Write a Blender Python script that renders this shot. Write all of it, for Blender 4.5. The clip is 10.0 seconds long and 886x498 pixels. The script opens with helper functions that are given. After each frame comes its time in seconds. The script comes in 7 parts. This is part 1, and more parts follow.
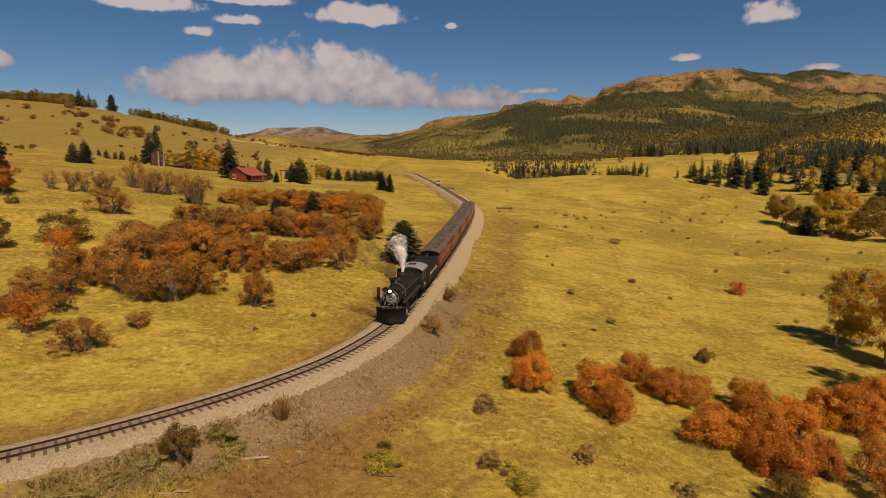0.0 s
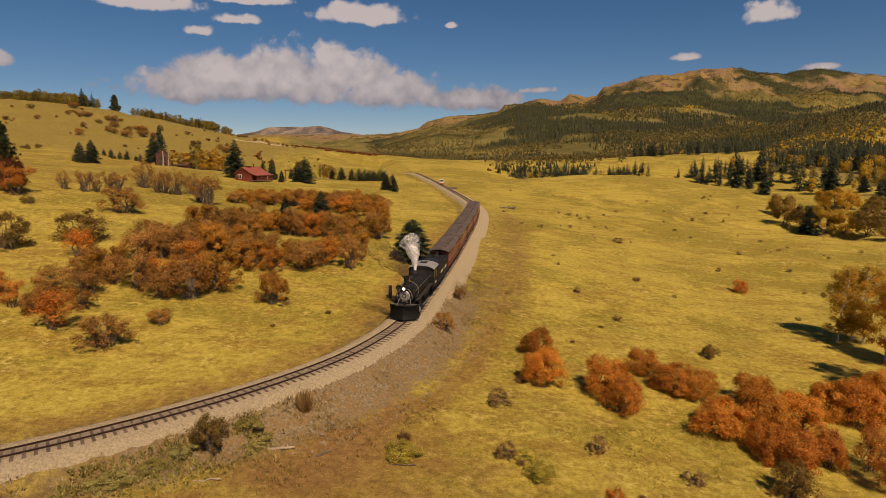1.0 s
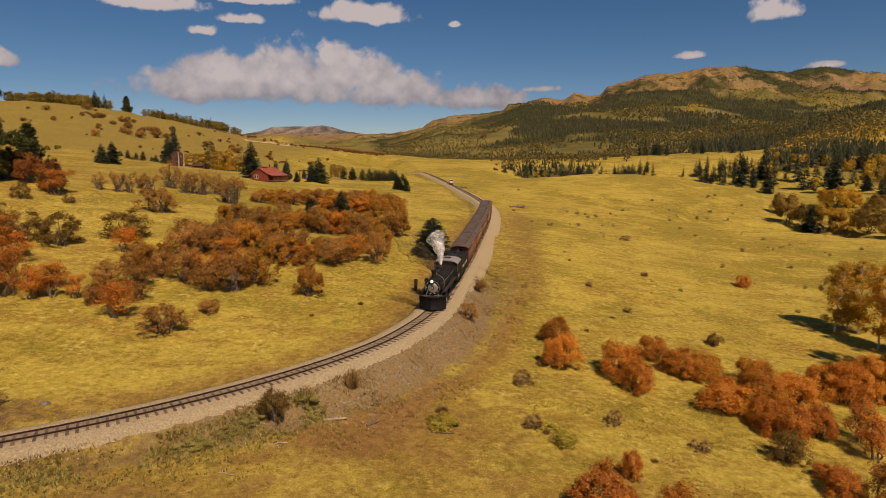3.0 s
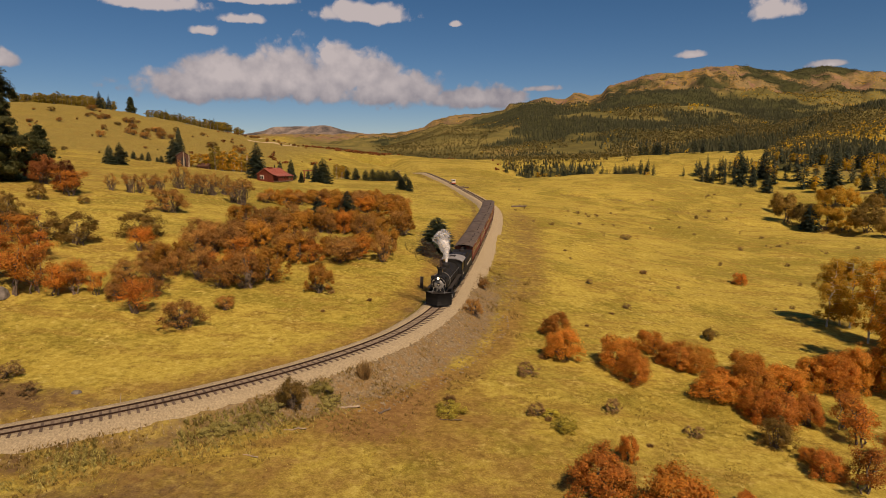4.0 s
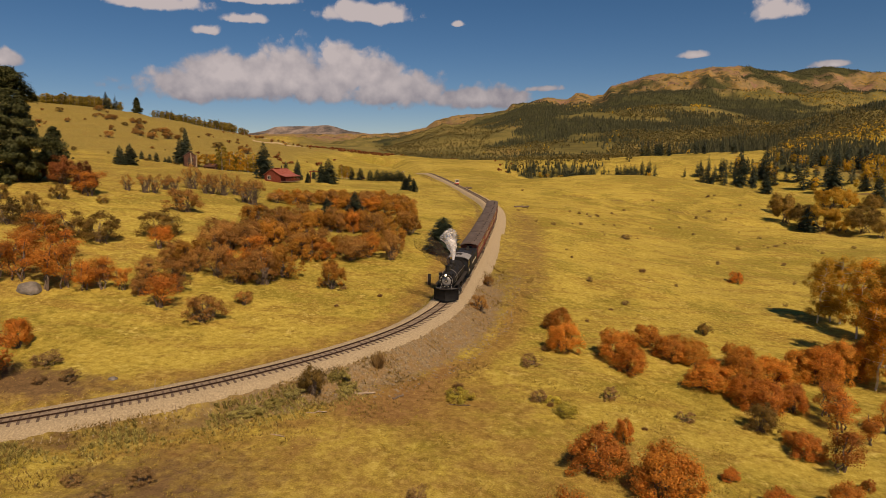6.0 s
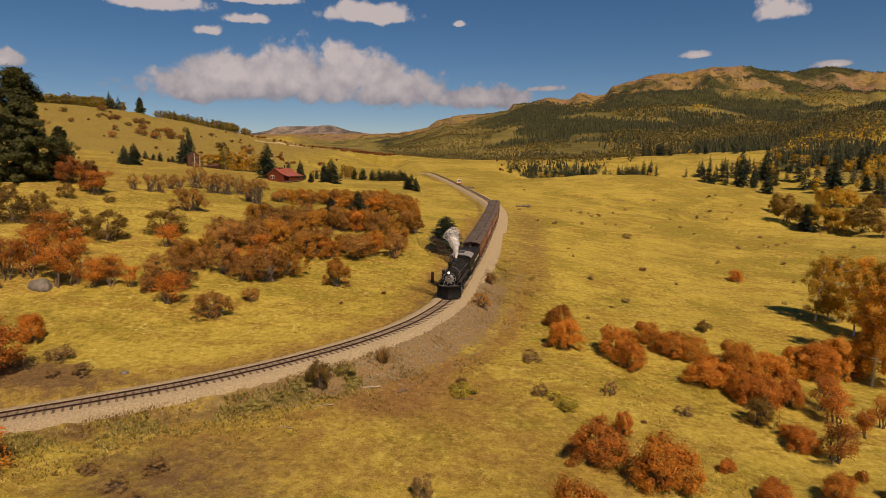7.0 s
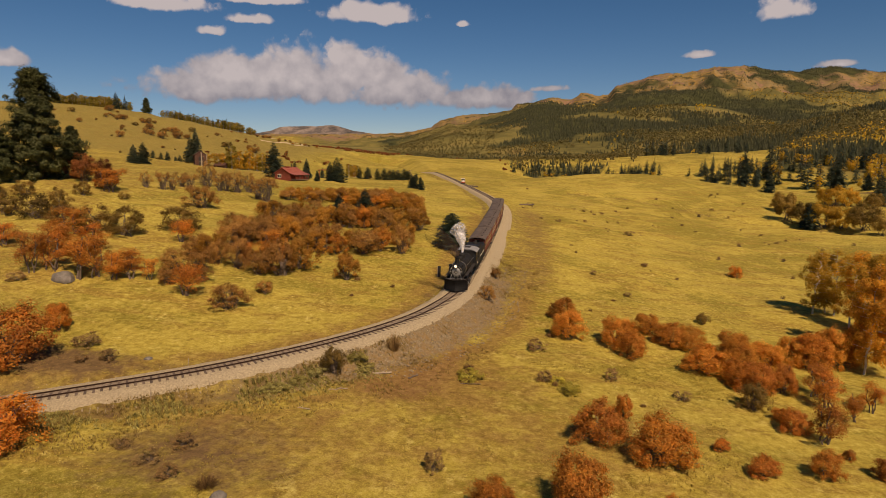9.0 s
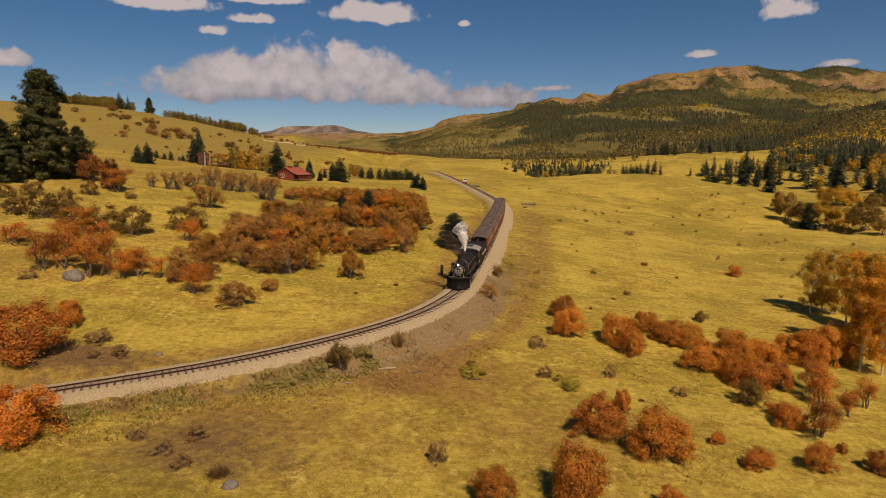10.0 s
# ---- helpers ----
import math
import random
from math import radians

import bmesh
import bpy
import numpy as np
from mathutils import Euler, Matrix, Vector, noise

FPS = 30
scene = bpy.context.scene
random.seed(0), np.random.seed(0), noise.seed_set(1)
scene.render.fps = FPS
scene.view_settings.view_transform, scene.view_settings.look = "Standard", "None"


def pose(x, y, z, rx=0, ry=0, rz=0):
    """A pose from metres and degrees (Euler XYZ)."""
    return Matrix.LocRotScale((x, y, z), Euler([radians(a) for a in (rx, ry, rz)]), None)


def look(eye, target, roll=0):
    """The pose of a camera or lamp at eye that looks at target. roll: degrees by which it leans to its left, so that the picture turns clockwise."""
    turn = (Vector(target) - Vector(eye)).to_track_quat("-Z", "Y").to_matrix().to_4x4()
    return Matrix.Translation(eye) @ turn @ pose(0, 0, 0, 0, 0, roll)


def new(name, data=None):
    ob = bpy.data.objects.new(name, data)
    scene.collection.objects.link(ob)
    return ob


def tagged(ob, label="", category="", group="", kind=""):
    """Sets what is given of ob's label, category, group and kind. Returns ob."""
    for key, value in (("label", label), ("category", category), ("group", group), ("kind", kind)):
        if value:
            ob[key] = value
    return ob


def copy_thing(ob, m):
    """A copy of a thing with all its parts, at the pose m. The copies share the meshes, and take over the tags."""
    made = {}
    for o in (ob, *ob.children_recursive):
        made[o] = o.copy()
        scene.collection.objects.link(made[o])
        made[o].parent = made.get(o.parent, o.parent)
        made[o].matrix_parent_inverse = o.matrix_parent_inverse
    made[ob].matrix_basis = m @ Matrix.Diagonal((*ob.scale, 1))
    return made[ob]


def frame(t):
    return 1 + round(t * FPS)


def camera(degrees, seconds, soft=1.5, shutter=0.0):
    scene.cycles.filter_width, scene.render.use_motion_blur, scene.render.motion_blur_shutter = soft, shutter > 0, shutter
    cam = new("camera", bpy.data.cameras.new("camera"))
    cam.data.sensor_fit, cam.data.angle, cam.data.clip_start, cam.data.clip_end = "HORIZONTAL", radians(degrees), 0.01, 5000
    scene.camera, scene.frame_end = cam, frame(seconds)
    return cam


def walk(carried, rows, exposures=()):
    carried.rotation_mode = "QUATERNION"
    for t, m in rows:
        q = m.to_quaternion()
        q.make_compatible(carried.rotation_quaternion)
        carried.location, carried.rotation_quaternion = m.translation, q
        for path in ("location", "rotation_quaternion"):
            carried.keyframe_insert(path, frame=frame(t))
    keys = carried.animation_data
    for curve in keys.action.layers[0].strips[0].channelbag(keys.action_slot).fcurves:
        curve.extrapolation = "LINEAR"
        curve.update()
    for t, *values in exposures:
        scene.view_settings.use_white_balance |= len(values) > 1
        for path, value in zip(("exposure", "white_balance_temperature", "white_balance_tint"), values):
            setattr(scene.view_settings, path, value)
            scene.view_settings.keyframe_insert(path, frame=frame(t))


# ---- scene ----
cam = camera(72.2, 10.0, soft=0.75)
PATH = [
    (0, (0.259, 1.264, 17.156), (0.286, 3.242, 16.863), -0.0),
    (0.5, (-0.287, 0.612, 17.218), (-0.258, 2.591, 16.926), 0.0),
    (1, (-0.987, -0.308, 17.339), (-0.96, 1.67, 17.044), -0.0),
    (1.5, (-1.719, -1.418, 17.472), (-1.695, 0.56, 17.177), -0.0),
    (2, (-2.345, -2.683, 17.517), (-2.325, -0.705, 17.221), -0.1),
    (2.5, (-2.929, -4.091, 17.63), (-2.912, -2.113, 17.333), -0.1),
    (4, (-3.904, -8.3, 18.015), (-3.893, -6.322, 17.716), -0.2),
    (4.5, (-4.117, -9.474, 18.175), (-4.107, -7.496, 17.876), -0.2),
    (5, (-4.288, -10.458, 18.291), (-4.279, -8.481, 17.992), -0.1),
    (5.5, (-4.461, -11.26, 18.363), (-4.454, -9.283, 18.064), -0.1),
    (7, (-4.784, -13.126, 18.292), (-4.784, -11.148, 17.993), -0.1),
    (7.5, (-4.902, -13.727, 18.198), (-4.905, -11.749, 17.899), -0.1),
    (8, (-5.03, -14.36, 18.107), (-5.036, -12.382, 17.808), -0.1),
    (8.5, (-5.166, -15.038, 18.035), (-5.174, -13.06, 17.735), -0.1),
    (9, (-5.28, -15.745, 17.976), (-5.29, -13.767, 17.677), -0.1),
    (9.5, (-5.356, -16.425, 18.001), (-5.369, -14.447, 17.702), -0.1),
    (10, (-5.426, -17.078, 18.061), (-5.441, -15.1, 17.761), -0.1),
]
walk(cam, [(t, look(eye, target, roll)) for t, eye, target, roll in PATH], exposures=[(0, 0.0, 7300, 24), (10, 0.0, 7300, 24)])

# ---- world and sun ----
SUN_AZ, SUN_EL = 157.0, 50.0          # degrees clockwise from +y, degrees above the horizon
CLOUDS = [                            # azimuth, elevation, half width, half height, all in degrees
    (-20.5, 5.7, 7.5, 2.0), (-18.6, 7.0, 4.6, 2.5), (-15.2, 7.2, 5.8, 3.2), (-8.8, 7.1, 6.2, 3.0), (-4.0, 5.7, 6.0, 2.3), (-11.8, 6.6, 8.5, 3.3), (3.4, 5.2, 5.4, 1.6),
    (9.4, 6.1, 2.2, 0.55), (-24.4, 12.4, 4.6, 1.1), (-16.6, 13.3, 4.2, 0.7), (-7.0, 12.3, 4.4, 1.2),
    (-20.2, 10.5, 1.2, 0.6), (-17.1, 11.6, 1.8, 0.6), (-35.2, 7.2, 2.0, 1.0), (28.2, 11.3, 2.2, 1.3),
    (22.1, 8.4, 1.3, 0.45), (32.0, 7.0, 1.7, 0.4), (1.5, 11.7, 0.7, 0.45),
]


def build_world():
    world = bpy.data.worlds.new("sky")
    scene.world = world
    world.use_nodes = True
    nt = world.node_tree
    nt.nodes.clear()

    def node(kind, **props):
        n = nt.nodes.new(kind)
        for k, v in props.items():
            setattr(n, k, v)
        return n

    def put(sock, value):
        if hasattr(value, "is_linked"):
            nt.links.new(value, sock)
        else:
            sock.default_value = value

    def calc(op, a, b=0.0, c=0.0):
        n = node("ShaderNodeMath", operation=op)
        for s, v in zip(n.inputs, (a, b, c)):
            put(s, v)
        return n.outputs[0]

    sky = node("ShaderNodeTexSky", sky_type="NISHITA")
    sky.sun_disc = False
    sky.sun_elevation, sky.sun_rotation = radians(SUN_EL), radians(SUN_AZ)
    sky.altitude, sky.air_density, sky.dust_density, sky.ozone_density = 2600, 1.0, 0.3, 3.0
    coord = node("ShaderNodeTexCoord").outputs["Generated"]
    sep = node("ShaderNodeSeparateXYZ")
    put(sep.inputs[0], coord)
    az = calc("MULTIPLY", calc("ARCTAN2", sep.outputs[0], sep.outputs[1]), 57.2958)
    el = calc("MULTIPLY", calc("ARCSINE", sep.outputs[2]), 57.2958)
    wide = node("ShaderNodeTexNoise")
    put(wide.inputs["Vector"], coord)
    wide.inputs["Scale"].default_value, wide.inputs["Detail"].default_value = 16.0, 6.0
    wide.inputs["Roughness"].default_value = 0.62
    cells = node("ShaderNodeTexVoronoi", feature="SMOOTH_F1")
    bent = node("ShaderNodeVectorMath", operation="ADD")
    put(bent.inputs[0], coord)
    swirl = node("ShaderNodeVectorMath", operation="SCALE")
    put(swirl.inputs[0], wide.outputs["Color"])
    swirl.inputs["Scale"].default_value = 0.05
    put(bent.inputs[1], swirl.outputs[0])
    put(cells.inputs["Vector"], bent.outputs[0])
    cells.inputs["Scale"].default_value, cells.inputs["Detail"].default_value, cells.inputs["Roughness"].default_value = 26.0, 2.0, 0.6
    billow = calc("SUBTRACT", 0.72, cells.outputs["Distance"])
    puff = calc("ADD", calc("MULTIPLY", calc("SUBTRACT", wide.outputs["Fac"], 0.5), 1.6), calc("MULTIPLY", billow, 1.1))
    mask = shade = None
    for a, e, w, h in CLOUDS:
        dx = calc("DIVIDE", calc("SUBTRACT", az, a), w)
        up = calc("SUBTRACT", el, e)
        dy = calc("DIVIDE", up, h)
        low = calc("MULTIPLY", calc("MINIMUM", dy, 0.0), 0.7)     # flatter undersides
        dy = calc("ADD", dy, low)
        far = calc("SQRT", calc("ADD", calc("MULTIPLY", dx, dx), calc("MULTIPLY", dy, dy)))
        one = calc("SUBTRACT", calc("ADD", 1.10 if h > 1.4 else 1.12, calc("MULTIPLY", puff, 0.62 if h > 1.4 else 0.75)), far)
        lit = calc("ADD", calc("MULTIPLY", dy, 0.5), 0.5)
        mask = one if mask is None else calc("MAXIMUM", mask, one)
        shade = lit if shade is None else calc("MAXIMUM", shade, calc("SUBTRACT", lit, calc("MULTIPLY", far, 0.3)))
    soft = node("ShaderNodeMapRange", interpolation_type="SMOOTHSTEP")
    put(soft.inputs[0], mask)
    soft.inputs[1].default_value, soft.inputs[2].default_value = 0.0, 0.42
    fine = node("ShaderNodeTexNoise")
    put(fine.inputs["Vector"], coord)
    fine.inputs["Scale"].default_value, fine.inputs["Detail"].default_value = 38.0, 6.0
    tone = node("ShaderNodeMapRange")
    put(tone.inputs[0], calc("ADD", calc("MULTIPLY", mask, 0.35), calc("ADD", calc("MULTIPLY", fine.outputs["Fac"], 0.9), calc("MULTIPLY", shade, 0.35))))
    tone.inputs[1].default_value, tone.inputs[2].default_value = 0.54, 1.16
    hue = node("ShaderNodeMix", data_type="RGBA")
    put(hue.inputs[0], tone.outputs[0])
    hue.inputs[6].default_value, hue.inputs[7].default_value = (4.5, 4.6, 5.2, 1), (9.9, 9.7, 9.6, 1)
    mix = node("ShaderNodeMix", data_type="RGBA")
    put(mix.inputs[0], calc("MULTIPLY", soft.outputs[0], 0.92))
    deep = node("ShaderNodeHueSaturation")
    deep.inputs["Hue"].default_value = 0.494
    deep.inputs["Saturation"].default_value, deep.inputs["Value"].default_value = 1.27, 1.13
    put(deep.inputs["Color"], sky.outputs[0])
    put(mix.inputs[6], deep.outputs[0])
    put(mix.inputs[7], hue.outputs[2])
    bg = node("ShaderNodeBackground")
    put(bg.inputs[0], mix.outputs[2])
    bg.inputs[1].default_value = 0.05
    out = node("ShaderNodeOutputWorld")
    put(out.inputs[0], bg.outputs[0])


build_world()
sun_data = bpy.data.lights.new("sun", "SUN")
sun_data.energy, sun_data.angle, sun_data.color = 4.5, radians(0.5), (1.0, 0.85, 0.62)
sun = new("sun", sun_data)
sun_way = Vector((math.sin(radians(SUN_AZ)) * math.cos(radians(SUN_EL)), math.cos(radians(SUN_AZ)) * math.cos(radians(SUN_EL)), math.sin(radians(SUN_EL))))
sun.matrix_world = look(sun_way * 200, (0, 0, 0))

# ---- materials and mesh helpers ----
class Nodes:
    """A node material under construction."""

    def __init__(self, name):
        self.mat = bpy.data.materials.new(name)
        self.mat.use_nodes = True
        self.nt = self.mat.node_tree
        self.bsdf = self.nt.nodes["Principled BSDF"]
        self.out = self.nt.nodes["Material Output"]

    def add(self, kind, **props):
        n = self.nt.nodes.new(kind)
        for k, v in props.items():
            setattr(n, k, v)
        return n

    def put(self, sock, value):
        if hasattr(value, "is_linked"):
            self.nt.links.new(value, sock)
        else:
            sock.default_value = value

    def calc(self, op, a, b=0.0):
        n = self.add("ShaderNodeMath", operation=op)
        self.put(n.inputs[0], a), self.put(n.inputs[1], b)
        return n.outputs[0]

    def coord(self, which="Object"):
        return self.add("ShaderNodeTexCoord").outputs[which]

    def noise(self, scale, detail=5.0, rough=0.55, vector=None, warp=0.0):
        n = self.add("ShaderNodeTexNoise")
        self.put(n.inputs["Vector"], vector if vector is not None else self.coord())
        n.inputs["Scale"].default_value, n.inputs["Detail"].default_value = scale, detail
        n.inputs["Roughness"].default_value, n.inputs["Distortion"].default_value = rough, warp
        return n.outputs["Fac"]

    def span(self, value, a, b, c=0.0, d=1.0):
        n = self.add("ShaderNodeMapRange")
        self.put(n.inputs[0], value)
        for s, v in zip(list(n.inputs)[1:5], (a, b, c, d)):
            s.default_value = v
        return n.outputs[0]

    def mix(self, fac, a, b, blend="MIX"):
        n = self.add("ShaderNodeMix", data_type="RGBA", blend_type=blend)
        self.put(n.inputs[0], fac)
        for s, v in ((n.inputs[6], a), (n.inputs[7], b)):
            self.put(s, v if hasattr(v, "is_linked") else (*v, 1.0))
        return n.outputs[2]

    def ramp(self, fac, stops):
        n = self.add("ShaderNodeValToRGB")
        self.put(n.inputs[0], fac)
        while len(n.color_ramp.elements) < len(stops):
            n.color_ramp.elements.new(0.5)
        for e, (p, c) in zip(n.color_ramp.elements, stops):
            e.position, e.color = p, (*c, 1.0)
        return n.outputs[0]

    def bump(self, height, strength, distance=0.05):
        n = self.add("ShaderNodeBump")
        self.put(n.inputs["Height"], height)
        n.inputs["Strength"].default_value, n.inputs["Distance"].default_value = strength, distance
        self.put(self.bsdf.inputs["Normal"], n.outputs[0])

    def finish(self, colour, rough=0.8, metal=0.0, spec=0.3):
        self.put(self.bsdf.inputs["Base Color"], colour if hasattr(colour, "is_linked") else (*colour, 1.0))
        self.put(self.bsdf.inputs["Roughness"], rough)
        self.bsdf.inputs["Metallic"].default_value = metal
        self.bsdf.inputs["Specular IOR Level"].default_value = spec
        return self.mat


def surface(name, dark, light, scale, rough=0.8, metal=0.0, bump=0.25, depth=0.02, spread=0.0, spec=0.3):
    """Two tones mixed by coarse and fine noise, with relief; spread varies it from piece to piece."""
    n = Nodes(name)
    coarse, fine = n.noise(scale, 4), n.noise(scale * 9, 6, 0.65)
    f = n.span(n.calc("ADD", n.calc("MULTIPLY", coarse, 0.55), n.calc("MULTIPLY", fine, 0.45)), 0.32, 0.68)
    c = n.mix(f, dark, light)
    if spread:
        r = n.add("ShaderNodeObjectInfo").outputs["Random"]
        hsv = n.add("ShaderNodeHueSaturation")
        n.put(hsv.inputs["Value"], n.span(r, 0, 1, 1 - spread, 1 + spread))
        n.put(hsv.inputs["Color"], c)
        c = hsv.outputs[0]
    if bump:
        n.bump(fine, bump, depth)
    return n.finish(c, n.span(fine, 0.2, 0.8, max(rough - 0.12, 0.05), min(rough + 0.1, 1)), metal, spec)


def foliage(name, stops, spread=0.32, glow=0.52):
    """Leaves: each takes its own tone from the ramp; light passes through a little."""
    n = Nodes(name)
    leaf = n.add("ShaderNodeNewGeometry").outputs["Random Per Island"]
    plant = n.add("ShaderNodeObjectInfo").outputs["Random"]
    patch = n.noise(0.9, 3)
    f = n.calc("ADD", n.calc("MULTIPLY", leaf, 0.32), n.calc("MULTIPLY", plant, 0.43))
    f = n.calc("ADD", f, n.span(patch, 0.35, 0.65, 0.0, 0.3))
    c = n.ramp(f, stops)
    hsv = n.add("ShaderNodeHueSaturation")
    tone = n.calc("MULTIPLY", n.span(n.calc("FRACT", n.calc("MULTIPLY", leaf, 17.3)), 0, 1, 1 - spread, 1 + spread), n.span(n.calc("FRACT", n.calc("MULTIPLY", plant, 7.7)), 0, 1, 0.82, 1.2))
    n.put(hsv.inputs["Value"], tone)
    n.put(hsv.inputs["Color"], c)
    n.finish(hsv.outputs[0], 0.65, 0.0, 0.25)
    thin = n.add("ShaderNodeBsdfTranslucent")
    n.put(thin.inputs[0], hsv.outputs[0])
    both = n.add("ShaderNodeMixShader")
    both.inputs[0].default_value = glow
    n.nt.links.new(n.bsdf.outputs[0], both.inputs[1])
    n.nt.links.new(thin.outputs[0], both.inputs[2])
    n.nt.links.new(both.outputs[0], n.out.inputs[0])
    return n.mat


def grassland():
    """Dry autumn meadow with bare soil, gravel fill, woodland floor and far rock where the land says so."""
    n = Nodes("meadow_grass")
    wide, mid, clump = n.noise(0.02, 5, 0.6, warp=0.6), n.noise(0.10, 6, 0.65, warp=0.5), n.noise(0.42, 6, 0.72, warp=0.3)
    tuft, blade = n.noise(1.7, 6, 0.75), n.noise(9.0, 5, 0.75)
    stretch = n.add("ShaderNodeMapping")
    n.put(stretch.inputs["Vector"], n.coord())
    stretch.inputs["Scale"].default_value = (0.07, 0.34, 0.3)
    streak = n.noise(1.0, 7, 0.7, stretch.outputs[0])
    fine = n.span(n.calc("ADD", n.calc("MULTIPLY", tuft, 0.55), n.calc("MULTIPLY", blade, 0.45)), 0.36, 0.64, 0.28, 0.74)
    gold = n.ramp(fine, [(0.30, (0.24, 0.174, 0.032)), (0.44, (0.35, 0.263, 0.046)), (0.54, (0.44, 0.338, 0.063)), (0.70, (0.55, 0.445, 0.11))])
    olive = n.ramp(fine, [(0.32, (0.16, 0.120, 0.018)), (0.46, (0.22, 0.172, 0.026)), (0.56, (0.29, 0.230, 0.040)), (0.7, (0.41, 0.335, 0.08))])
    tan = n.ramp(fine, [(0.32, (0.17, 0.108, 0.022)), (0.48, (0.27, 0.178, 0.034)), (0.66, (0.39, 0.272, 0.062))])
    straw = n.ramp(fine, [(0.32, (0.40, 0.31, 0.06)), (0.6, (0.64, 0.53, 0.15))])
    f = n.calc("ADD", n.calc("MULTIPLY", wide, 0.45), n.calc("ADD", n.calc("MULTIPLY", mid, 0.35), n.calc("MULTIPLY", clump, 0.20)))
    c = n.mix(n.span(f, 0.47, 0.53), gold, olive)
    c = n.mix(n.span(n.calc("ADD", n.calc("MULTIPLY", streak, 0.6), n.calc("MULTIPLY", clump, 0.4)), 0.495, 0.57, 0.0, 0.9), c, tan)
    c = n.mix(n.span(n.calc("ADD", n.calc("MULTIPLY", clump, 0.6), n.calc("MULTIPLY", tuft, 0.4)), 0.55, 0.63, 0.0, 0.65), c, straw)
    attr = {k: n.add("ShaderNodeAttribute", attribute_name=k).outputs["Fac"] for k in ("soil", "clay", "dull", "gravel", "wood", "rust", "stone", "mesa", "spruce")}

    def mask(kind, scale, soft=0.25):
        m = n.calc("ADD", attr[kind], n.calc("MULTIPLY", n.calc("SUBTRACT", n.noise(scale, 7, 0.75), 0.5), 1.5))
        return n.span(m, 0.5 - soft, 0.5 + soft)

    drab = n.ramp(fine, [(0.32, (0.135, 0.104, 0.026)), (0.5, (0.215, 0.168, 0.044)), (0.68, (0.32, 0.255, 0.080))])
    c = n.mix(n.calc("MULTIPLY", mask("dull", 0.03, 0.5), 0.85), c, drab)
    rust = n.ramp(fine, [(0.32, (0.145, 0.084, 0.023)), (0.5, (0.25, 0.152, 0.040)), (0.68, (0.36, 0.240, 0.068))])
    c = n.mix(mask("rust", 0.5), c, rust)
    soil = n.ramp(fine, [(0.3, (0.085, 0.052, 0.024)), (0.7, (0.22, 0.138, 0.060))])
    c = n.mix(mask("soil", 0.8), c, soil)
    clay = n.ramp(fine, [(0.3, (0.145, 0.078, 0.028)), (0.5, (0.235, 0.130, 0.044)), (0.7, (0.34, 0.208, 0.078))])
    c = n.mix(mask("clay", 0.9), c, clay)
    stone = n.add("ShaderNodeTexVoronoi")
    n.put(stone.inputs["Vector"], n.coord())
    stone.inputs["Scale"].default_value = 5.0
    pebble = n.ramp(stone.outputs["Distance"], [(0.0, (0.36, 0.285, 0.175)), (0.45, (0.235, 0.18, 0.105)), (1.0, (0.10, 0.075, 0.042))])
    rubble = n.mix(n.span(tuft, 0.42, 0.6), pebble, (0.24, 0.15, 0.062))
    c = n.mix(mask("gravel", 0.9), c, rubble)
    slope = n.ramp(n.noise(0.006, 7, 0.7, warp=0.5), [(0.34, (0.07, 0.062, 0.022)), (0.47, (0.135, 0.114, 0.036)), (0.56, (0.205, 0.165, 0.050)), (0.68, (0.25, 0.165, 0.055))])
    c = n.mix(mask("wood", 0.012), c, slope)
    crag = n.calc("ADD", n.calc("MULTIPLY", n.noise(0.0035, 7, 0.7, warp=0.4), 0.6), n.calc("MULTIPLY", n.noise(0.016, 6, 0.7), 0.4))
    cliff = n.ramp(crag, [(0.42, (0.050, 0.046, 0.024)), (0.455, (0.12, 0.088, 0.040)), (0.475, (0.30, 0.18, 0.050)), (0.50, (0.26, 0.18, 0.090)), (0.525, (0.16, 0.125, 0.045)), (0.55, (0.29, 0.165, 0.100)), (0.60, (0.09, 0.068, 0.038))])
    c = n.mix(mask("stone", 0.008), c, cliff)
    # spruce green; on the bench it also carries a cloud shadow as colour
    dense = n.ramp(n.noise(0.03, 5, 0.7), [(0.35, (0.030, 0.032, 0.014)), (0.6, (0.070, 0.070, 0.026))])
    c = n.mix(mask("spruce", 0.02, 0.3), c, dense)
    # mesa rock greyed, with the haze of distance mixed into its colour
    table = n.ramp(n.noise(0.005, 7, 0.75), [(0.40, (0.06, 0.058, 0.056)), (0.5, (0.155, 0.125, 0.108)), (0.6, (0.29, 0.23, 0.185))])
    c = n.mix(attr["mesa"], c, table)
    n.bump(n.calc("ADD", n.calc("MULTIPLY", tuft, 0.75), n.calc("MULTIPLY", blade, 0.25)), 0.55, 0.40)
    return n.finish(c, 0.95, 0.0, 0.05)


MEADOW = grassland()
BALLAST = surface("crushed_stone_ballast", (0.21, 0.165, 0.103), (0.58, 0.468, 0.295), 7.0, 0.95, bump=0.9, depth=0.06, spec=0.1)
CINDER = surface("oily_cinders", (0.14, 0.105, 0.072), (0.38, 0.30, 0.21), 5.0, 0.95, bump=0.8, depth=0.05, spec=0.1)
TIMBER = surface("creosoted_tie", (0.055, 0.038, 0.026), (0.17, 0.12, 0.085), 3.0, 0.9, bump=0.4, spread=0.35)
RAIL = surface("rusty_rail", (0.030, 0.016, 0.010), (0.09, 0.048, 0.028), 5.0, 0.6, 0.5)
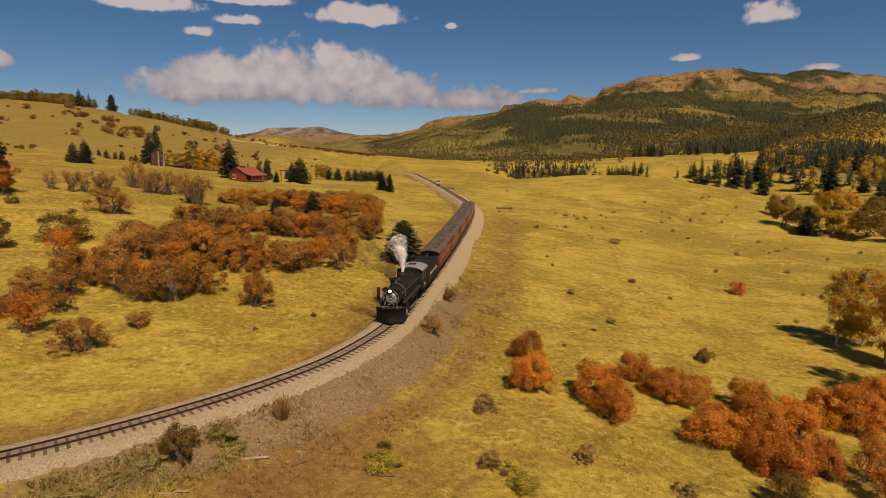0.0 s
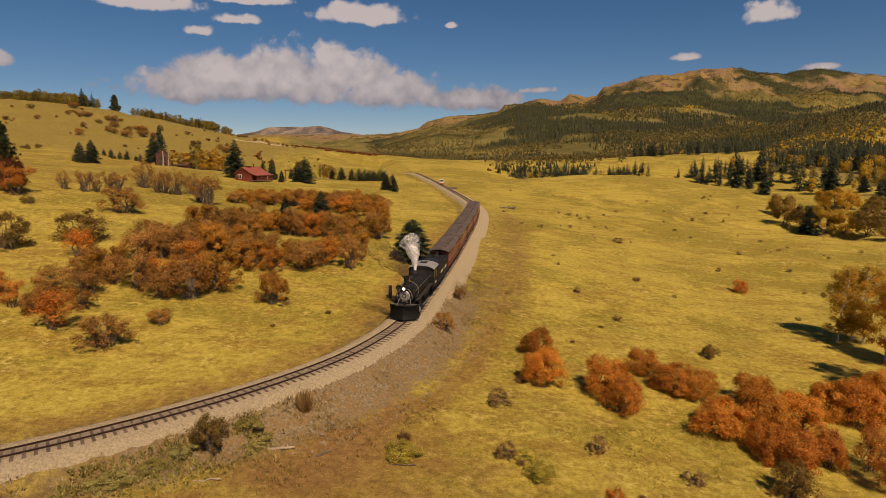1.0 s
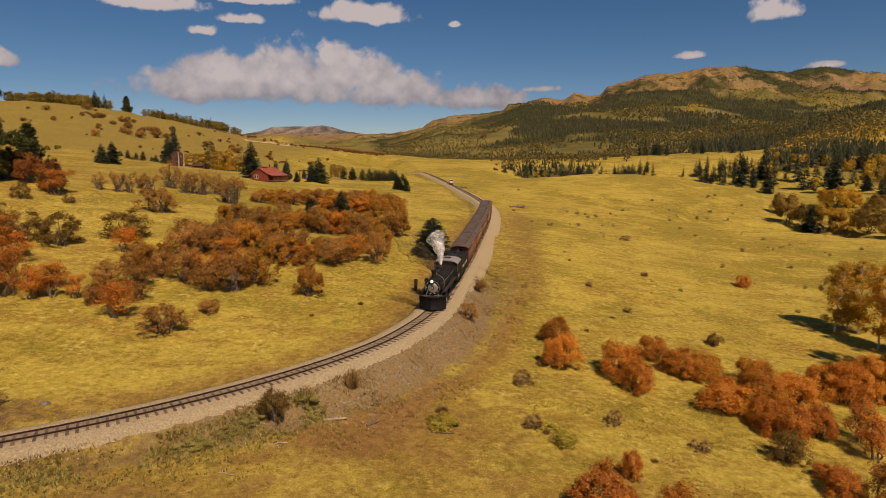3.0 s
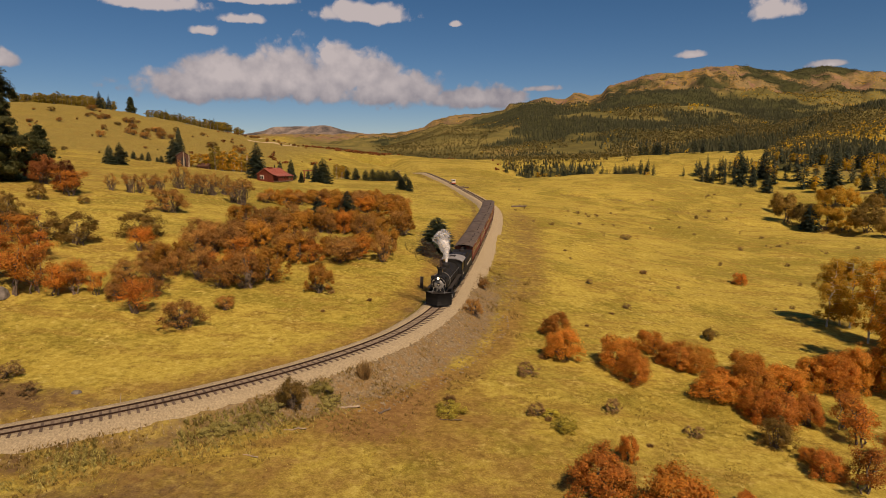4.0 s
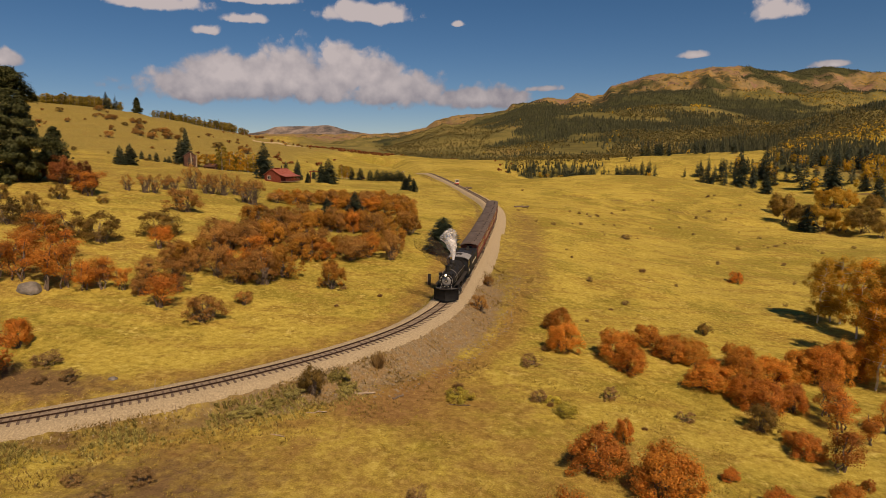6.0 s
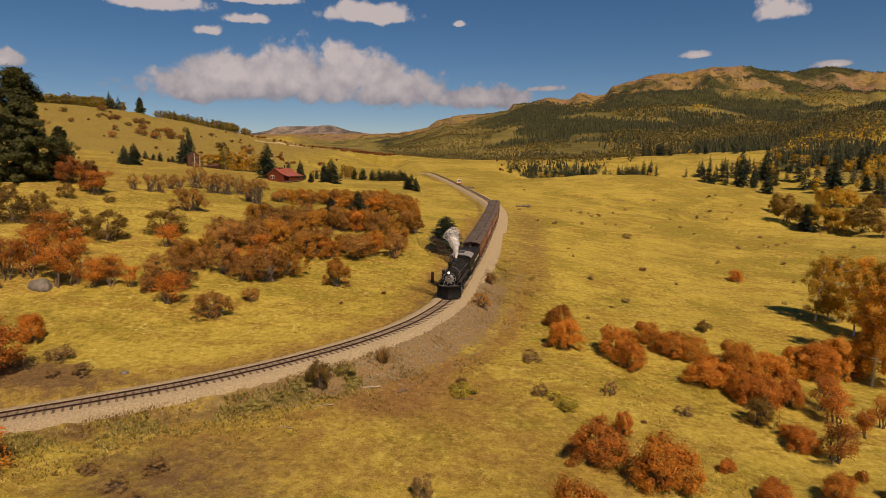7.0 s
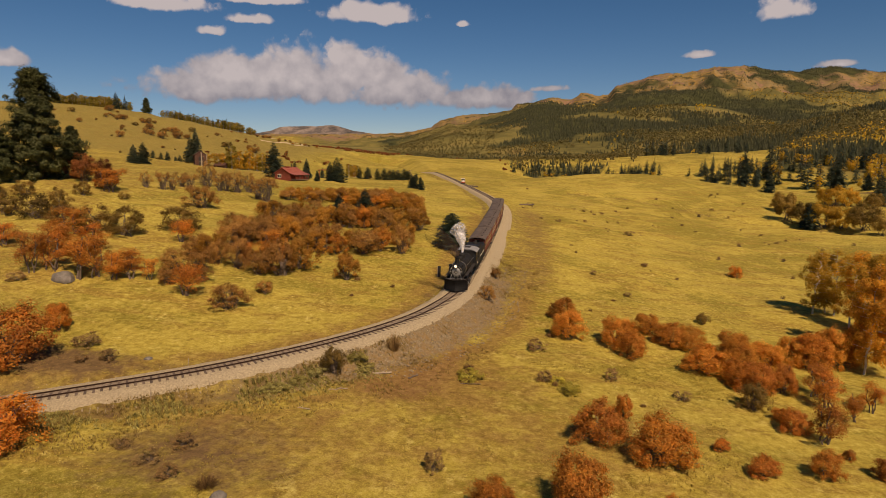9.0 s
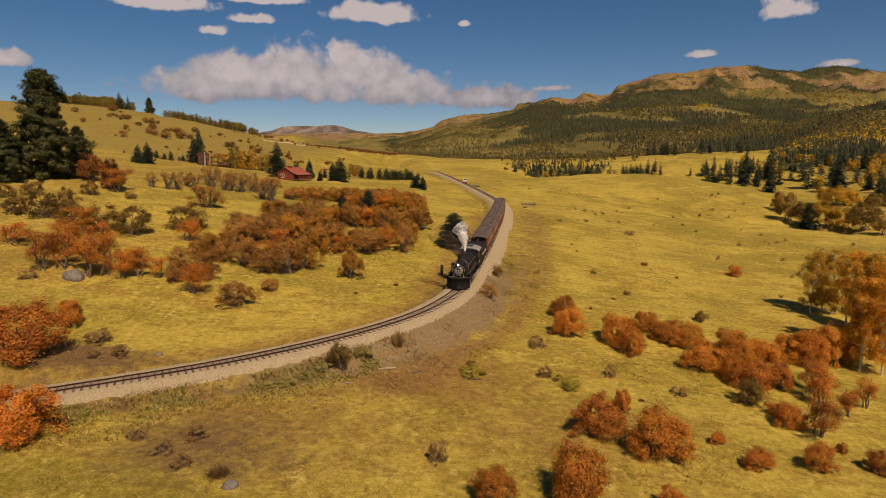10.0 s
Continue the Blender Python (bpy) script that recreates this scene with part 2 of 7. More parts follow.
BLACK = surface("sooty_black_paint", (0.007, 0.007, 0.007), (0.022, 0.021, 0.020), 1.5, 0.65, 0.0, bump=0.08, spec=0.25)
DARK = surface("dull_dark_iron", (0.018, 0.016, 0.014), (0.06, 0.05, 0.042), 2.0, 0.75, 0.2)
GRAPHITE = surface("graphite_grey", (0.10, 0.10, 0.10), (0.40, 0.39, 0.37), 4.0, 0.45, 0.3, bump=0.1)
STEEL = surface("worn_steel", (0.22, 0.20, 0.18), (0.50, 0.47, 0.42), 4.0, 0.4, 0.8, bump=0.1)
MAROON = surface("weathered_maroon_paint", (0.12, 0.028, 0.018), (0.24, 0.065, 0.040), 1.4, 0.6, bump=0.1, spread=0.15)
ROOFING = surface("sooty_car_roof", (0.055, 0.043, 0.036), (0.155, 0.116, 0.092), 0.9, 0.85, bump=0.15)
GREYROOF = surface("grey_car_roof", (0.16, 0.16, 0.16), (0.32, 0.31, 0.30), 0.9, 0.7, bump=0.1)
COAL = surface("coal", (0.006, 0.006, 0.007), (0.04, 0.04, 0.042), 4.0, 0.5, bump=0.9, depth=0.1)
WINDOW = surface("window_glass_dark", (0.015, 0.017, 0.02), (0.04, 0.045, 0.05), 0.8, 0.08, 0.0, bump=0.0, spec=0.6)
CREAM = surface("cream_paint", (0.55, 0.50, 0.40), (0.78, 0.74, 0.64), 2.0, 0.6, bump=0.05)
LETTER = surface("faded_cream_lettering", (0.42, 0.38, 0.28), (0.62, 0.57, 0.44), 3.0, 0.7, bump=0.0)
REDWOOD = surface("red_stained_logs", (0.14, 0.030, 0.018), (0.30, 0.075, 0.040), 1.8, 0.8, bump=0.3)
REDROOF = surface("red_metal_roof", (0.24, 0.065, 0.042), (0.40, 0.125, 0.08), 0.7, 0.45, 0.0, bump=0.05)
PLANKS = surface("weathered_planks", (0.10, 0.065, 0.04), (0.26, 0.18, 0.12), 2.0, 0.9, bump=0.4)
BARK = surface("grey_brown_bark", (0.07, 0.050, 0.035), (0.22, 0.165, 0.12), 3.0, 0.95, bump=0.7, depth=0.04)
ASPENBARK = surface("white_aspen_bark", (0.30, 0.26, 0.20), (0.78, 0.74, 0.66), 1.6, 0.8, bump=0.3)
ROCK = surface("grey_boulder", (0.085, 0.075, 0.062), (0.24, 0.21, 0.175), 1.2, 0.9, bump=0.7, depth=0.08)
BARNWOOD = surface("dark_barn_boards", (0.050, 0.024, 0.016), (0.13, 0.062, 0.040), 2.0, 0.9, bump=0.4)
DEADWOOD = surface("bleached_dead_wood", (0.22, 0.16, 0.10), (0.48, 0.38, 0.27), 2.5, 0.9, bump=0.5)

OAK_ORANGE = foliage("orange_oak_leaves", [(0.1, (0.32, 0.125, 0.022)), (0.4, (0.55, 0.230, 0.036)), (0.7, (0.66, 0.30, 0.042)), (0.95, (0.66, 0.36, 0.06))])
OAK_RUST = foliage("rust_red_oak_leaves", [(0.1, (0.31, 0.115, 0.024)), (0.4, (0.51, 0.200, 0.036)), (0.7, (0.62, 0.250, 0.036)), (0.95, (0.62, 0.30, 0.05))])
OAK_BROWN = foliage("brown_oak_leaves", [(0.1, (0.19, 0.095, 0.028)), (0.4, (0.37, 0.190, 0.050)), (0.7, (0.50, 0.265, 0.066)), (0.95, (0.54, 0.34, 0.09))])
OAK_OLIVE = foliage("olive_shrub_leaves", [(0.1, (0.085, 0.056, 0.016)), (0.4, (0.20, 0.130, 0.032)), (0.7, (0.30, 0.185, 0.042)), (0.95, (0.42, 0.25, 0.055))])
OAK_GOLD = foliage("ochre_oak_leaves", [(0.1, (0.27, 0.125, 0.024)), (0.4, (0.46, 0.225, 0.036)), (0.7, (0.56, 0.29, 0.042)), (0.95, (0.56, 0.36, 0.07))])
OAK_MAROON = foliage("maroon_oak_leaves", [(0.1, (0.085, 0.032, 0.014)), (0.4, (0.20, 0.070, 0.024)), (0.7, (0.32, 0.115, 0.032)), (0.95, (0.40, 0.17, 0.045))])
SAGE = foliage("grey_brown_twigs", [(0.1, (0.14, 0.080, 0.030)), (0.5, (0.28, 0.165, 0.060)), (0.9, (0.40, 0.27, 0.10))], glow=0.3)
RABBIT = foliage("yellow_green_brush", [(0.1, (0.36, 0.29, 0.045)), (0.5, (0.55, 0.47, 0.075)), (0.9, (0.68, 0.60, 0.15))])
SPRUCE = foliage("spruce_needles", [(0.1, (0.016, 0.023, 0.013)), (0.5, (0.042, 0.058, 0.034)), (0.9, (0.085, 0.105, 0.064))], glow=0.15)
PINE = foliage("pine_needles", [(0.1, (0.020, 0.025, 0.010)), (0.5, (0.055, 0.064, 0.020)), (0.9, (0.115, 0.115, 0.034))], glow=0.2)
ASPEN_GOLD = foliage("golden_aspen_leaves", [(0.1, (0.42, 0.25, 0.020)), (0.45, (0.64, 0.42, 0.040)), (0.75, (0.72, 0.51, 0.06)), (0.95, (0.54, 0.46, 0.08))])
ASPEN_RUST = foliage("orange_aspen_leaves", [(0.1, (0.40, 0.18, 0.022)), (0.45, (0.64, 0.32, 0.034)), (0.75, (0.70, 0.37, 0.038)), (0.95, (0.56, 0.38, 0.06))])
ASPEN_GREEN = foliage("green_gold_aspen_leaves", [(0.1, (0.30, 0.18, 0.024)), (0.45, (0.54, 0.335, 0.040)), (0.75, (0.62, 0.36, 0.036)), (0.95, (0.58, 0.41, 0.06))])
FADED = foliage("fading_aspen_leaves", [(0.1, (0.085, 0.078, 0.034)), (0.45, (0.15, 0.132, 0.050)), (0.75, (0.21, 0.17, 0.055)), (0.95, (0.30, 0.21, 0.05))], spread=0.15, glow=0.45)
GROVE = foliage("olive_gold_aspen_leaves", [(0.1, (0.15, 0.120, 0.028)), (0.45, (0.33, 0.260, 0.046)), (0.75, (0.45, 0.335, 0.055)), (0.95, (0.54, 0.39, 0.07))])
GROVE_DULL = foliage("dull_cottonwood_leaves", [(0.1, (0.12, 0.080, 0.022)), (0.45, (0.27, 0.175, 0.040)), (0.75, (0.38, 0.245, 0.050)), (0.95, (0.50, 0.30, 0.06))])
# dark tones lighter than SPRUCE: distance haze put into the needle colour
FAR_SPRUCE = foliage("hazed_spruce_needles", [(0.1, (0.034, 0.040, 0.018)), (0.5, (0.052, 0.057, 0.025)), (0.9, (0.080, 0.080, 0.034))], spread=0.12, glow=0.3)
STRAW = foliage("straw_grass", [(0.1, (0.32, 0.22, 0.045)), (0.45, (0.44, 0.32, 0.065)), (0.8, (0.55, 0.43, 0.12)), (0.95, (0.40, 0.32, 0.07))], glow=0.45)


def mesh_thing(name, verts, faces, material, parent=None, label="", smooth=False):
    """A mesh object from arrays of places and of corner numbers."""
    me = bpy.data.meshes.new(name)
    me.from_pydata(np.asarray(verts, float).tolist(), [], faces.tolist() if hasattr(faces, "tolist") else faces)
    if smooth:
        me.polygons.foreach_set("use_smooth", np.ones(len(me.polygons), bool))
    me.materials.append(material)
    ob = new(name, me)
    ob.parent = parent
    return tagged(ob, label)


def part(name, bm, material, parent=None, label="", smooth=False):
    """Links a bmesh as one mesh object under a thing or a part."""
    me = bpy.data.meshes.new(name)
    bm.to_mesh(me)
    bm.free()
    if smooth:
        me.polygons.foreach_set("use_smooth", np.ones(len(me.polygons), bool))
    me.materials.append(material)
    ob = new(name, me)
    ob.parent = parent
    return tagged(ob, label)


def box(bm, sx, sy, sz, m=None, bevel=0.0):
    """A box of that size, standing on its own origin."""
    made = bmesh.ops.create_cube(bm, size=1, matrix=(m or Matrix()) @ Matrix.Translation((0, 0, sz / 2)) @ Matrix.Diagonal((sx, sy, sz, 1)))["verts"]
    if bevel:
        edges = list({e for v in made for e in v.link_edges})
        bmesh.ops.bevel(bm, geom=edges, offset=bevel, segments=2, affect="EDGES")
    return made


def drum(bm, r, length, m=None, n=24, r2=None, caps=True):
    """A cylinder or cone along its own z, from 0 to length."""
    return bmesh.ops.create_cone(bm, cap_ends=caps, segments=n, radius1=r, radius2=r if r2 is None else r2, depth=length,
                                 matrix=(m or Matrix()) @ Matrix.Translation((0, 0, length / 2)))["verts"]


def sweep(bm, profile, length, m=None, closed=True):
    """A section in y and z drawn out along x, centred, with end caps."""
    m = m or Matrix()
    rings = [[bm.verts.new(m @ Vector((s * length / 2, y, z))) for y, z in profile] for s in (-1, 1)]
    k = len(profile)
    for a in range(k if closed else k - 1):
        b = (a + 1) % k
        bm.faces.new((rings[0][a], rings[0][b], rings[1][b], rings[1][a]))
    if closed:
        bm.faces.new(rings[0][::-1])
        bm.faces.new(rings[1])
    bmesh.ops.recalc_face_normals(bm, faces=bm.faces)


def solid(builder, *args, **kw):
    bm = bmesh.new()
    builder(bm, *args, **kw)
    return bm


def thing(name, label, category, group="", kind="", m=None):
    ob = tagged(new(name), label, category, group, kind)
    if m is not None:
        ob.matrix_world = m
    return ob


X_AXIS, Y_AXIS = pose(0, 0, 0, 0, 90, 0), pose(0, 0, 0, -90, 0, 0)    # turn a drum's z to x or to y
BRASS = surface("tarnished_brass", (0.25, 0.16, 0.05), (0.55, 0.38, 0.14), 4.0, 0.4, 0.9, bump=0.1)
PINSTRIPE = surface("pale_pinstripe", (0.30, 0.16, 0.11), (0.45, 0.28, 0.20), 3.0, 0.6, bump=0.0)
SPEEDRED = surface("bright_red_paint", (0.34, 0.04, 0.02), (0.52, 0.08, 0.04), 2.0, 0.5, bump=0.05)


def lamp_glass():
    n = Nodes("lit_lamp_glass")
    n.bsdf.inputs["Emission Color"].default_value = (1.0, 0.82, 0.5, 1.0)
    n.bsdf.inputs["Emission Strength"].default_value = 2.2
    return n.finish((0.8, 0.75, 0.6), 0.2)


LAMPGLASS = lamp_glass()


def vapour(name, tone, thick, scale):
    """Thin drifting steam or smoke: ragged, half clear, thinning out along its way."""
    n = Nodes(name)
    f = n.noise(scale, 6, 0.65, warp=0.8)
    thin = n.add("ShaderNodeAttribute", attribute_name="thin").outputs["Fac"]
    clear = n.calc("SUBTRACT", n.span(f, 0.30, 0.72, 0.0, 1.0), thin)
    n.put(n.bsdf.inputs["Alpha"], n.span(clear, -0.25, 0.7, 0.0, thick))
    n.finish(tone, 1.0, 0.0, 0.0)
    haze = n.add("ShaderNodeBsdfTranslucent")
    haze.inputs[0].default_value = (*tone, 1)
    void = n.add("ShaderNodeBsdfTransparent")
    veil, both = n.add("ShaderNodeMixShader"), n.add("ShaderNodeMixShader")
    n.put(veil.inputs[0], n.span(clear, -0.25, 0.7, 0.0, thick))
    n.nt.links.new(void.outputs[0], veil.inputs[1])
    n.nt.links.new(haze.outputs[0], veil.inputs[2])
    both.inputs[0].default_value = 0.3
    n.nt.links.new(n.bsdf.outputs[0], both.inputs[1])
    n.nt.links.new(veil.outputs[0], both.inputs[2])
    n.nt.links.new(both.outputs[0], n.out.inputs[0])
    return n.mat


STEAM = vapour("white_steam", (0.92, 0.91, 0.90), 0.93, 0.8)
SMOKE = vapour("brown_smoke", (0.085, 0.06, 0.045), 0.62, 0.5)
RUBBLE = surface("broken_bank_rock", (0.14, 0.105, 0.062), (0.35, 0.27, 0.16), 1.5, 0.95, bump=0.5)
WEED = foliage("dry_weeds", [(0.1, (0.22, 0.145, 0.045)), (0.4, (0.33, 0.225, 0.065)), (0.7, (0.31, 0.25, 0.06)), (0.95, (0.44, 0.34, 0.13))], glow=0.5)
TUSSOCK = foliage("yellow_green_tussock", [(0.1, (0.26, 0.18, 0.036)), (0.5, (0.38, 0.29, 0.055)), (0.9, (0.50, 0.40, 0.095))], glow=0.5)
HERB = foliage("pale_green_herbs", [(0.1, (0.27, 0.215, 0.055)), (0.5, (0.42, 0.36, 0.105)), (0.9, (0.56, 0.50, 0.20))], glow=0.5)
ROADDUST = surface("pale_road_dust", (0.36, 0.27, 0.15), (0.58, 0.46, 0.29), 0.4, 0.95, bump=0.2)

# ---- the lie of the land ----
PLANE = (-1.2, -4.35, 3.51)
BUMPS = [
    (100, 284, 28, 4.8), (66, 286, 24, 1.2),
    (-105, 224, 20, 2.0), (-150, 224, 26, 2.2), (-75, 226, 15, 0.8), (-125, 258, 24, -2.6), (-238, 402, 34, 2.2), (60, 262, 30, 1.0), (125, 388, 42, -8.5), (182, 348, 42, -6.5), (92, 402, 42, -6.5),
    (-85, 100, 28, 2.4), (-45, 75, 28, 1.0), (-20, 60, 28, -0.3), (-30, 40, 28, -3.0), (-30, 120, 28, -0.7), (0, 45, 28, 2.9),
    (15, 45, 28, -2.5), (20, 20, 28, -1.6), (40, 70, 28, -1.6), (60, 110, 28, -1.5), (15, 110, 28, 1.3), (50, 150, 28, 0.9),
]
HILLS = [
    (-130, 140, 70, 11.7), (-70, 200, 70, -4.9), (90, 190, 70, -11.8), (40, 220, 70, 0.9), (100, 270, 70, 8.4), (150, 220, 70, 2.7),
    (-10, 200, 70, 7.6), (150, 340, 70, -9.0), (-250, 390, 130, 35.9), (-160, 300, 130, -10.9), (-130, 480, 130, -6.1),
    (50, 330, 130, -3.5), (250, 300, 130, 3.8), (300, 520, 130, 15.3),
]
# far slopes: (x over y, height) along the valley's edge, the wooded bench, the skyline and the mesa
FOOT = [(-0.184, 29), (-0.091, 20), (0.003, 11), (0.097, 10), (0.191, 11), (0.313, 14), (0.425, 22), (0.536, 28), (0.609, 40), (0.717, 54)]
BENCH = [(-0.179, 57), (-0.104, 71), (-0.03, 95), (0.007, 110), (0.08, 115), (0.144, 130), (0.282, 141), (0.419, 141), (0.556, 130), (0.71, 129)]
SKYLINE = [
    (-0.114, 122), (-0.076, 126), (-0.055, 132), (-0.025, 149), (-0.013, 171), (0.016, 186), (0.057, 196), (0.091, 210), (0.104, 217), (0.113, 241),
    (0.139, 246), (0.168, 272), (0.194, 260), (0.202, 262), (0.217, 291), (0.241, 270), (0.261, 279), (0.272, 315), (0.296, 329), (0.331, 364),
    (0.375, 372), (0.414, 386), (0.448, 392), (0.492, 395), (0.517, 376), (0.557, 369), (0.584, 383), (0.626, 390), (0.645, 383), (0.685, 369),
    (0.702, 367), (0.9, 345),
]
MESA = [(-0.4, 165), (-0.318, 182), (-0.286, 205), (-0.270, 233), (-0.23, 238), (-0.184, 238), (-0.172, 228), (-0.150, 200), (-0.12, 186), (-0.09, 178)]
TRACK = [
    (-120, 2), (-80, 11.5), (-50, 21.8), (-36.2, 28.3), (-25, 34.2), (-16, 40.9), (-9.6, 47.8), (-5.9, 54.4), (-3.7, 60.9), (-1.7, 71.4), (1, 87),
    (3.6, 104), (6.2, 122), (8.2, 140), (9, 156), (8.3, 172), (5, 202), (1, 235), (-4, 272), (-12, 320), (-30, 390), (-60, 480),
]


def ease(a, b, v):
    t = np.clip((v - a) / (b - a), 0, 1)
    return t * t * (3 - 2 * t)


def lattice(ix, iy, seed):
    v = np.sin(ix * 127.1 + iy * 311.7 + seed * 74.7) * 43758.5453
    return v - np.floor(v)


def value_noise(x, y, seed=0):
    ix, iy = np.floor(x), np.floor(y)
    fx, fy = x - ix, y - iy
    fx, fy = fx * fx * (3 - 2 * fx), fy * fy * (3 - 2 * fy)
    a = lattice(ix, iy, seed) * (1 - fx) + lattice(ix + 1, iy, seed) * fx
    b = lattice(ix, iy + 1, seed) * (1 - fx) + lattice(ix + 1, iy + 1, seed) * fx
    return a * (1 - fy) + b * fy


def fbm(x, y, seed=0, octaves=4):
    """Layered noise about zero."""
    total, size = 0.0, 0.5
    for k in range(octaves):
        total = total + size * (value_noise(x * 2**k, y * 2**k, seed + k) - 0.5) * 2
        size *= 0.5
    return total


def spline(points, step):
    """Points at even steps along a smooth line through the given ones."""
    p = np.array(points, float)
    p = np.vstack([2 * p[0] - p[1], p, 2 * p[-1] - p[-2]])
    out = []
    for k in range(1, len(p) - 2):
        t = np.linspace(0, 1, 60, endpoint=False)[:, None]
        a, b, c, d = p[k - 1], p[k], p[k + 1], p[k + 2]
        out.append(0.5 * (2 * b + (c - a) * t + (2 * a - 5 * b + 4 * c - d) * t**2 + (3 * b - a - 3 * c + d) * t**3))
    line = np.vstack(out)
    run = np.r_[0, np.cumsum(np.hypot(*np.diff(line, axis=0).T))]
    at = np.arange(0, run[-1], step)
    return np.stack([np.interp(at, run, line[:, k]) for k in range(2)], 1)


def rail_z(y):
    """Height of the rail heads: four in a hundred, easing to three beyond the bend, and falling again past the crest."""
    return np.where(y < 150, -1 + 0.04 * y, 5 + 0.03 * (y - 150)) - 0.06 * np.maximum(y - 318, 0)


GULLY = spline([(44, 224), (61, 221), (71, 217), (81, 209), (92, 192), (104, 183), (122, 172)], 2.0)


def to_gully(x, y):
    """Distance from the dry gully that crosses the meadow."""
    out = np.full(x.shape, 99.0)
    near = (x > 30) & (x < 140) & (y > 155) & (y < 240)
    if near.any():
        p = np.stack([x[near], y[near]], -1)
        out[near] = np.sqrt(((p[:, None] - GULLY[None]) ** 2).sum(-1).min(1))
    return out


LINE = spline(TRACK, 0.5)
LINE_WAY = np.gradient(LINE, axis=0)
LINE_WAY /= np.hypot(*LINE_WAY.T)[:, None]


def to_track(x, y):
    """Distance off the line (to the meadow side positive) and the rails' height there."""
    flat = np.stack([x.ravel(), y.ravel()], 1)
    off, high = np.full(len(flat), 999.0), np.zeros(len(flat))
    near = np.where((np.abs(flat[:, 0] + 30) < 130) & (flat[:, 1] > -45) & (flat[:, 1] < 500))[0]
    for part in np.array_split(near, max(1, len(near) // 4000)):
        d2 = ((flat[part, None] - LINE[None, ::2]) ** 2).sum(-1)
        k = d2.argmin(1) * 2
        d, w = flat[part] - LINE[k], LINE_WAY[k]
        side = w[:, 0] * d[:, 1] - w[:, 1] * d[:, 0]
        dist = np.where(np.abs(side) < np.sqrt(d2.min(1)) - 1.0, -np.sqrt(d2.min(1)), side)
        off[part], high[part] = -dist, rail_z(LINE[k, 1])
    return off.reshape(x.shape), high.reshape(x.shape)


def far_land(u, d):
    foot, bench, top, mesa = (np.interp(u, *np.array(k).T) for k in (FOOT, BENCH, SKYLINE, MESA))
    top = top + 13 * ease(-0.08, 0.05, u) + 5 * fbm(u * 60, u * 0, 61, 3) + 4 * fbm(u * 190, u * 0, 63, 2)
    behind = np.minimum(top * 0.6, mesa * 0.7)
    z = foot + (bench - foot) * ease(750, 1500, d) ** 0.9
    z = np.where(d > 1500, bench + (top - bench) * np.clip((d - 1500) / 1200, 0, 1) ** 1.15, z)
    # a nearer wooded spur comes down from the east, with a draw behind it
    z = z + np.interp(u, [0.2, 0.39, 0.53, 0.71, 0.9], [0, 2, 12, 30, 34]) * (np.exp(-(((d - 930) / 130) ** 2)) - 0.7 * np.exp(-(((d - 1230) / 150) ** 2)))
    z = np.where(d > 2700, top + (behind - top) * ease(2700, 3600, d), z)
    return np.where(d > 3600, behind + (mesa - behind) * (0.66 * ease(3650, 4100, d) + 0.34 * ease(4150, 4230, d)), z), top


def natural(x, y):
    """The ground as it lay before the railway."""
    cx, cy = np.clip(x, -330, 330), np.clip(y, -90, 640)
    z = PLANE[0] + PLANE[1] * cx / 100 + PLANE[2] * cy / 100
    for bx, by, r, h in BUMPS + HILLS:
        z = z + h * np.exp(-((cx - bx) ** 2 + (cy - by) ** 2) / (2 * r * r))
    d = np.maximum(y, 1.0)
    far, crest = far_land(x / d, d)
    crag = 0.5 - np.abs(fbm(x / 420, y / 420, 13, 5))
    far = far + (fbm(x / 260, y / 260, 11, 5) - 0.25) * np.interp(d, [700, 1500, 2450, 2700, 3300], [6, 26, 34, 6, 9])
    far = far + (crag - 0.47) * np.interp(d, [900, 1500, 2300, 2700, 3300], [0, 50, 80, 8, 12])
    spur = 0.5 - np.abs(fbm(x / d * 15, d / 1400, 29, 4))
    far = far + (spur - 0.3) * np.interp(d, [1500, 1900, 2500, 2700], [0, 50, 60, 0])
    gully = np.abs(fbm(x / 150, y / 260, 83, 4))
    far = far + (0.22 - gully) * np.interp(d, [1600, 2000, 2500, 2690], [0, 55, 75, 0]) * ease(0.05, 0.2, x / d)
    # the lower slopes stay under the line of the crest
    far = np.where((d > 1200) & (d < 2690), np.minimum(far, 18 + d * (crest - 18) / 2700 - (2700 - d) * 0.012), far)
    w = ease(470, 760, y)
    z = z * (1 - w) + far * w
    reach = np.hypot(x, y + 12)
    z = z - 1.8 * np.exp(-((to_gully(x, y) / 2.4) ** 2))
    z = z + fbm(x / 70, y / 70, 17, 3) * (1.5 + 1.3 * ease(-80, -150, x)) * ease(190, 330, reach) * (1 - w)
    z = z + (0.4 - np.abs(fbm(x / 34, y / 60, 19, 3))) * 4.2 * ease(-80, -150, x) * ease(240, 320, reach) * (1 - w)
    return z + fbm(x / 9, y / 9, 3, 4) * np.clip(reach / 160, 0.16, 0.8) + fbm(x / 1.6, y / 1.6, 5, 2) * 0.05


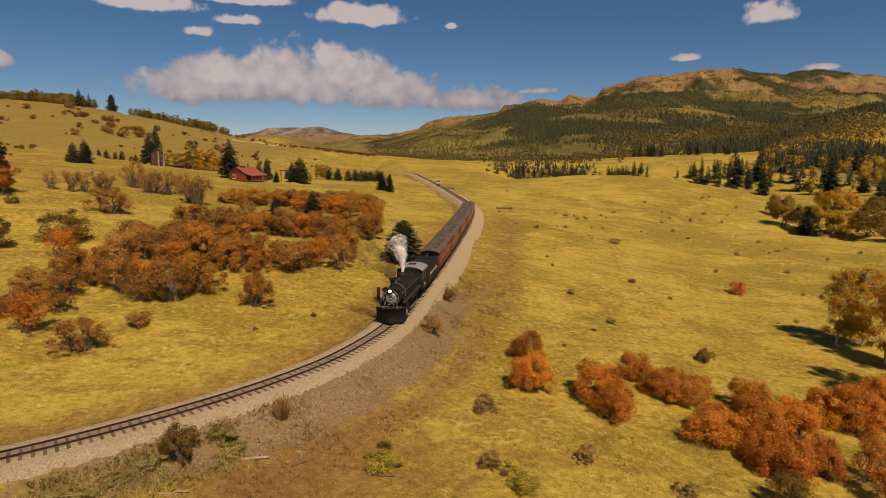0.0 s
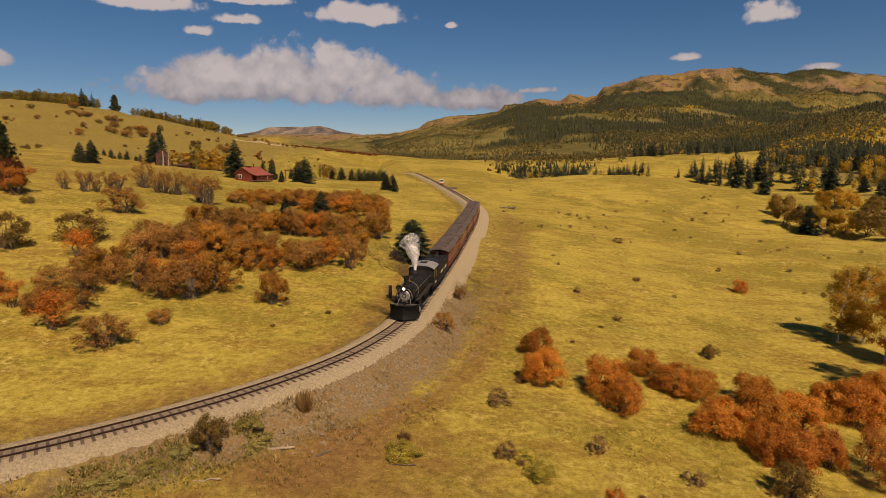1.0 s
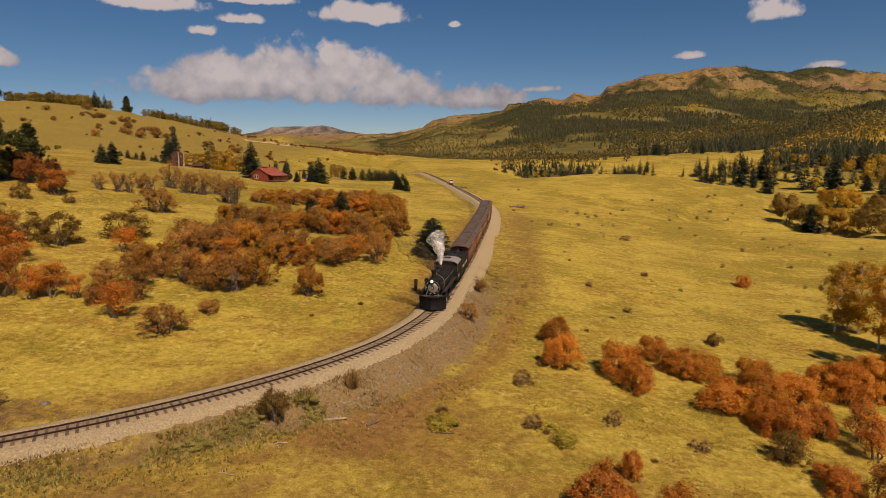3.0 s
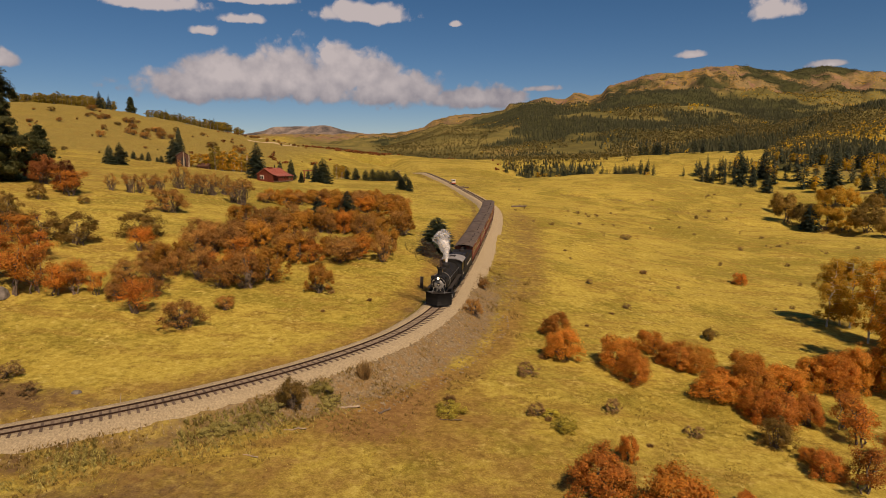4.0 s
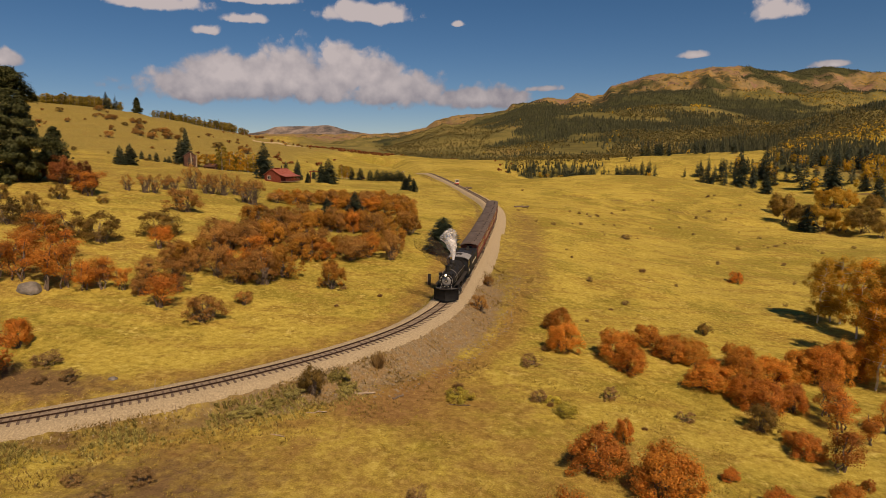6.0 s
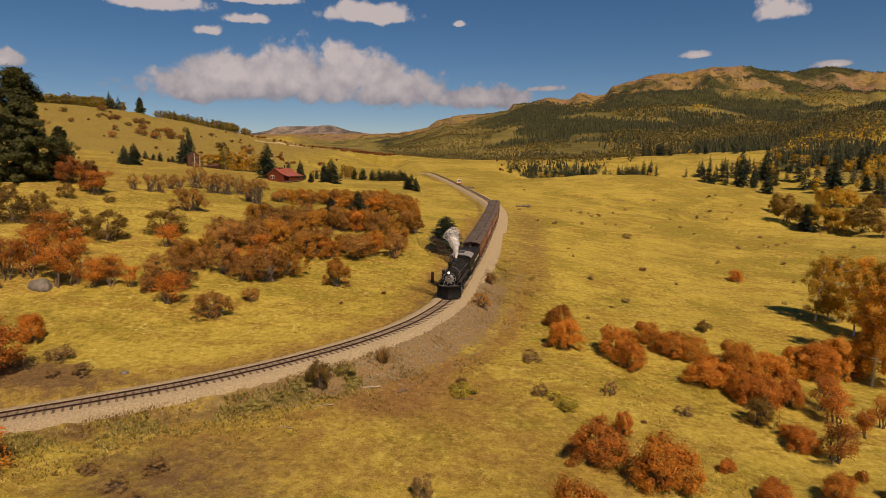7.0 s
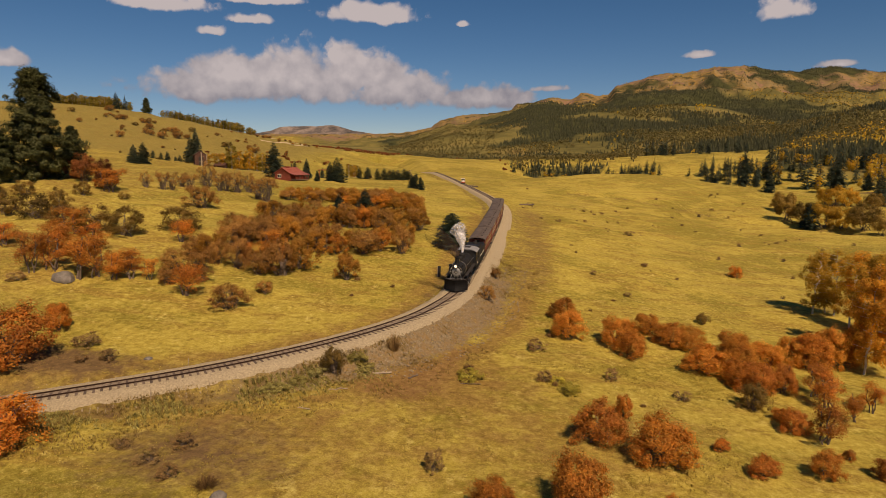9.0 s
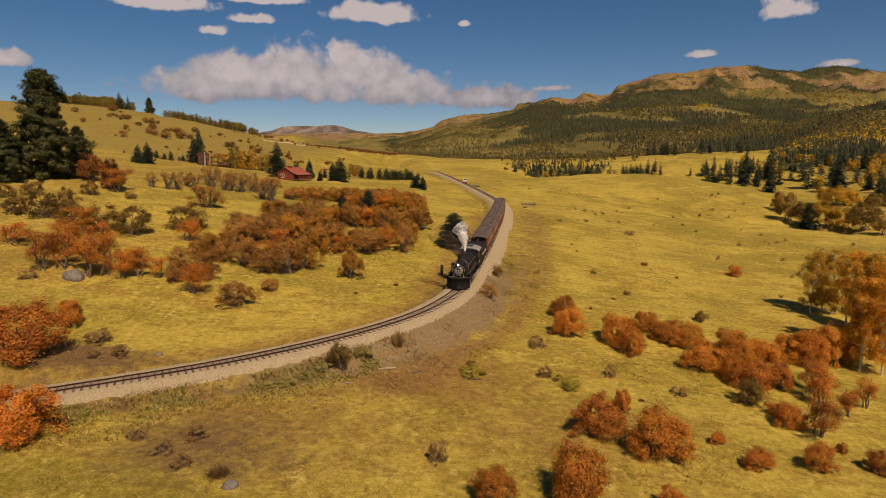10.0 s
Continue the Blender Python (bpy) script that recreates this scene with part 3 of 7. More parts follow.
def ground_z(x, y):
    x, y = np.asarray(x, float), np.asarray(y, float)
    z = natural(x, y)
    off, high = to_track(x, y)
    bed, far = high - 0.62, np.abs(off)
    fill = bed - np.maximum(far - 2.3, 0) * 0.62
    cut = bed + np.maximum(far - 2.7, 0) * 0.42 - 0.25 * np.exp(-((far - 3.4) ** 2))
    rough = fbm(x / 1.3, y / 1.3, 9, 3) * 0.10 * ease(3.2, 5.0, far)
    return np.where(far < 60, np.clip(z, fill + rough, np.maximum(cut, fill + 0.02) + rough), z)


def open_land(x, y, u, d):
    """The pasture and valley floor, where no trees grow."""
    ragged = fbm(x / 90, y / 90, 33, 4)
    pasture = (u > 0.30) & (u < 0.55 + 0.03 * ragged) & (d < np.interp(u, [0.30, 0.36, 0.42, 0.52], [450, 560, 690, 750]) + 90 * ragged)
    floor = (u > -0.5) & (u < 0.30) & (d < np.interp(u, [-0.1, 0.02, 0.08, 0.12, 0.24, 0.3], [800, 700, 560, 425, 425, 520]) + 120 * ragged * np.where(u < 0.1, 1.0, 0.45))
    edge = -0.085 - 0.05 * (d - 750) / 1950 + 0.05 * ragged
    return pasture | floor | ((u < edge) & (d < 3000))


def patchy(x, y, size, seed):
    return fbm(x / size, y / size, seed, 4) * 0.9 + 0.5


def spruce_share(x, y, u, d):
    """How much of the far slopes is dark spruce: thick on the wooded bench, standing in for a cloud's shadow there too,
    in clumps above and below it.
    """
    # full cover from 1500 to 2000 m imitates the shadow of a cloud
    low = np.interp(d, [400, 560, 800, 1150, 1500, 2000, 2130, 2350, 2700], [0.55, 0.7, 0.50, 0.62, 1.0, 1.0, -0.20, -0.25, -0.05])
    low = low - 0.45 * ease(0.42, 0.55, u) * (d < 1450) - 1.05 * ease(0.18, 0.04, u) * ease(700, 1000, d)
    low = low - 0.8 * (u > 0.55) * ease(520, 560, d) * (1 - ease(740, 800, d))
    return np.where(open_land(x, y, u, d), 0.0, np.clip((patchy(x, y, 190, 41) - 0.5) * 4.2 + low, 0.004, 1))


# ---- ground ----
def build_ground():
    cx, cy = -4.0, -14.0
    turn = np.radians(np.r_[np.linspace(-50, 50, 540), np.linspace(50, 310, 70)[1:-1]])
    far = np.r_[0.01, 1.5, np.linspace(4, 24, 9), np.arange(25, 130, 0.55), np.geomspace(130, 4850, 250)]
    r, a = np.meshgrid(far, turn, indexing="ij")
    x, y = cx + r * np.sin(a), cy + r * np.cos(a)
    z = ground_z(x, y)
    rows, cols = r.shape
    k = np.arange(rows * cols).reshape(rows, cols)
    nxt = np.roll(k, -1, 1)
    faces = np.stack([k[:-1], k[1:], nxt[1:], nxt[:-1]], -1).reshape(-1, 4)
    me = bpy.data.meshes.new("ground")
    me.vertices.add(rows * cols)
    me.vertices.foreach_set("co", np.stack([x, y, z], -1).ravel())
    me.loops.add(faces.size)
    me.loops.foreach_set("vertex_index", faces.ravel())
    me.polygons.add(len(faces))
    me.polygons.foreach_set("loop_start", np.arange(0, faces.size, 4))
    me.polygons.foreach_set("use_smooth", np.ones(len(faces), bool))
    me.update(calc_edges=True)
    me.flip_normals()
    off, high = to_track(x, y)
    drop = high - natural(x, y)
    gravel = ease(1.6, 2.0, off) * (1 - ease(4.4, 7.2, off)) * ease(1.0, 1.7, drop) * ease(20, 38, y) * (1 - ease(66, 84, y))
    soil = np.exp(-(((x + 39) / 7.5) ** 2 + ((y - 35.0) / 3.0) ** 2)) * 1.1
    soil = np.maximum(soil, 0.56 * ease(1.6, 2.0, off) * (1 - ease(4.2, 6.5, off)) * (1 - ease(60, 75, y)))
    soil = np.maximum(soil, 0.56 * np.exp(-(((off + 3.6) / 1.1) ** 2)) * (np.abs(off) < 10))
    soil = np.maximum(soil, 0.40 * ease(1.6, 2.2, off) * (1 - ease(9, 16, off)) * ease(60, 75, y) * (1 - ease(150, 180, y)))
    soil = np.maximum(soil, 0.95 * np.exp(-(((x - 197) / 13) ** 2 + ((y - 277) / 11) ** 2)))
    soil = np.maximum(soil, 0.72 * np.exp(-(((x + 22) / 8) ** 2 + ((y - 22) / 6) ** 2)))
    soil = np.maximum(soil, 0.72 * np.exp(-((to_gully(x, y) / 2.4) ** 2)))
    rust = 0.80 * np.exp(-(((x + 7) / 12) ** 2 + ((y - 36) / 8) ** 2)) + 0.55 * np.exp(-(((x - 2) / 4) ** 2 + ((y - 55) / 10) ** 2))
    rust = np.maximum(rust, 0.60 * np.exp(-(((x + 18) / 14) ** 2 + ((y - 27) / 6) ** 2)))
    rust = np.maximum(rust, 0.34 * ease(-70, -110, x) * ease(200, 260, y))
    rust = np.maximum(rust, 0.40 * ease(-36, -75, x) * (y < 235))
    rust = np.maximum(rust, 0.56 * np.exp(-(((x - 3) / 16) ** 2 + ((y - 27) / 12) ** 2)))
    rust = np.maximum(rust, 0.56 * np.exp(-(((x + 13) / 14) ** 2 + ((y - 25) / 10) ** 2)))
    rust = np.maximum(rust, 0.46 * np.exp(-(((x + 60) / 22) ** 2 + ((y - 60) / 30) ** 2)))
    rust = np.maximum(rust, 0.62 * np.exp(-(((off + 5.2) / 2.2) ** 2)) * (np.abs(off) < 14) * (y < 140))
    rust = np.maximum(rust, 0.75 * np.exp(-(((off - 8.0) / 2.2) ** 2)) * ease(24, 34, y) * (1 - ease(60, 90, y)))
    clay = sum(h * np.exp(-(((x - cx) / rx) ** 2 + ((y - cy) / ry) ** 2)) for cx, cy, rx, ry, h in ((-10, 34.6, 4.2, 2.6, 0.95), (-7.2, 39, 3.2, 3.0, 0.8), (-4.3, 44.2, 2.6, 3.6, 0.7), (-22.5, 27.0, 5.0, 2.0, 0.45), (-14, 29, 3.0, 1.8, 0.42)))
    rust = np.maximum(rust, 0.52 * np.exp(-(((off - 9) / 5) ** 2)) * ease(55, 75, y) * (1 - ease(150, 190, y)))
    u = x / np.maximum(y, 1)
    dull = ease(-70, -110, x) * ease(245, 275, y) * (y < 640)
    wood = ease(620, 800, y) * ease(-0.32, -0.16, u) * (1 - 0.85 * ((u > 0.30) & (u < 0.52) & (y < 740))) + ease(200, 300, x) * ease(230, 300, y) * (y < 460)
    stone = ease(1750, 2250, y) * 0.75 + ease(2900, 3300, y) * 0.6
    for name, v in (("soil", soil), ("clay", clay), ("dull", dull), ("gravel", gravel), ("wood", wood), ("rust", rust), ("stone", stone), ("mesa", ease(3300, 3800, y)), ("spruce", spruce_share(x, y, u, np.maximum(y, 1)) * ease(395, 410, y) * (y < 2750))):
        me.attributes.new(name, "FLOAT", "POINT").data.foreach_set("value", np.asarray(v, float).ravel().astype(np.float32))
    me.materials.append(MEADOW)
    return tagged(new("ground", me), "dry golden autumn meadow rising to wooded hills and mountains", "ground", kind="structure")


build_ground()


# ---- railway ----
def ribbon(profile, line, way, name, material, parent, spill=0.0):
    """A section (offset to the meadow side, height over the rail head) drawn along a stretch of the line."""
    n, k = len(line), len(profile)
    out = np.stack([way[:, 1], -way[:, 0]], 1)
    p = np.array(profile)
    v = np.empty((n, k, 3))
    wide = 1 + spill * ease(62, 84, line[:, 1]) * (1 - ease(185, 220, line[:, 1]))
    v[..., :2] = line[:, None] + out[:, None] * np.where(p[None, :, :1] > 1.6, p[None, :, :1] * wide[:, None, None], p[None, :, :1])
    v[..., 2] = rail_z(line[:, 1])[:, None] + p[None, :, 1]
    q = np.arange(n * k).reshape(n, k)
    f = np.stack([q[:-1, :-1], q[:-1, 1:], q[1:, 1:], q[1:, :-1]], -1).reshape(-1, 4)
    return v, f


railway = thing("railway_track", "single narrow-gauge track on pale crushed-stone ballast", "railway track", kind="structure")
# the line runs from the near end (west) to the far one; its outer, meadow side lies to the right of the run
section = [(-2.5, -0.78), (-1.9, -0.30), (-1.45, -0.085), (-0.70, -0.080), (-0.62, -0.131), (0.0, -0.128), (0.7, -0.131), (1.45, -0.160), (1.9, -0.36), (2.3, -0.62), (2.7, -0.95), (3.0, -1.25)]
bv, bf = ribbon(section, LINE, LINE_WAY, "ballast", BALLAST, railway, 0.12)
edge = np.abs(np.array(section)[:, 0])[None, :]
bv[..., 2] += fbm(bv[..., 0] / 0.5, bv[..., 1] / 0.5, 21, 3) * 0.05 * ease(0.6, 1.8, edge)
bv[..., 2] = np.where(edge > 2.2, np.maximum(bv[..., 2], ground_z(bv[..., 0], bv[..., 1]) - 0.10 + 0.07 * fbm(bv[..., 0] * 1.4, bv[..., 1] * 1.4, 23, 3)), bv[..., 2])
mesh_thing("ballast", bv.reshape(-1, 3), bf, BALLAST, railway, "pale crushed-stone ballast", smooth=True)
cinder_v, cinder_f = ribbon([(-0.80, -0.150), (-0.62, -0.118), (0.0, -0.112), (0.62, -0.118), (0.80, -0.150)], LINE, LINE_WAY, "cinders", CINDER, railway)
mesh_thing("cinder_bed", cinder_v.reshape(-1, 3), cinder_f, CINDER, railway, "oil-stained cinders between the rails", smooth=True)
for side in (-0.49, 0.49):
    head = [(side - 0.035, -0.13), (side - 0.012, -0.115), (side - 0.012, -0.035), (side - 0.040, -0.035), (side - 0.038, 0.0), (side + 0.038, 0.0),
            (side + 0.040, -0.035), (side + 0.012, -0.035), (side + 0.012, -0.115), (side + 0.035, -0.13)]
    rv, rf = ribbon(head, LINE, LINE_WAY, "rail", RAIL, railway)
    mesh_thing("rail", rv.reshape(-1, 3), rf, RAIL, railway, "rusty steel rail")
tie_bm = solid(box, 0.20, 2.35, 0.17, None, 0.012)
tie_mesh = bpy.data.meshes.new("tie")
tie_bm.to_mesh(tie_mesh)
tie_bm.free()
tie_mesh.materials.append(TIMBER)
ties = spline(TRACK, 0.58)
tie_way = np.gradient(ties, axis=0)
rest_v, rest_f, laid = [], [], 0
cube = np.array([(a, b, c) for a in (-0.1, 0.1) for b in (-1.17, 1.17) for c in (0, 0.17)])
for (x, y), w in zip(ties, tie_way):
    a = math.atan2(w[1], w[0]) + random.uniform(-0.025, 0.025)
    z = float(rail_z(y)) - 0.278 + random.uniform(-0.008, 0.012)
    if x > -62 and y < 78 and laid < 290:
        tie = new("tie", tie_mesh)
        tie.parent = railway
        tie.matrix_world = pose(x, y, z, 0, 0, math.degrees(a)) @ Matrix.Translation((0, random.uniform(-0.06, 0.06), 0))
        laid += 1
    else:
        base = len(rest_v) * 8
        c, s = math.cos(a), math.sin(a)
        rest_v.append(np.stack([x + cube[:, 0] * c - cube[:, 1] * s, y + cube[:, 0] * s + cube[:, 1] * c, z + cube[:, 2]], 1))
        rest_f += [[base + i for i in q] for q in ((0, 1, 3, 2), (4, 6, 7, 5), (0, 4, 5, 1), (2, 3, 7, 6), (1, 5, 7, 3))]
tagged(mesh_thing("far_ties", np.vstack(rest_v), rest_f, TIMBER, railway, "dark wooden ties along the far track"), kind="stuff")


# a dirt road bends over the far hillside
road = spline([(-172, 470), (-150, 492), (-128, 498), (-113, 480), (-112, 455), (-124, 440), (-140, 430)], 2.0)
way = np.gradient(road, axis=0)
way /= np.hypot(*way.T)[:, None]
side = np.stack([way[:, 1], -way[:, 0]], 1)
road_v = np.concatenate([np.stack([*(road + side * k).T, ground_z(*(road + side * k).T) + h], 1)[:, None] for k, h in ((-2.4, 0.02), (-1.2, 0.14), (1.2, 0.14), (2.4, 0.02))], 1)
road_q = np.arange(len(road) * 4).reshape(-1, 4)
road_f = np.stack([road_q[:-1, :-1], road_q[:-1, 1:], road_q[1:, 1:], road_q[1:, :-1]], -1).reshape(-1, 4)
tagged(mesh_thing("dirt_road", road_v.reshape(-1, 3), road_f, ROADDUST, None, "pale dirt road bending over the grassy hillside"), category="road", kind="structure")


# ---- the train, standing on the bend ----
RUN = np.r_[0, np.cumsum(np.hypot(*np.diff(LINE, axis=0).T))]
NOSE = float(np.interp(58.6, LINE[:, 1], RUN))       # where the plough's nose stands along the line


def on_track(start, length):
    """The pose of a vehicle whose front end stands at that run and which reaches back by length; x points ahead."""
    pts = []
    for s in (start + length * 0.2, start + length * 0.8):
        x, y = (float(np.interp(s, RUN, LINE[:, k])) for k in range(2))
        pts.append(Vector((x, y, float(rail_z(y)))))
    ahead = (pts[0] - pts[1]).normalized()
    mid = (pts[0] + pts[1]) / 2
    side = Vector((0, 0, 1)).cross(ahead).normalized()
    up = ahead.cross(side)
    m = Matrix((ahead, side, up)).transposed().to_4x4()
    m.translation = mid
    return m


def lathe(bm, outline, m=None, n=20):
    """A round body about its own z from (radius, height) pairs."""
    m = m or Matrix()
    rings = [[bm.verts.new(m @ Vector((r * math.cos(a), r * math.sin(a), z))) for a in np.linspace(0, 2 * np.pi, n, endpoint=False)] for r, z in outline]
    for lo, hi in zip(rings, rings[1:]):
        for k in range(n):
            q = (k + 1) % n
            bm.faces.new((lo[k], lo[q], hi[q], hi[k]))
    bm.faces.new(rings[0][::-1])
    bm.faces.new(rings[-1])


def wheel(parent, name, r, x, y, spoked=False):
    """A flanged wheel on the rail, its axle across; y: which side."""
    s = 1 if y > 0 else -1
    bm = bmesh.new()
    turn = pose(x, y, r, -90 * s, 0, 0)
    lathe(bm, [(r + 0.03, -0.07), (r + 0.03, -0.045), (r, -0.04), (r - 0.005, 0.05), (r - 0.07, 0.055), (r - 0.08, 0.01), (0.16, 0.01), (0.14, 0.07), (0.05, 0.08)], turn, 20)
    if spoked:
        for k in range(10):
            box(bm, 0.05, r - 0.2, 0.05, turn @ pose(0, 0, 0.01, 0, 0, k * 36) @ Matrix.Translation((0, 0.12 + (r - 0.2) / 2, 0)))
    return part(name, bm, DARK, parent)


def rod(a, b, r, n=8, bm=None):
    """A round bar from a to b."""
    bm = bm or bmesh.new()
    a, b = Vector(a), Vector(b)
    turn = (b - a).to_track_quat("Z", "Y").to_matrix().to_4x4()
    drum(bm, r, (b - a).length, Matrix.Translation(a) @ turn, n)
    return bm


def build_locomotive():
    loco = thing("steam_locomotive", "black narrow-gauge steam locomotive with a snow plough", "locomotive")
    # plough: two hollow blades meeting at the nose
    bm = bmesh.new()
    grid = []
    for k in range(13):
        s = -1 + 2 * k / 12
        column = []
        for j in range(7):
            t = j / 6
            x = 6.05 - 0.85 * abs(s) ** 1.25 - 0.42 * math.sin(t * 1.9) * (1 - 0.3 * abs(s)) + 0.18 * t * t
            column.append(bm.verts.new((x, 1.5 * s, 0.10 + (1.28 + 0.12 * abs(s)) * t)))
        grid.append(column)
    for a, b in zip(grid, grid[1:]):
        for j in range(6):
            bm.faces.new((a[j], b[j], b[j + 1], a[j + 1]))
    bmesh.ops.solidify(bm, geom=bm.faces[:], thickness=0.05)
    bmesh.ops.recalc_face_normals(bm, faces=bm.faces)
    part("snow_plough", bm, BLACK, loco, "black pointed snow plough")
    part("plough_deck", solid(box, 0.95, 2.7, 0.06, pose(4.75, 0, 1.30), 0.01), DARK, loco)
    part("pilot_beam", solid(box, 0.22, 2.6, 0.36, pose(4.72, 0, 0.80), 0.02), BLACK, loco)
    part("frame", solid(box, 10.0, 0.8, 0.55, pose(-0.3, 0, 0.55), 0.02), DARK, loco)
    part("smokebox", solid(drum, 0.90, 1.35, pose(3.45, 0, 2.36) @ X_AXIS, 32), BLACK, loco)
    bm = bmesh.new()
    lathe(bm, [(0.56, 0.0), (0.56, 0.11), (0.50, 0.17), (0.38, 0.22), (0.12, 0.26), (0.10, 0.32), (0.03, 0.33)], pose(4.80, 0, 2.30) @ X_AXIS, 32)
    part("smokebox_ring", solid(drum, 0.90, 0.08, pose(4.79, 0, 2.36) @ X_AXIS, 32), BLACK, loco)
    front = part("smokebox_front", bm, GRAPHITE, loco, "pale graphite-grey smokebox front")
    for k in range(10):
        a = k * 0.628
        part("door_clamp", solid(box, 0.06, 0.10, 0.05, pose(4.95, 0.70 * math.cos(a), 2.34 + 0.70 * math.sin(a))), CREAM, front)
    part("number_plate", solid(drum, 0.20, 0.04, pose(5.06, 0, 2.36) @ X_AXIS, 20), BLACK, front)
    part("number_bar", solid(box, 0.02, 0.22, 0.09, pose(5.115, 0, 2.32)), LETTER, front, "cream bar on the round plate")
    arch = bmesh.new()
    for k in range(12):
        a, b = (math.pi * (-0.1 + 1.2 * j / 12) for j in (k, k + 1))
        rod((5.02, 0.80 * math.cos(a), 2.34 + 0.80 * math.sin(a)), (5.02, 0.80 * math.cos(b), 2.34 + 0.80 * math.sin(b)), 0.028, 6, arch)
    part("grab_rail", arch, STEEL, front, "bright steel rail round the smokebox front")
    for s in (-1, 1):
        part("marker_lamp", solid(drum, 0.11, 0.24, pose(4.85, 0.82 * s, 3.02), 12), BLACK, loco)
        part("deck_brace", rod((4.95, 0.55 * s, 2.05), (5.35, 0.75 * s, 1.34), 0.028), GRAPHITE, loco, "pale steel brace")
        part("uncoupling_lever", rod((5.15, 0.15 * s, 1.52), (5.15, 1.25 * s, 1.52), 0.025), STEEL, loco)
    lamp = part("headlight", solid(drum, 0.24, 0.42, pose(4.85, 0, 3.12) @ X_AXIS, 20), BLACK, loco)
    part("lens", solid(drum, 0.15, 0.03, pose(5.27, 0, 3.12) @ X_AXIS, 20), LAMPGLASS, lamp, "lit round headlight lens")
    part("bracket", solid(box, 0.35, 0.3, 0.12, pose(5.0, 0, 2.84), 0.02), DARK, lamp)
    bm = bmesh.new()
    lathe(bm, [(0.97, 0.0), (1.02, 1.6), (0.98, 2.6), (0.92, 4.6), (0.90, 6.1)], pose(-2.65, 0, 2.36) @ X_AXIS, 32)
    boiler = part("boiler", bm, BLACK, loco, smooth=False)
    for x in (-1.6, -0.5, 0.6, 1.7, 2.8):
        part("boiler_band", solid(drum, 0.985 + 0.03 * (x < 1), 0.06, pose(x, 0, 2.36) @ X_AXIS, 32), STEEL if x == 2.8 else DARK, boiler)
    bm = bmesh.new()
    lathe(bm, [(0.40, 3.08), (0.30, 3.22), (0.25, 3.32), (0.26, 3.95), (0.34, 4.02), (0.34, 4.12), (0.27, 4.14), (0.22, 4.13), (0.22, 3.7)], pose(4.15, 0, 0), 20)
    part("smokestack", bm, BLACK, loco)
    for name, x, r, h in (("sand_dome", 2.35, 0.42, 0.62), ("steam_dome", 0.45, 0.46, 0.72)):
        bm = bmesh.new()
        lathe(bm, [(r + 0.12, 3.18), (r, 3.30), (r, 3.18 + h * 0.75), (r * 0.85, 3.18 + h * 0.95), (r * 0.4, 3.18 + h * 1.05), (0.03, 3.18 + h * 1.07)], pose(x, 0, 0), 20)
        part(name, bm, BLACK, loco)
    bm = bmesh.new()
    lathe(bm, [(0.19, 3.46), (0.17, 3.52), (0.12, 3.66), (0.09, 3.74), (0.02, 3.77)], pose(3.2, 0, 0), 14)
    bell = part("bell", bm, BRASS, loco, "small brass bell on the boiler")
    part("yoke", rod((3.2, -0.26, 3.2), (3.2, -0.22, 3.7), 0.03), DARK, bell)
    part("yoke", rod((3.2, 0.26, 3.2), (3.2, 0.22, 3.7), 0.03), DARK, bell)
    part("firebox", solid(box, 2.2, 1.9, 1.2, pose(-2.0, 0, 1.0), 0.08), BLACK, loco)
    for s in (-1, 1):
        part("running_board", solid(box, 7.2, 0.42, 0.06, pose(1.1, 1.2 * s, 1.82), 0.01), DARK, loco)
        part("handrail", rod((-2.5, 1.08 * s, 2.75), (4.5, 1.0 * s, 2.75), 0.025), STEEL, loco)
        cyl = part("cylinder", solid(drum, 0.42, 1.05, pose(3.05, 1.12 * s, 0.80) @ X_AXIS, 20), BLACK, loco)
        part("cylinder_head", solid(drum, 0.36, 0.07, pose(4.10, 1.12 * s, 0.80) @ X_AXIS, 20), GRAPHITE, cyl, "bright cylinder head")
        part("valve_chest", solid(drum, 0.24, 1.15, pose(3.0, 1.08 * s, 1.38) @ X_AXIS, 16), BLACK, cyl)
        part("air_tank", solid(drum, 0.25, 2.1, pose(-0.4, 1.12 * s, 1.52) @ X_AXIS, 16), BLACK, loco)
        for x in (1.95, 0.72, -0.51, -1.74):
            w = wheel(loco, "driving_wheel", 0.56, x, 0.53 * s, True)
            part("counterweight", solid(box, 0.55, 0.12, 0.26, pose(x, 0.98 * s, 0.30), 0.03), DARK, w)
        wheel(loco, "leading_wheel", 0.36, 3.95, 0.53 * s)
        wheel(loco, "trailing_wheel", 0.40, -3.7, 0.53 * s)
        part("side_rod", solid(box, 4.1, 0.07, 0.13, pose(0.1, 1.10 * s, 0.38), 0.02), STEEL, loco)
        part("main_rod", solid(box, 3.0, 0.07, 0.15, pose(1.6, 1.20 * s, 0.55, 0, -5, 0), 0.02), STEEL, loco)
        part("ladder_step", solid(box, 0.35, 0.25, 0.05, pose(-4.6, 1.32 * s, 0.75), 0.01), DARK, loco)
    part("air_pump", solid(drum, 0.22, 0.9, pose(2.9, -1.12, 1.95), 14), DARK, loco)
    # cab: walls with window openings, bowed roof
    cab = part("cab", solid(box, 2.3, 2.86, 0.95, pose(-3.95, 0, 1.25), 0.03), BLACK, loco)
    for s in (-1, 1):
        for x in (-5.04, -3.95, -2.86):
            part("window_post", solid(box, 0.16, 0.07, 1.0, pose(x, 1.39 * s, 2.18)), BLACK, cab)
        part("upper_wall", solid(box, 2.3, 0.07, 0.28, pose(-3.95, 1.39 * s, 3.16)), BLACK, cab)
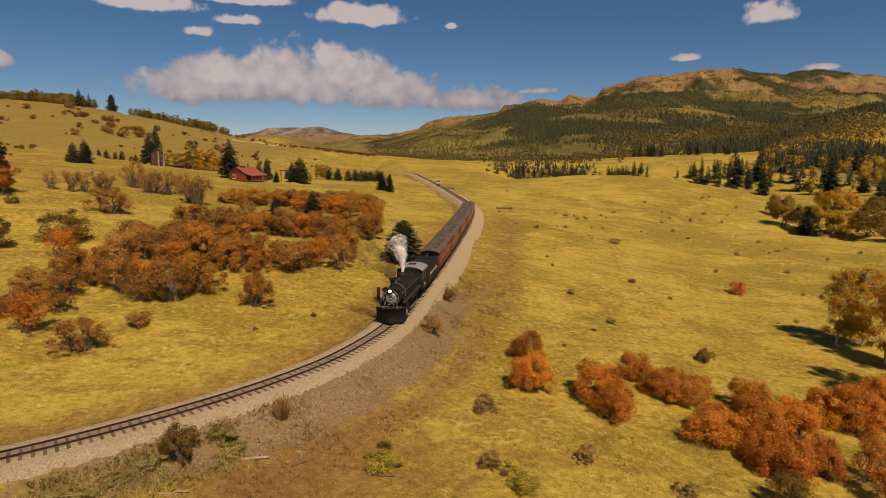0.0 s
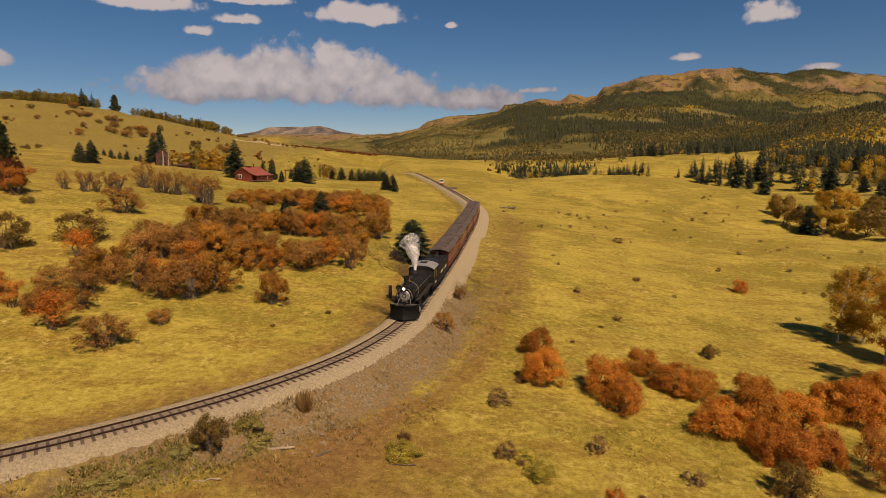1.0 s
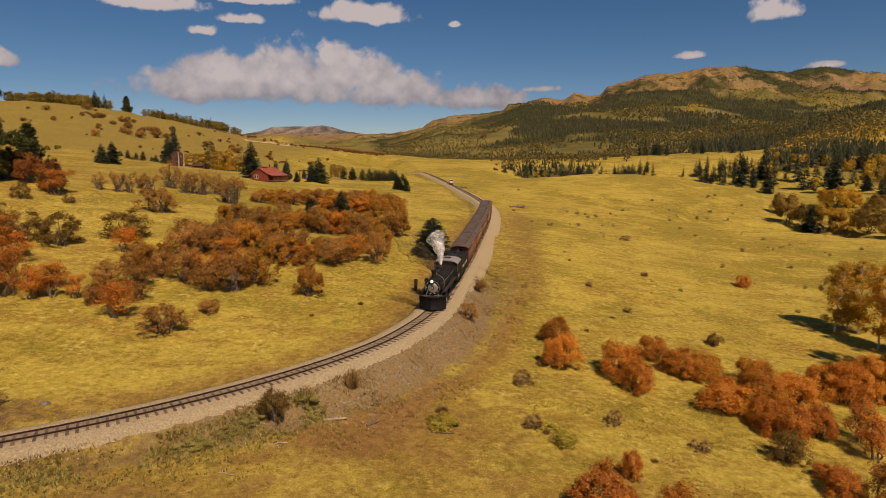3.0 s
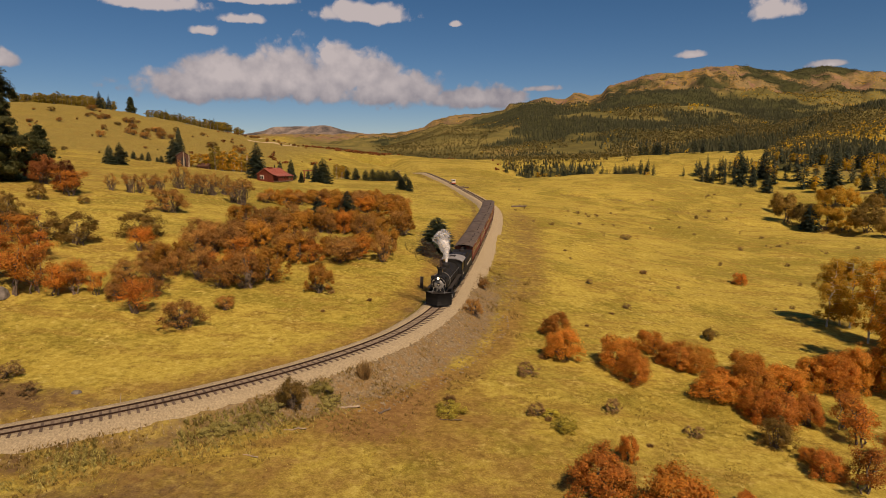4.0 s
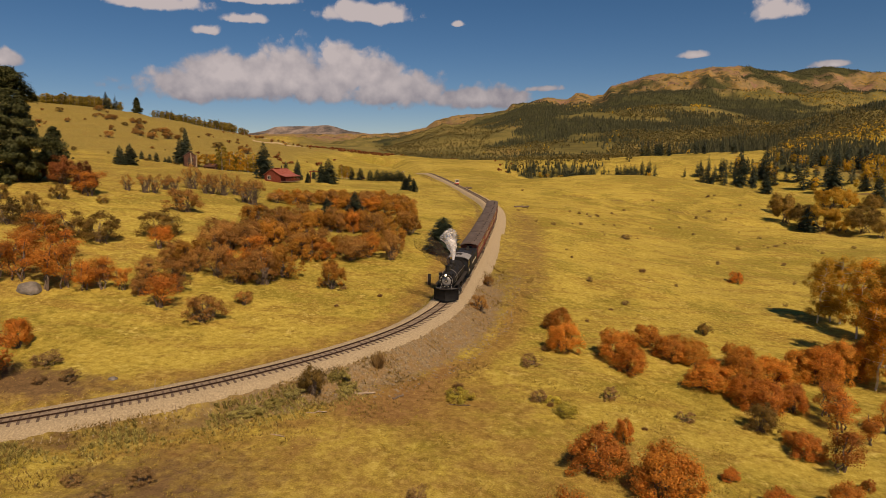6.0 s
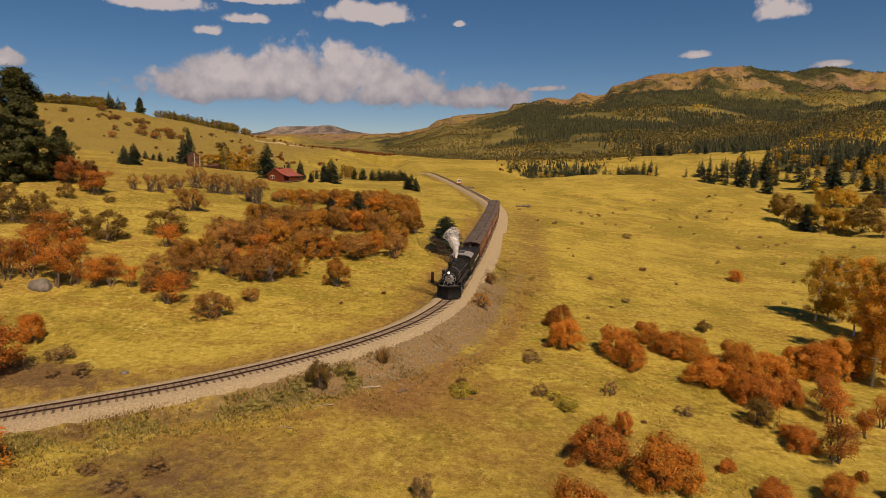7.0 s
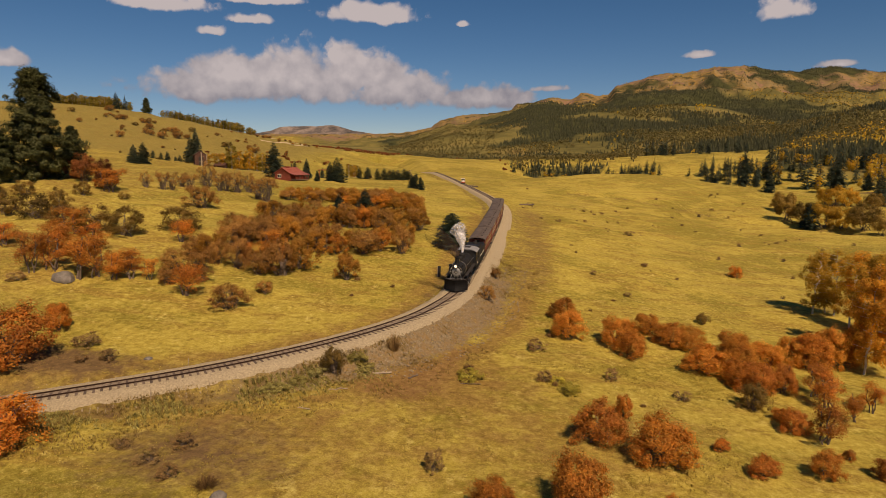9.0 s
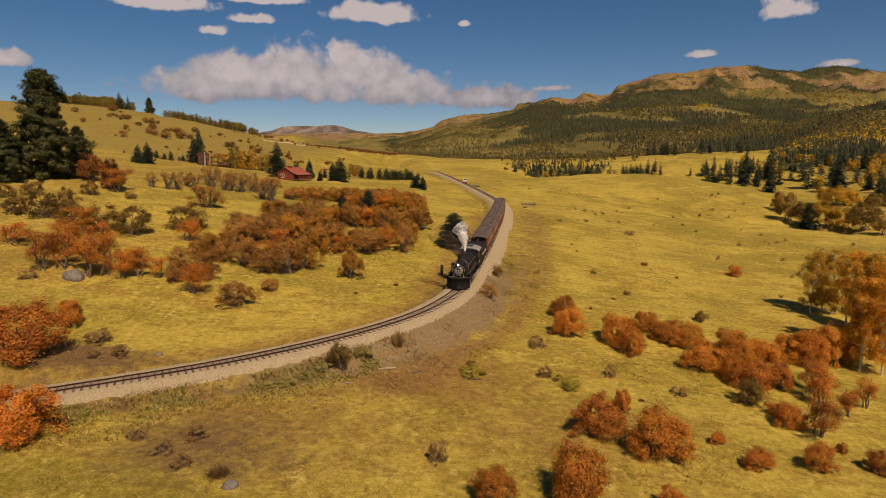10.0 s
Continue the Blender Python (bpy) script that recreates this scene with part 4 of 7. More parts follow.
        part("number_bar", solid(box, 0.55, 0.02, 0.24, pose(-3.95, 1.445 * s, 1.62)), LETTER, cab, "cream bar on the cab's side")
        for x in (-4.5, -3.4):
            part("window_pane", solid(box, 0.92, 0.02, 0.96, pose(x, 1.37 * s, 2.19)), WINDOW, cab)
        part("front_window", solid(box, 0.03, 0.36, 0.55, pose(-2.79, 1.08 * s, 2.5)), WINDOW, cab)
    part("front_wall", solid(box, 0.06, 2.72, 1.24, pose(-2.83, 0, 2.2)), BLACK, cab)
    arc = [(1.56 * math.sin(a), 3.42 + 0.42 * (math.cos(a * 1.1) - math.cos(1.1 * 1.35)) / (1 - math.cos(1.1 * 1.35))) for a in np.linspace(-1.35, 1.35, 11)]
    roof = arc + [(y * 0.985, z - 0.06) for y, z in arc[::-1]]
    part("cab_roof", solid(sweep, roof, 2.75, pose(-4.0, 0, 0)), GREYROOF, cab, "grey bowed cab roof")
    part("roof_hatch", solid(box, 0.8, 0.8, 0.10, pose(-4.2, 0, 3.80), 0.02), DARK, cab)
    loco.matrix_world = on_track(NOSE, 11.6)
    return loco


def bogie(parent, x, gap=1.5):
    """A four-wheeled truck under a car."""
    t = part("bogie", solid(box, gap + 0.9, 1.5, 0.22, pose(x, 0, 0.52), 0.03), DARK, parent)
    for dx in (-gap / 2, gap / 2):
        for s in (-1, 1):
            wheel(t, "wheel", 0.36, x + dx, 0.53 * s)
    for s in (-1, 1):
        part("side_frame", solid(box, gap + 0.7, 0.10, 0.26, pose(x, 0.78 * s, 0.34), 0.03), DARK, t)


def build_tender(start):
    tender = thing("tender", "black coal tender with cream lettering bars", "tender")
    half = 1.36
    section = [(-half, 0.95), (half, 0.95), (half, 2.72), (half - 0.10, 2.86), (half - 0.2, 2.9), (-half + 0.2, 2.9), (-half + 0.10, 2.86), (-half, 2.72)]
    tank = part("tank", solid(sweep, section, 7.4, pose(0, 0, 0)), BLACK, tender)
    for s in (-1, 1):
        part("coping", solid(box, 4.0, 0.06, 0.45, pose(1.6, 1.20 * s, 2.90), 0.01), BLACK, tank)
        for k, (x, w) in enumerate(((1.2, 1.5), (-0.35, 0.35), (-1.6, 1.3))):
            part("lettering_bar", solid(box, w, 0.02, 0.26, pose(x, (half + 0.012) * s, 1.80)), LETTER, tank, "cream lettering bar")
    bm = bmesh.new()
    n = 12
    rows = [[bm.verts.new((-0.3 + 3.8 * a / n, -1.15 + 2.3 * b / 8, 2.93 + 0.55 * math.sin(math.pi * a / n) ** 0.7 * math.sin(math.pi * b / 8) ** 0.6 + random.uniform(-0.06, 0.08)))
             for b in range(9)] for a in range(n + 1)]
    for a, b in zip(rows, rows[1:]):
        for j in range(8):
            bm.faces.new((a[j], b[j], b[j + 1], a[j + 1]))
    part("coal_heap", bm, COAL, tender, "heaped black coal")
    part("water_hatch", solid(drum, 0.35, 0.22, pose(-2.4, 0, 2.9), 16), DARK, tender)
    part("underframe", solid(box, 7.8, 2.3, 0.24, pose(0, 0, 0.72), 0.02), DARK, tender)
    part("rear_lamp", solid(box, 0.3, 0.3, 0.35, pose(-3.4, 0, 2.9), 0.03), DARK, tender)
    for x in (-2.3, 2.3):
        bogie(tender, x)
    tender.matrix_world = on_track(start, 7.8)
    return tender


def build_coach(roof_material):
    """A wooden coach 11.4 m long over its platforms."""
    coach = thing("passenger_coach", "weathered maroon wooden coach with a sooty arched roof", "railway coach", "train of maroon coaches")
    body = part("body", solid(box, 10.2, 2.56, 2.15, pose(0, 0, 0.98), 0.03), MAROON, coach)
    for s in (-1, 1):
        part("letterboard", solid(box, 10.1, 0.03, 0.26, pose(0, 1.287 * s, 2.86), 0.008), MAROON, body)
        part("belt_rail", solid(box, 10.1, 0.035, 0.06, pose(0, 1.287 * s, 1.86), 0.008), PINSTRIPE, body, "pale pinstripe rail")
        part("lower_rail", solid(box, 10.1, 0.03, 0.09, pose(0, 1.287 * s, 1.0), 0.008), DARK, body)
        part("lettering_bar", solid(box, 2.6, 0.012, 0.12, pose(0, 1.308 * s, 2.93)), LETTER, body, "cream lettering bar")
        for k in range(12):
            x = -4.62 + 0.84 * k
            w = part("window", solid(box, 0.62, 0.03, 0.78, pose(x, 1.287 * s, 1.98), 0.006), MAROON, body)
            part("pane", solid(box, 0.50, 0.02, 0.64, pose(x, 1.298 * s, 2.05)), WINDOW, w)
        part("pilaster", solid(box, 0.10, 0.035, 2.0, pose(5.02, 1.287 * s, 1.0)), DARK, body)
        part("pilaster", solid(box, 0.10, 0.035, 2.0, pose(-5.02, 1.287 * s, 1.0)), DARK, body)
    arc = [(1.42 * math.sin(a), 3.16 + 0.34 * (math.cos(a) - math.cos(1.3)) / (1 - math.cos(1.3))) for a in np.linspace(-1.3, 1.3, 13)]
    edge = [(y / 1.42 * 1.36, z - 0.09) for y, z in arc[::-1]]
    roof = part("roof", solid(sweep, arc + edge, 11.3), roof_material, coach)
    part("roof_walk", solid(box, 10.4, 0.45, 0.05, pose(0, 0, 3.52), 0.01), roof_material, roof)
    for x in (-3.6, -1.2, 1.2, 3.6):
        part("roof_vent", solid(drum, 0.10, 0.22, pose(x, 0.62, 3.36), 10), DARK, roof)
    for e in (-1, 1):
        deck = part("platform", solid(box, 0.72, 2.3, 0.12, pose(5.42 * e, 0, 0.92), 0.01), DARK, coach)
        part("end_door", solid(box, 0.03, 0.75, 1.9, pose(5.112 * e, 0, 1.06)), DARK, coach)
        for s in (-1, 1):
            part("rail_post", rod((5.72 * e, 1.05 * s, 1.0), (5.72 * e, 1.05 * s, 3.1), 0.03), DARK, deck)
            part("step", solid(box, 0.6, 0.28, 0.05, pose(5.42 * e, 1.2 * s, 0.55), 0.01), DARK, deck)
        part("guard_rail", rod((5.72 * e, -1.05, 1.85), (5.72 * e, 1.05, 1.85), 0.025), DARK, deck)
    part("underframe", solid(box, 9.6, 2.2, 0.26, pose(0, 0, 0.72), 0.02), DARK, coach)
    part("battery_box", solid(box, 1.8, 0.5, 0.35, pose(0.6, 0.8, 0.42), 0.02), DARK, coach)
    for x in (-3.7, 3.7):
        bogie(coach, x, 1.6)
    return coach


build_locomotive()
build_tender(NOSE + 11.7)
first = build_coach(ROOFING)
at = NOSE + 19.8
first.matrix_world = on_track(at, 11.6)
for k in range(1, 5):
    copy_thing(first, on_track(at + 11.75 * k, 11.6))


def build_motor_car():
    car = thing("track_motor_car", "small white and red track inspection car", "rail car", m=on_track(float(np.interp(229, LINE[:, 1], RUN)), 2.6))
    part("body", solid(box, 2.2, 1.5, 0.34, pose(0, 0, 0.45), 0.05), SPEEDRED, car, "red lower body")
    cabin = part("cabin", solid(box, 1.9, 1.4, 1.16, pose(-0.05, 0, 0.79), 0.05), CREAM, car)
    part("windscreen", solid(box, 0.02, 1.1, 0.48, pose(0.91, 0, 1.36)), WINDOW, cabin)
    for s in (-1, 1):
        part("side_window", solid(box, 1.3, 0.02, 0.48, pose(0, 0.71 * s, 1.36)), WINDOW, cabin)
        part("headlight", solid(drum, 0.11, 0.05, pose(1.1, 0.45 * s, 0.95) @ X_AXIS, 12), CREAM, car)
        for x in (-0.7, 0.7):
            wheel(car, "wheel", 0.22, x, 0.5 * s)
    part("roof", solid(box, 2.2, 1.6, 0.10, pose(-0.05, 0, 1.95), 0.04), CREAM, car, "white roof")


build_motor_car()


def build_plume(name, path, radii, material, label, category, seed, shells):
    """A drifting plume: a billowing body along a path, its rings square to the way, with smaller ones inside."""
    p = np.array(path, float)
    t, k = np.linspace(0, 1, 40), np.linspace(0, 1, len(p))
    line = np.stack([np.interp(t, k, p[:, c]) for c in range(3)], 1)
    for _ in range(6):
        line[1:-1] = (line[:-2] + 2 * line[1:-1] + line[2:]) / 4
    rad = np.interp(t, k, radii) * np.sqrt(np.clip((1 - t) * 7, 0, 1))
    way = np.gradient(line, axis=0)
    way /= np.linalg.norm(way, axis=1, keepdims=True)
    a = np.cross(way, (0.0, 1.0, 0.0))
    a /= np.linalg.norm(a, axis=1, keepdims=True)
    b = np.cross(way, a)
    ring = np.linspace(0, 2 * np.pi, 28, endpoint=False)
    vs, fs = [], []
    for shrink in shells:
        out = a[:, None] * np.cos(ring)[None, :, None] + b[:, None] * np.sin(ring)[None, :, None]
        v = line[:, None] + out * (rad * shrink)[:, None, None]
        seedling = Vector((seed, 0, 5 * shrink))
        lump = np.array([[noise.noise(Vector(q) * 0.9 + seedling) + 0.55 * noise.noise(Vector(q) * 2.3 + seedling) + 0.3 * noise.noise(Vector(q) * 5 + seedling) for q in row] for row in v])
        v = line[:, None] + out * ((rad * shrink)[:, None] * (1 + 0.5 * lump))[..., None]
        q = sum(len(w) for w in vs) + np.arange(40 * 28).reshape(40, 28)
        vs.append(v.reshape(-1, 3))
        nxt = np.roll(q, -1, 1)
        fs.append(np.stack([q[:-1], nxt[:-1], nxt[1:], q[1:]], -1).reshape(-1, 4))
    ob = mesh_thing(name, np.vstack(vs), np.vstack(fs), material, None, label, True)
    along = np.tile(np.repeat(t, 28), len(shells))
    ob.data.attributes.new("thin", "FLOAT", "POINT").data.foreach_set("value", (0.7 * along).astype(np.float32))
    return tagged(ob, category=category)


def plumes():
    m = on_track(NOSE, 11.6)
    stack, valve = m @ Vector((4.15, 0, 4.1)), m @ Vector((0.2, 0, 3.9))
    build_plume("smoke_plume", [stack, stack + Vector((-0.5, 0.5, 1.0)), stack + Vector((-2.0, 1.3, 2.0)), stack + Vector((-4.0, 2.2, 3.4))],
                (0.3, 0.7, 1.2, 1.4), SMOKE, "thin brown smoke drifting from the stack", "smoke", 3, (1.0,))
    build_plume("steam_plume", [valve, valve + Vector((0.0, 0.2, 1.2)), valve + Vector((-0.3, 0.4, 2.5)), valve + Vector((-0.9, 0.8, 3.9))],
                (0.12, 0.40, 0.80, 1.05), STEAM, "white steam blowing from the safety valve", "steam", 5, (1.0, 0.82, 0.62, 0.42))


plumes()


# ---- where plants stand: x, y, width, height ----
BIG_ORANGE = [(8.6, 50.6, 4.7, 3.8), (9.2, 57.4, 4.1, 3.1), (13.7, 49.9, 5.2, 3.8), (14.4, 46.4, 3.8, 3.4), (18.8, 55.2, 4.0, 2.9), (20.3, 51.5, 4.7,
    3.1), (22.2, 50.6, 4.2, 3.2), (21.3, 43.9, 5.5, 3.1), (9.9, 24.6, 5.4, 4.0), (2.6, 17.8, 4.4, 4.3), (-2.7, 17.0, 3.2, 2.8), (25.1, 45.1, 4.7,
    4.1), (28.1, 45.7, 4.8, 3.6), (32.8, 48.8, 4.3, 3.8), (34.4, 47.5, 4.9, 4.9), (37.7, 48.9, 4.6, 5.4), (40.1, 49.7, 4.0, 4.8), (27.0, 50.7, 4.4,
    3.1)]
BIG_RUST = [(6.1, 27.4, 4.9, 3.5), (9.4, 31.9, 1.9, 2.3), (24.2, 39.4, 4.5, 3.6), (23.2, 41.0, 3.8, 3.0), (26.9, 40.0, 3.7, 2.9), (23.3, 31.5, 3.1, 2.4), (24.9, 27.0, 1.1,
    1.0), (16.9, 23.7, 2.8, 1.8), (21.3, 24.0, 2.6, 2.5), (23.3, 33.7, 1.8, 1.3), (15.4, 27.1, 1.6, 1.2), (-42.4, 34.1, 7.6, 5.9), (-33.9, 21.1, 5.9,
    4.1), (-43.0, 41.3, 3.3, 3.3), (25.8, 24.3, 2.3, 1.9), (8.2, 17.4, 2.3, 1.8)]
TREE_RIGHT = [(29.9, 39.8, 3.2, 3.9), (29.5, 36.8, 3.7, 4.4), (30.3, 34.1, 2.8, 3.2), (32.9, 36.1, 2.6, 3.2), (24.6, 29.8, 3.6, 4.3), (27.2, 40.6, 2.8, 3.6)]
OLIVE_NEAR = [(-15.3, 36.3, 2.6, 2.9), (22.0, 35.8, 3.1, 2.9), (28.1, 61.2, 2.1, 1.8)]
TREE_LEFT = [(-54.5, 54.9, 4.2, 5.9), (-52.7, 55.9, 5.0, 6.4), (-49.0, 54.2, 5.6, 6.5), (-47.5, 55.9, 4.3, 5.7), (-45.4, 55.9, 3.7, 4.3), (-43.3,
    56.4, 4.1, 3.6), (-41.6, 57.1, 2.4, 3.2), (-63.3, 62.3, 4.9, 3.7), (-35.8, 54.1, 5.2, 5.0), (-68.6, 98.5, 6.4, 5.2)]
MAROON_LEFT = [(-76.0, 103.5, 7.0, 6.0), (-80.0, 107.0, 6.5, 5.6), (-74.0, 106.5, 5.5, 5.2), (-69.8, 100.4, 5.2, 4.6)]
BROWN_LEFT = [(-30.2, 51.7, 4.7, 4.1), (-27.5, 56.8, 2.5, 2.4), (-40.0, 67.9, 4.2, 4.8), (-37.9, 68.0, 4.8, 5.3), (-33.6, 65.5, 4.7, 5.8), (-30.0,
    63.5, 4.7, 5.0), (-27.3, 63.4, 5.3, 7.0), (-25.4, 67.2, 5.7, 6.7), (-33.5, 79.2, 8.3, 6.5), (-30.3, 84.9, 8.8, 6.1), (-38.4, 79.8, 5.6, 5.1),
    (-24.5, 76.0, 5.3, 5.3), (-51.2, 97.8, 6.7, 6.2), (-35.8, 98.0, 8.0, 5.8), (-60.8, 72.2, 5.4, 4.2)]
ORANGE_LEFT = [(-23.0, 80.0, 8.2, 5.7), (-18.1, 78.7, 7.2, 4.9), (-14.1, 83.3, 8.1, 6.1), (-17.3, 98.2, 9.1, 5.9), (-22.1, 100.3, 8.8, 5.6), (-26.5,
    100.4, 8.8, 5.4), (-30.8, 99.9, 8.3, 5.0), (-13.3, 103.6, 8.4, 6.0), (-11.8, 118.7, 5.8, 6.0), (-18.0, 132.8, 11.2, 5.7), (-23.7, 131.5, 11.1,
    5.2), (-29.2, 133.3, 11.2, 5.0), (-34.7, 132.5, 10.6, 4.7), (-39.8, 129.3, 9.8, 4.4), (-21.3, 154.1, 11.1, 4.6), (-15.6, 139.0, 8.7, 5.7), (-18.6,
    64.4, 4.3, 4.6), (-17.6, 80.8, 5.5, 3.9)]
OLIVE_LEFT = [(-52.0, 72.2, 6.2, 4.9), (-56.2, 71.5, 6.5, 4.5), (-46.4, 77.8, 7.7, 4.8), (-66.4, 74.4, 6.0, 4.3), (-71.0, 74.9, 5.5, 4.1), (-66.2,
    79.5, 4.5, 4.2), (-68.7, 90.4, 3.6, 3.0), (-63.0, 93.2, 2.5, 1.6), (-75.9, 86.2, 4.8, 2.9), (-78.6, 83.1, 3.7, 2.8)]
RUST_STAND = [(-29.7, 65.4, 4.5, 4.3), (-27.9, 67.3, 4.6, 4.4), (-25.9, 68.7, 3.7, 3.2), (-31.2, 73.7, 5.0, 4.1), (-33.3, 68.0, 4.0, 3.7), (-44.6, 73.5, 4.4, 4.3), (-54.8, 61.1, 5.8, 5.1), (-53.4, 64.8, 5.1, 4.3), (-44.8, 59.3, 3.8, 3.9), (-58.2, 69.7, 5.4, 4.2)]
BROWN_STAND = [(-40.6, 62.1, 4.8, 4.1), (-37.5, 62.7, 4.3, 4.1), (-36.9, 66.7, 3.8, 4.6), (-37.1, 73.9, 5.6, 5.3), (-33.9, 78.6, 6.2, 5.3), (-31.0, 82.4, 6.3, 5.6), (-25.6, 77.6, 5.6, 5.1), (-40.8, 67.5, 3.2, 3.0), (-35.8, 58.9, 3.2, 3.0), (-35.6, 76.3, 4.3, 4.5), (-38.9, 56.5, 3.6, 3.0)]
BARE_ROW = [(-66.3, 108.0, 2.3, 3.3), (-63.2, 108.7, 2.8, 3.7), (-62.2, 110.8, 2.6, 3.6), (-53.3, 124.5, 4.5, 5.0), (-55.6, 124.2, 3.2, 4.5), (-57.0,
    123.8, 3.4, 4.5), (-52.1, 128.9, 3.8, 4.6), (-44.4, 116.9, 5.0, 5.5), (-47.0, 119.6, 3.8, 5.1), (-62.1, 129.3, 4.6, 6.0), (-60.4, 115.2, 3.2,
    3.2), (-62.3, 116.0, 2.7, 3.2)]
SAGE_PLACES = [(4.2, 46.1, 2.9, 1.3), (3.8, 37.9, 1.8, 1.2), (10.5, 39.6, 1.9, 1.5), (16.0, 36.6, 2.0, 1.0), (-6.1, 21.6, 1.7, 1.8), (-22.9, 22.8,
    2.2, 1.1), (-19.8, 18.3, 1.3, 0.8), (-24.4, 20.6, 2.2, 0.9), (-22.5, 19.1, 1.8, 0.9), (-10.4, 41.5, 1.2, 1.7), (18.9, 82.6, 1.5, 0.9), (39.1,
    131.2, 3.3, 1.4), (21.6, 72.4, 1.7, 0.8), (81.5, 192.4, 1.8, 1.4), (68.3, 135.4, 2.0, 1.1), (-38.5, 38.3, 3.2, 1.4), (-35.2, 36.0, 2.1, 1.2),
    (-37.2, 35.1, 1.5, 0.7), (-54.3, 52.1, 2.6, 1.2), (71.9, 121.7, 1.6, 0.9), (30.7, 93.1, 1.2, 0.8), (23.4, 139.2, 1.7, 0.9), (-27.0, 22.3, 1.6,
    0.6)]
BANK_BUSH = [(-0.0, 60.1, 2.5, 2.3), (1.9, 71.5, 2.0, 1.8)]
RED_SMALL = [(49.0, 96.4, 3.2, 2.4)]
RABBIT_PLACES = [(5.7, 35.7, 2.0, 1.0), (-3.2, 37.2, 2.3, 1.1), (-13.6, 38.6, 2.2, 0.9), (-12.7, 37.9, 1.9, 0.9), (4.9, 37.9, 1.4, 0.6), (-16.8, 35.5,
    2.0, 0.8), (-18.0, 34.0, 2.0, 0.7), (-19.6, 32.5, 2.4, 0.8)]
ASPEN_NEAR = [(47.9, 70.4, 5.2, 9.7), (50.4, 71.4, 4.7, 9.1), (51.1, 70.5, 5.5, 10.2), (49.2, 64.2, 5.4, 10.9), (39.4, 46.8, 4.9, 12.1), (44.8, 52.8,
    5.6, 12.4), (41.1, 45.7, 4.9, 13.0), (41.9, 51.5, 4.0, 9.9), (50.7, 60.9, 6.0, 10.4), (51.7, 58.7, 6.5, 12.0)]
SPRUCE_NEAR = [(-4.3, 88.8, 6.0, 6.2), (-26.1, 102.2, 3.6, 5.8), (-23.0, 117.6, 4.5, 5.8), (-65.5, 199.0, 7.5, 12.7), (-45.2, 209.0, 7.1, 9.3),
    (-47.2, 206.0, 4.5, 7.5), (-49.7, 195.0, 2.3, 3.9), (-14.1, 196.0, 3.5, 4.7), (-16.8, 199.0, 4.0, 4.4), (-111.8, 193.3, 4.7, 6.6), (-110.8, 198.0,
    5.2, 7.6), (-124.8, 272.0, 8.0, 11.7), (-130.4, 292.0, 6.2, 14.8), (-57.1, 212.0, 3.8, 7.8), (-56.0, 235.0, 2.3, 4.4)]
SPRUCE_ROW = [(-40.3, 258.0, 3.5, 5.3), (-36.0, 258.0, 3.0, 4.8), (-32.9, 258.0, 3.5, 5.1), (-30.4, 258.0, 3.5, 4.7), (-26.8, 258.0, 4.0, 4.5),
    (-23.8, 258.0, 4.5, 5.1), (-22.0, 258.0, 4.0, 4.5), (-44.1, 258.0, 2.5, 4.4), (-28.8, 258.0, 2.5, 4.7), (-18.7, 258.0, 2.5, 3.5), (-57.8, 258.0,
    2.0, 5.2), (-73.0, 258.0, 2.5, 6.7), (-138.0, 262.0, 2.0, 3.6), (-134.6, 262.5, 1.8, 3.0), (-131.5, 262.0, 2.2, 4.2),
    (-128.2, 263.0, 1.7, 2.8), (-125.9, 262.0, 2.1, 3.9), (-123.0, 263.0, 1.9, 3.2), (-141.5, 263.0, 1.6, 2.6)]
PINE_PLACES = [(-82.6, 100.6, 13.2, 20.5), (-106.2, 150.0, 6.7, 10.3), (-86.3, 93.8, 8.3, 11.3), (-218.1, 425.0, 7.3, 10.7)]
ASPEN_CABIN = [(-100.7, 268.0, 10.5, 12.6), (-94.1, 268.0, 9.4, 12.4), (-104.7, 268.0, 6.8, 10.0), (-90.3, 268.0, 6.3, 8.5), (-109.9, 268.0, 5.8,
    8.0), (-48.7, 268.0, 6.3, 8.4), (-45.5, 268.0, 3.7, 6.1), (-115.2, 268.0, 5.2, 6.0)]
MID_RIGHT = [(110.8, 191.1, 10.8, 10.8), (112.5, 184.5, 9.3, 8.6), (116.4, 180.3, 11.0, 9.1), (121.2, 177.8, 10.1, 7.9), (125.3, 173.2, 12.3, 9.9),
    (124.8, 164.5, 7.4, 7.4), (141.0, 215.7, 12.9, 9.5), (148.2, 217.0, 9.5, 8.2), (117.7, 208.2, 8.3, 8.3), (151.8, 208.1, 8.3, 7.1)]
SPRUCE_RIGHT = [(112.2, 180.7, 6.6, 8.4), (161.7, 219.0, 6.5, 13.1), (215.0, 330.3, 11.5, 21.1), (217.8, 307.9, 7.2, 9.6), (133.4, 269.0, 6.8, 15.3),
    (138.5, 268.5, 4.2, 8.9), (133.9, 247.7, 5.4, 9.8)]


# ---- plants ----
rng = np.random.default_rng(7)


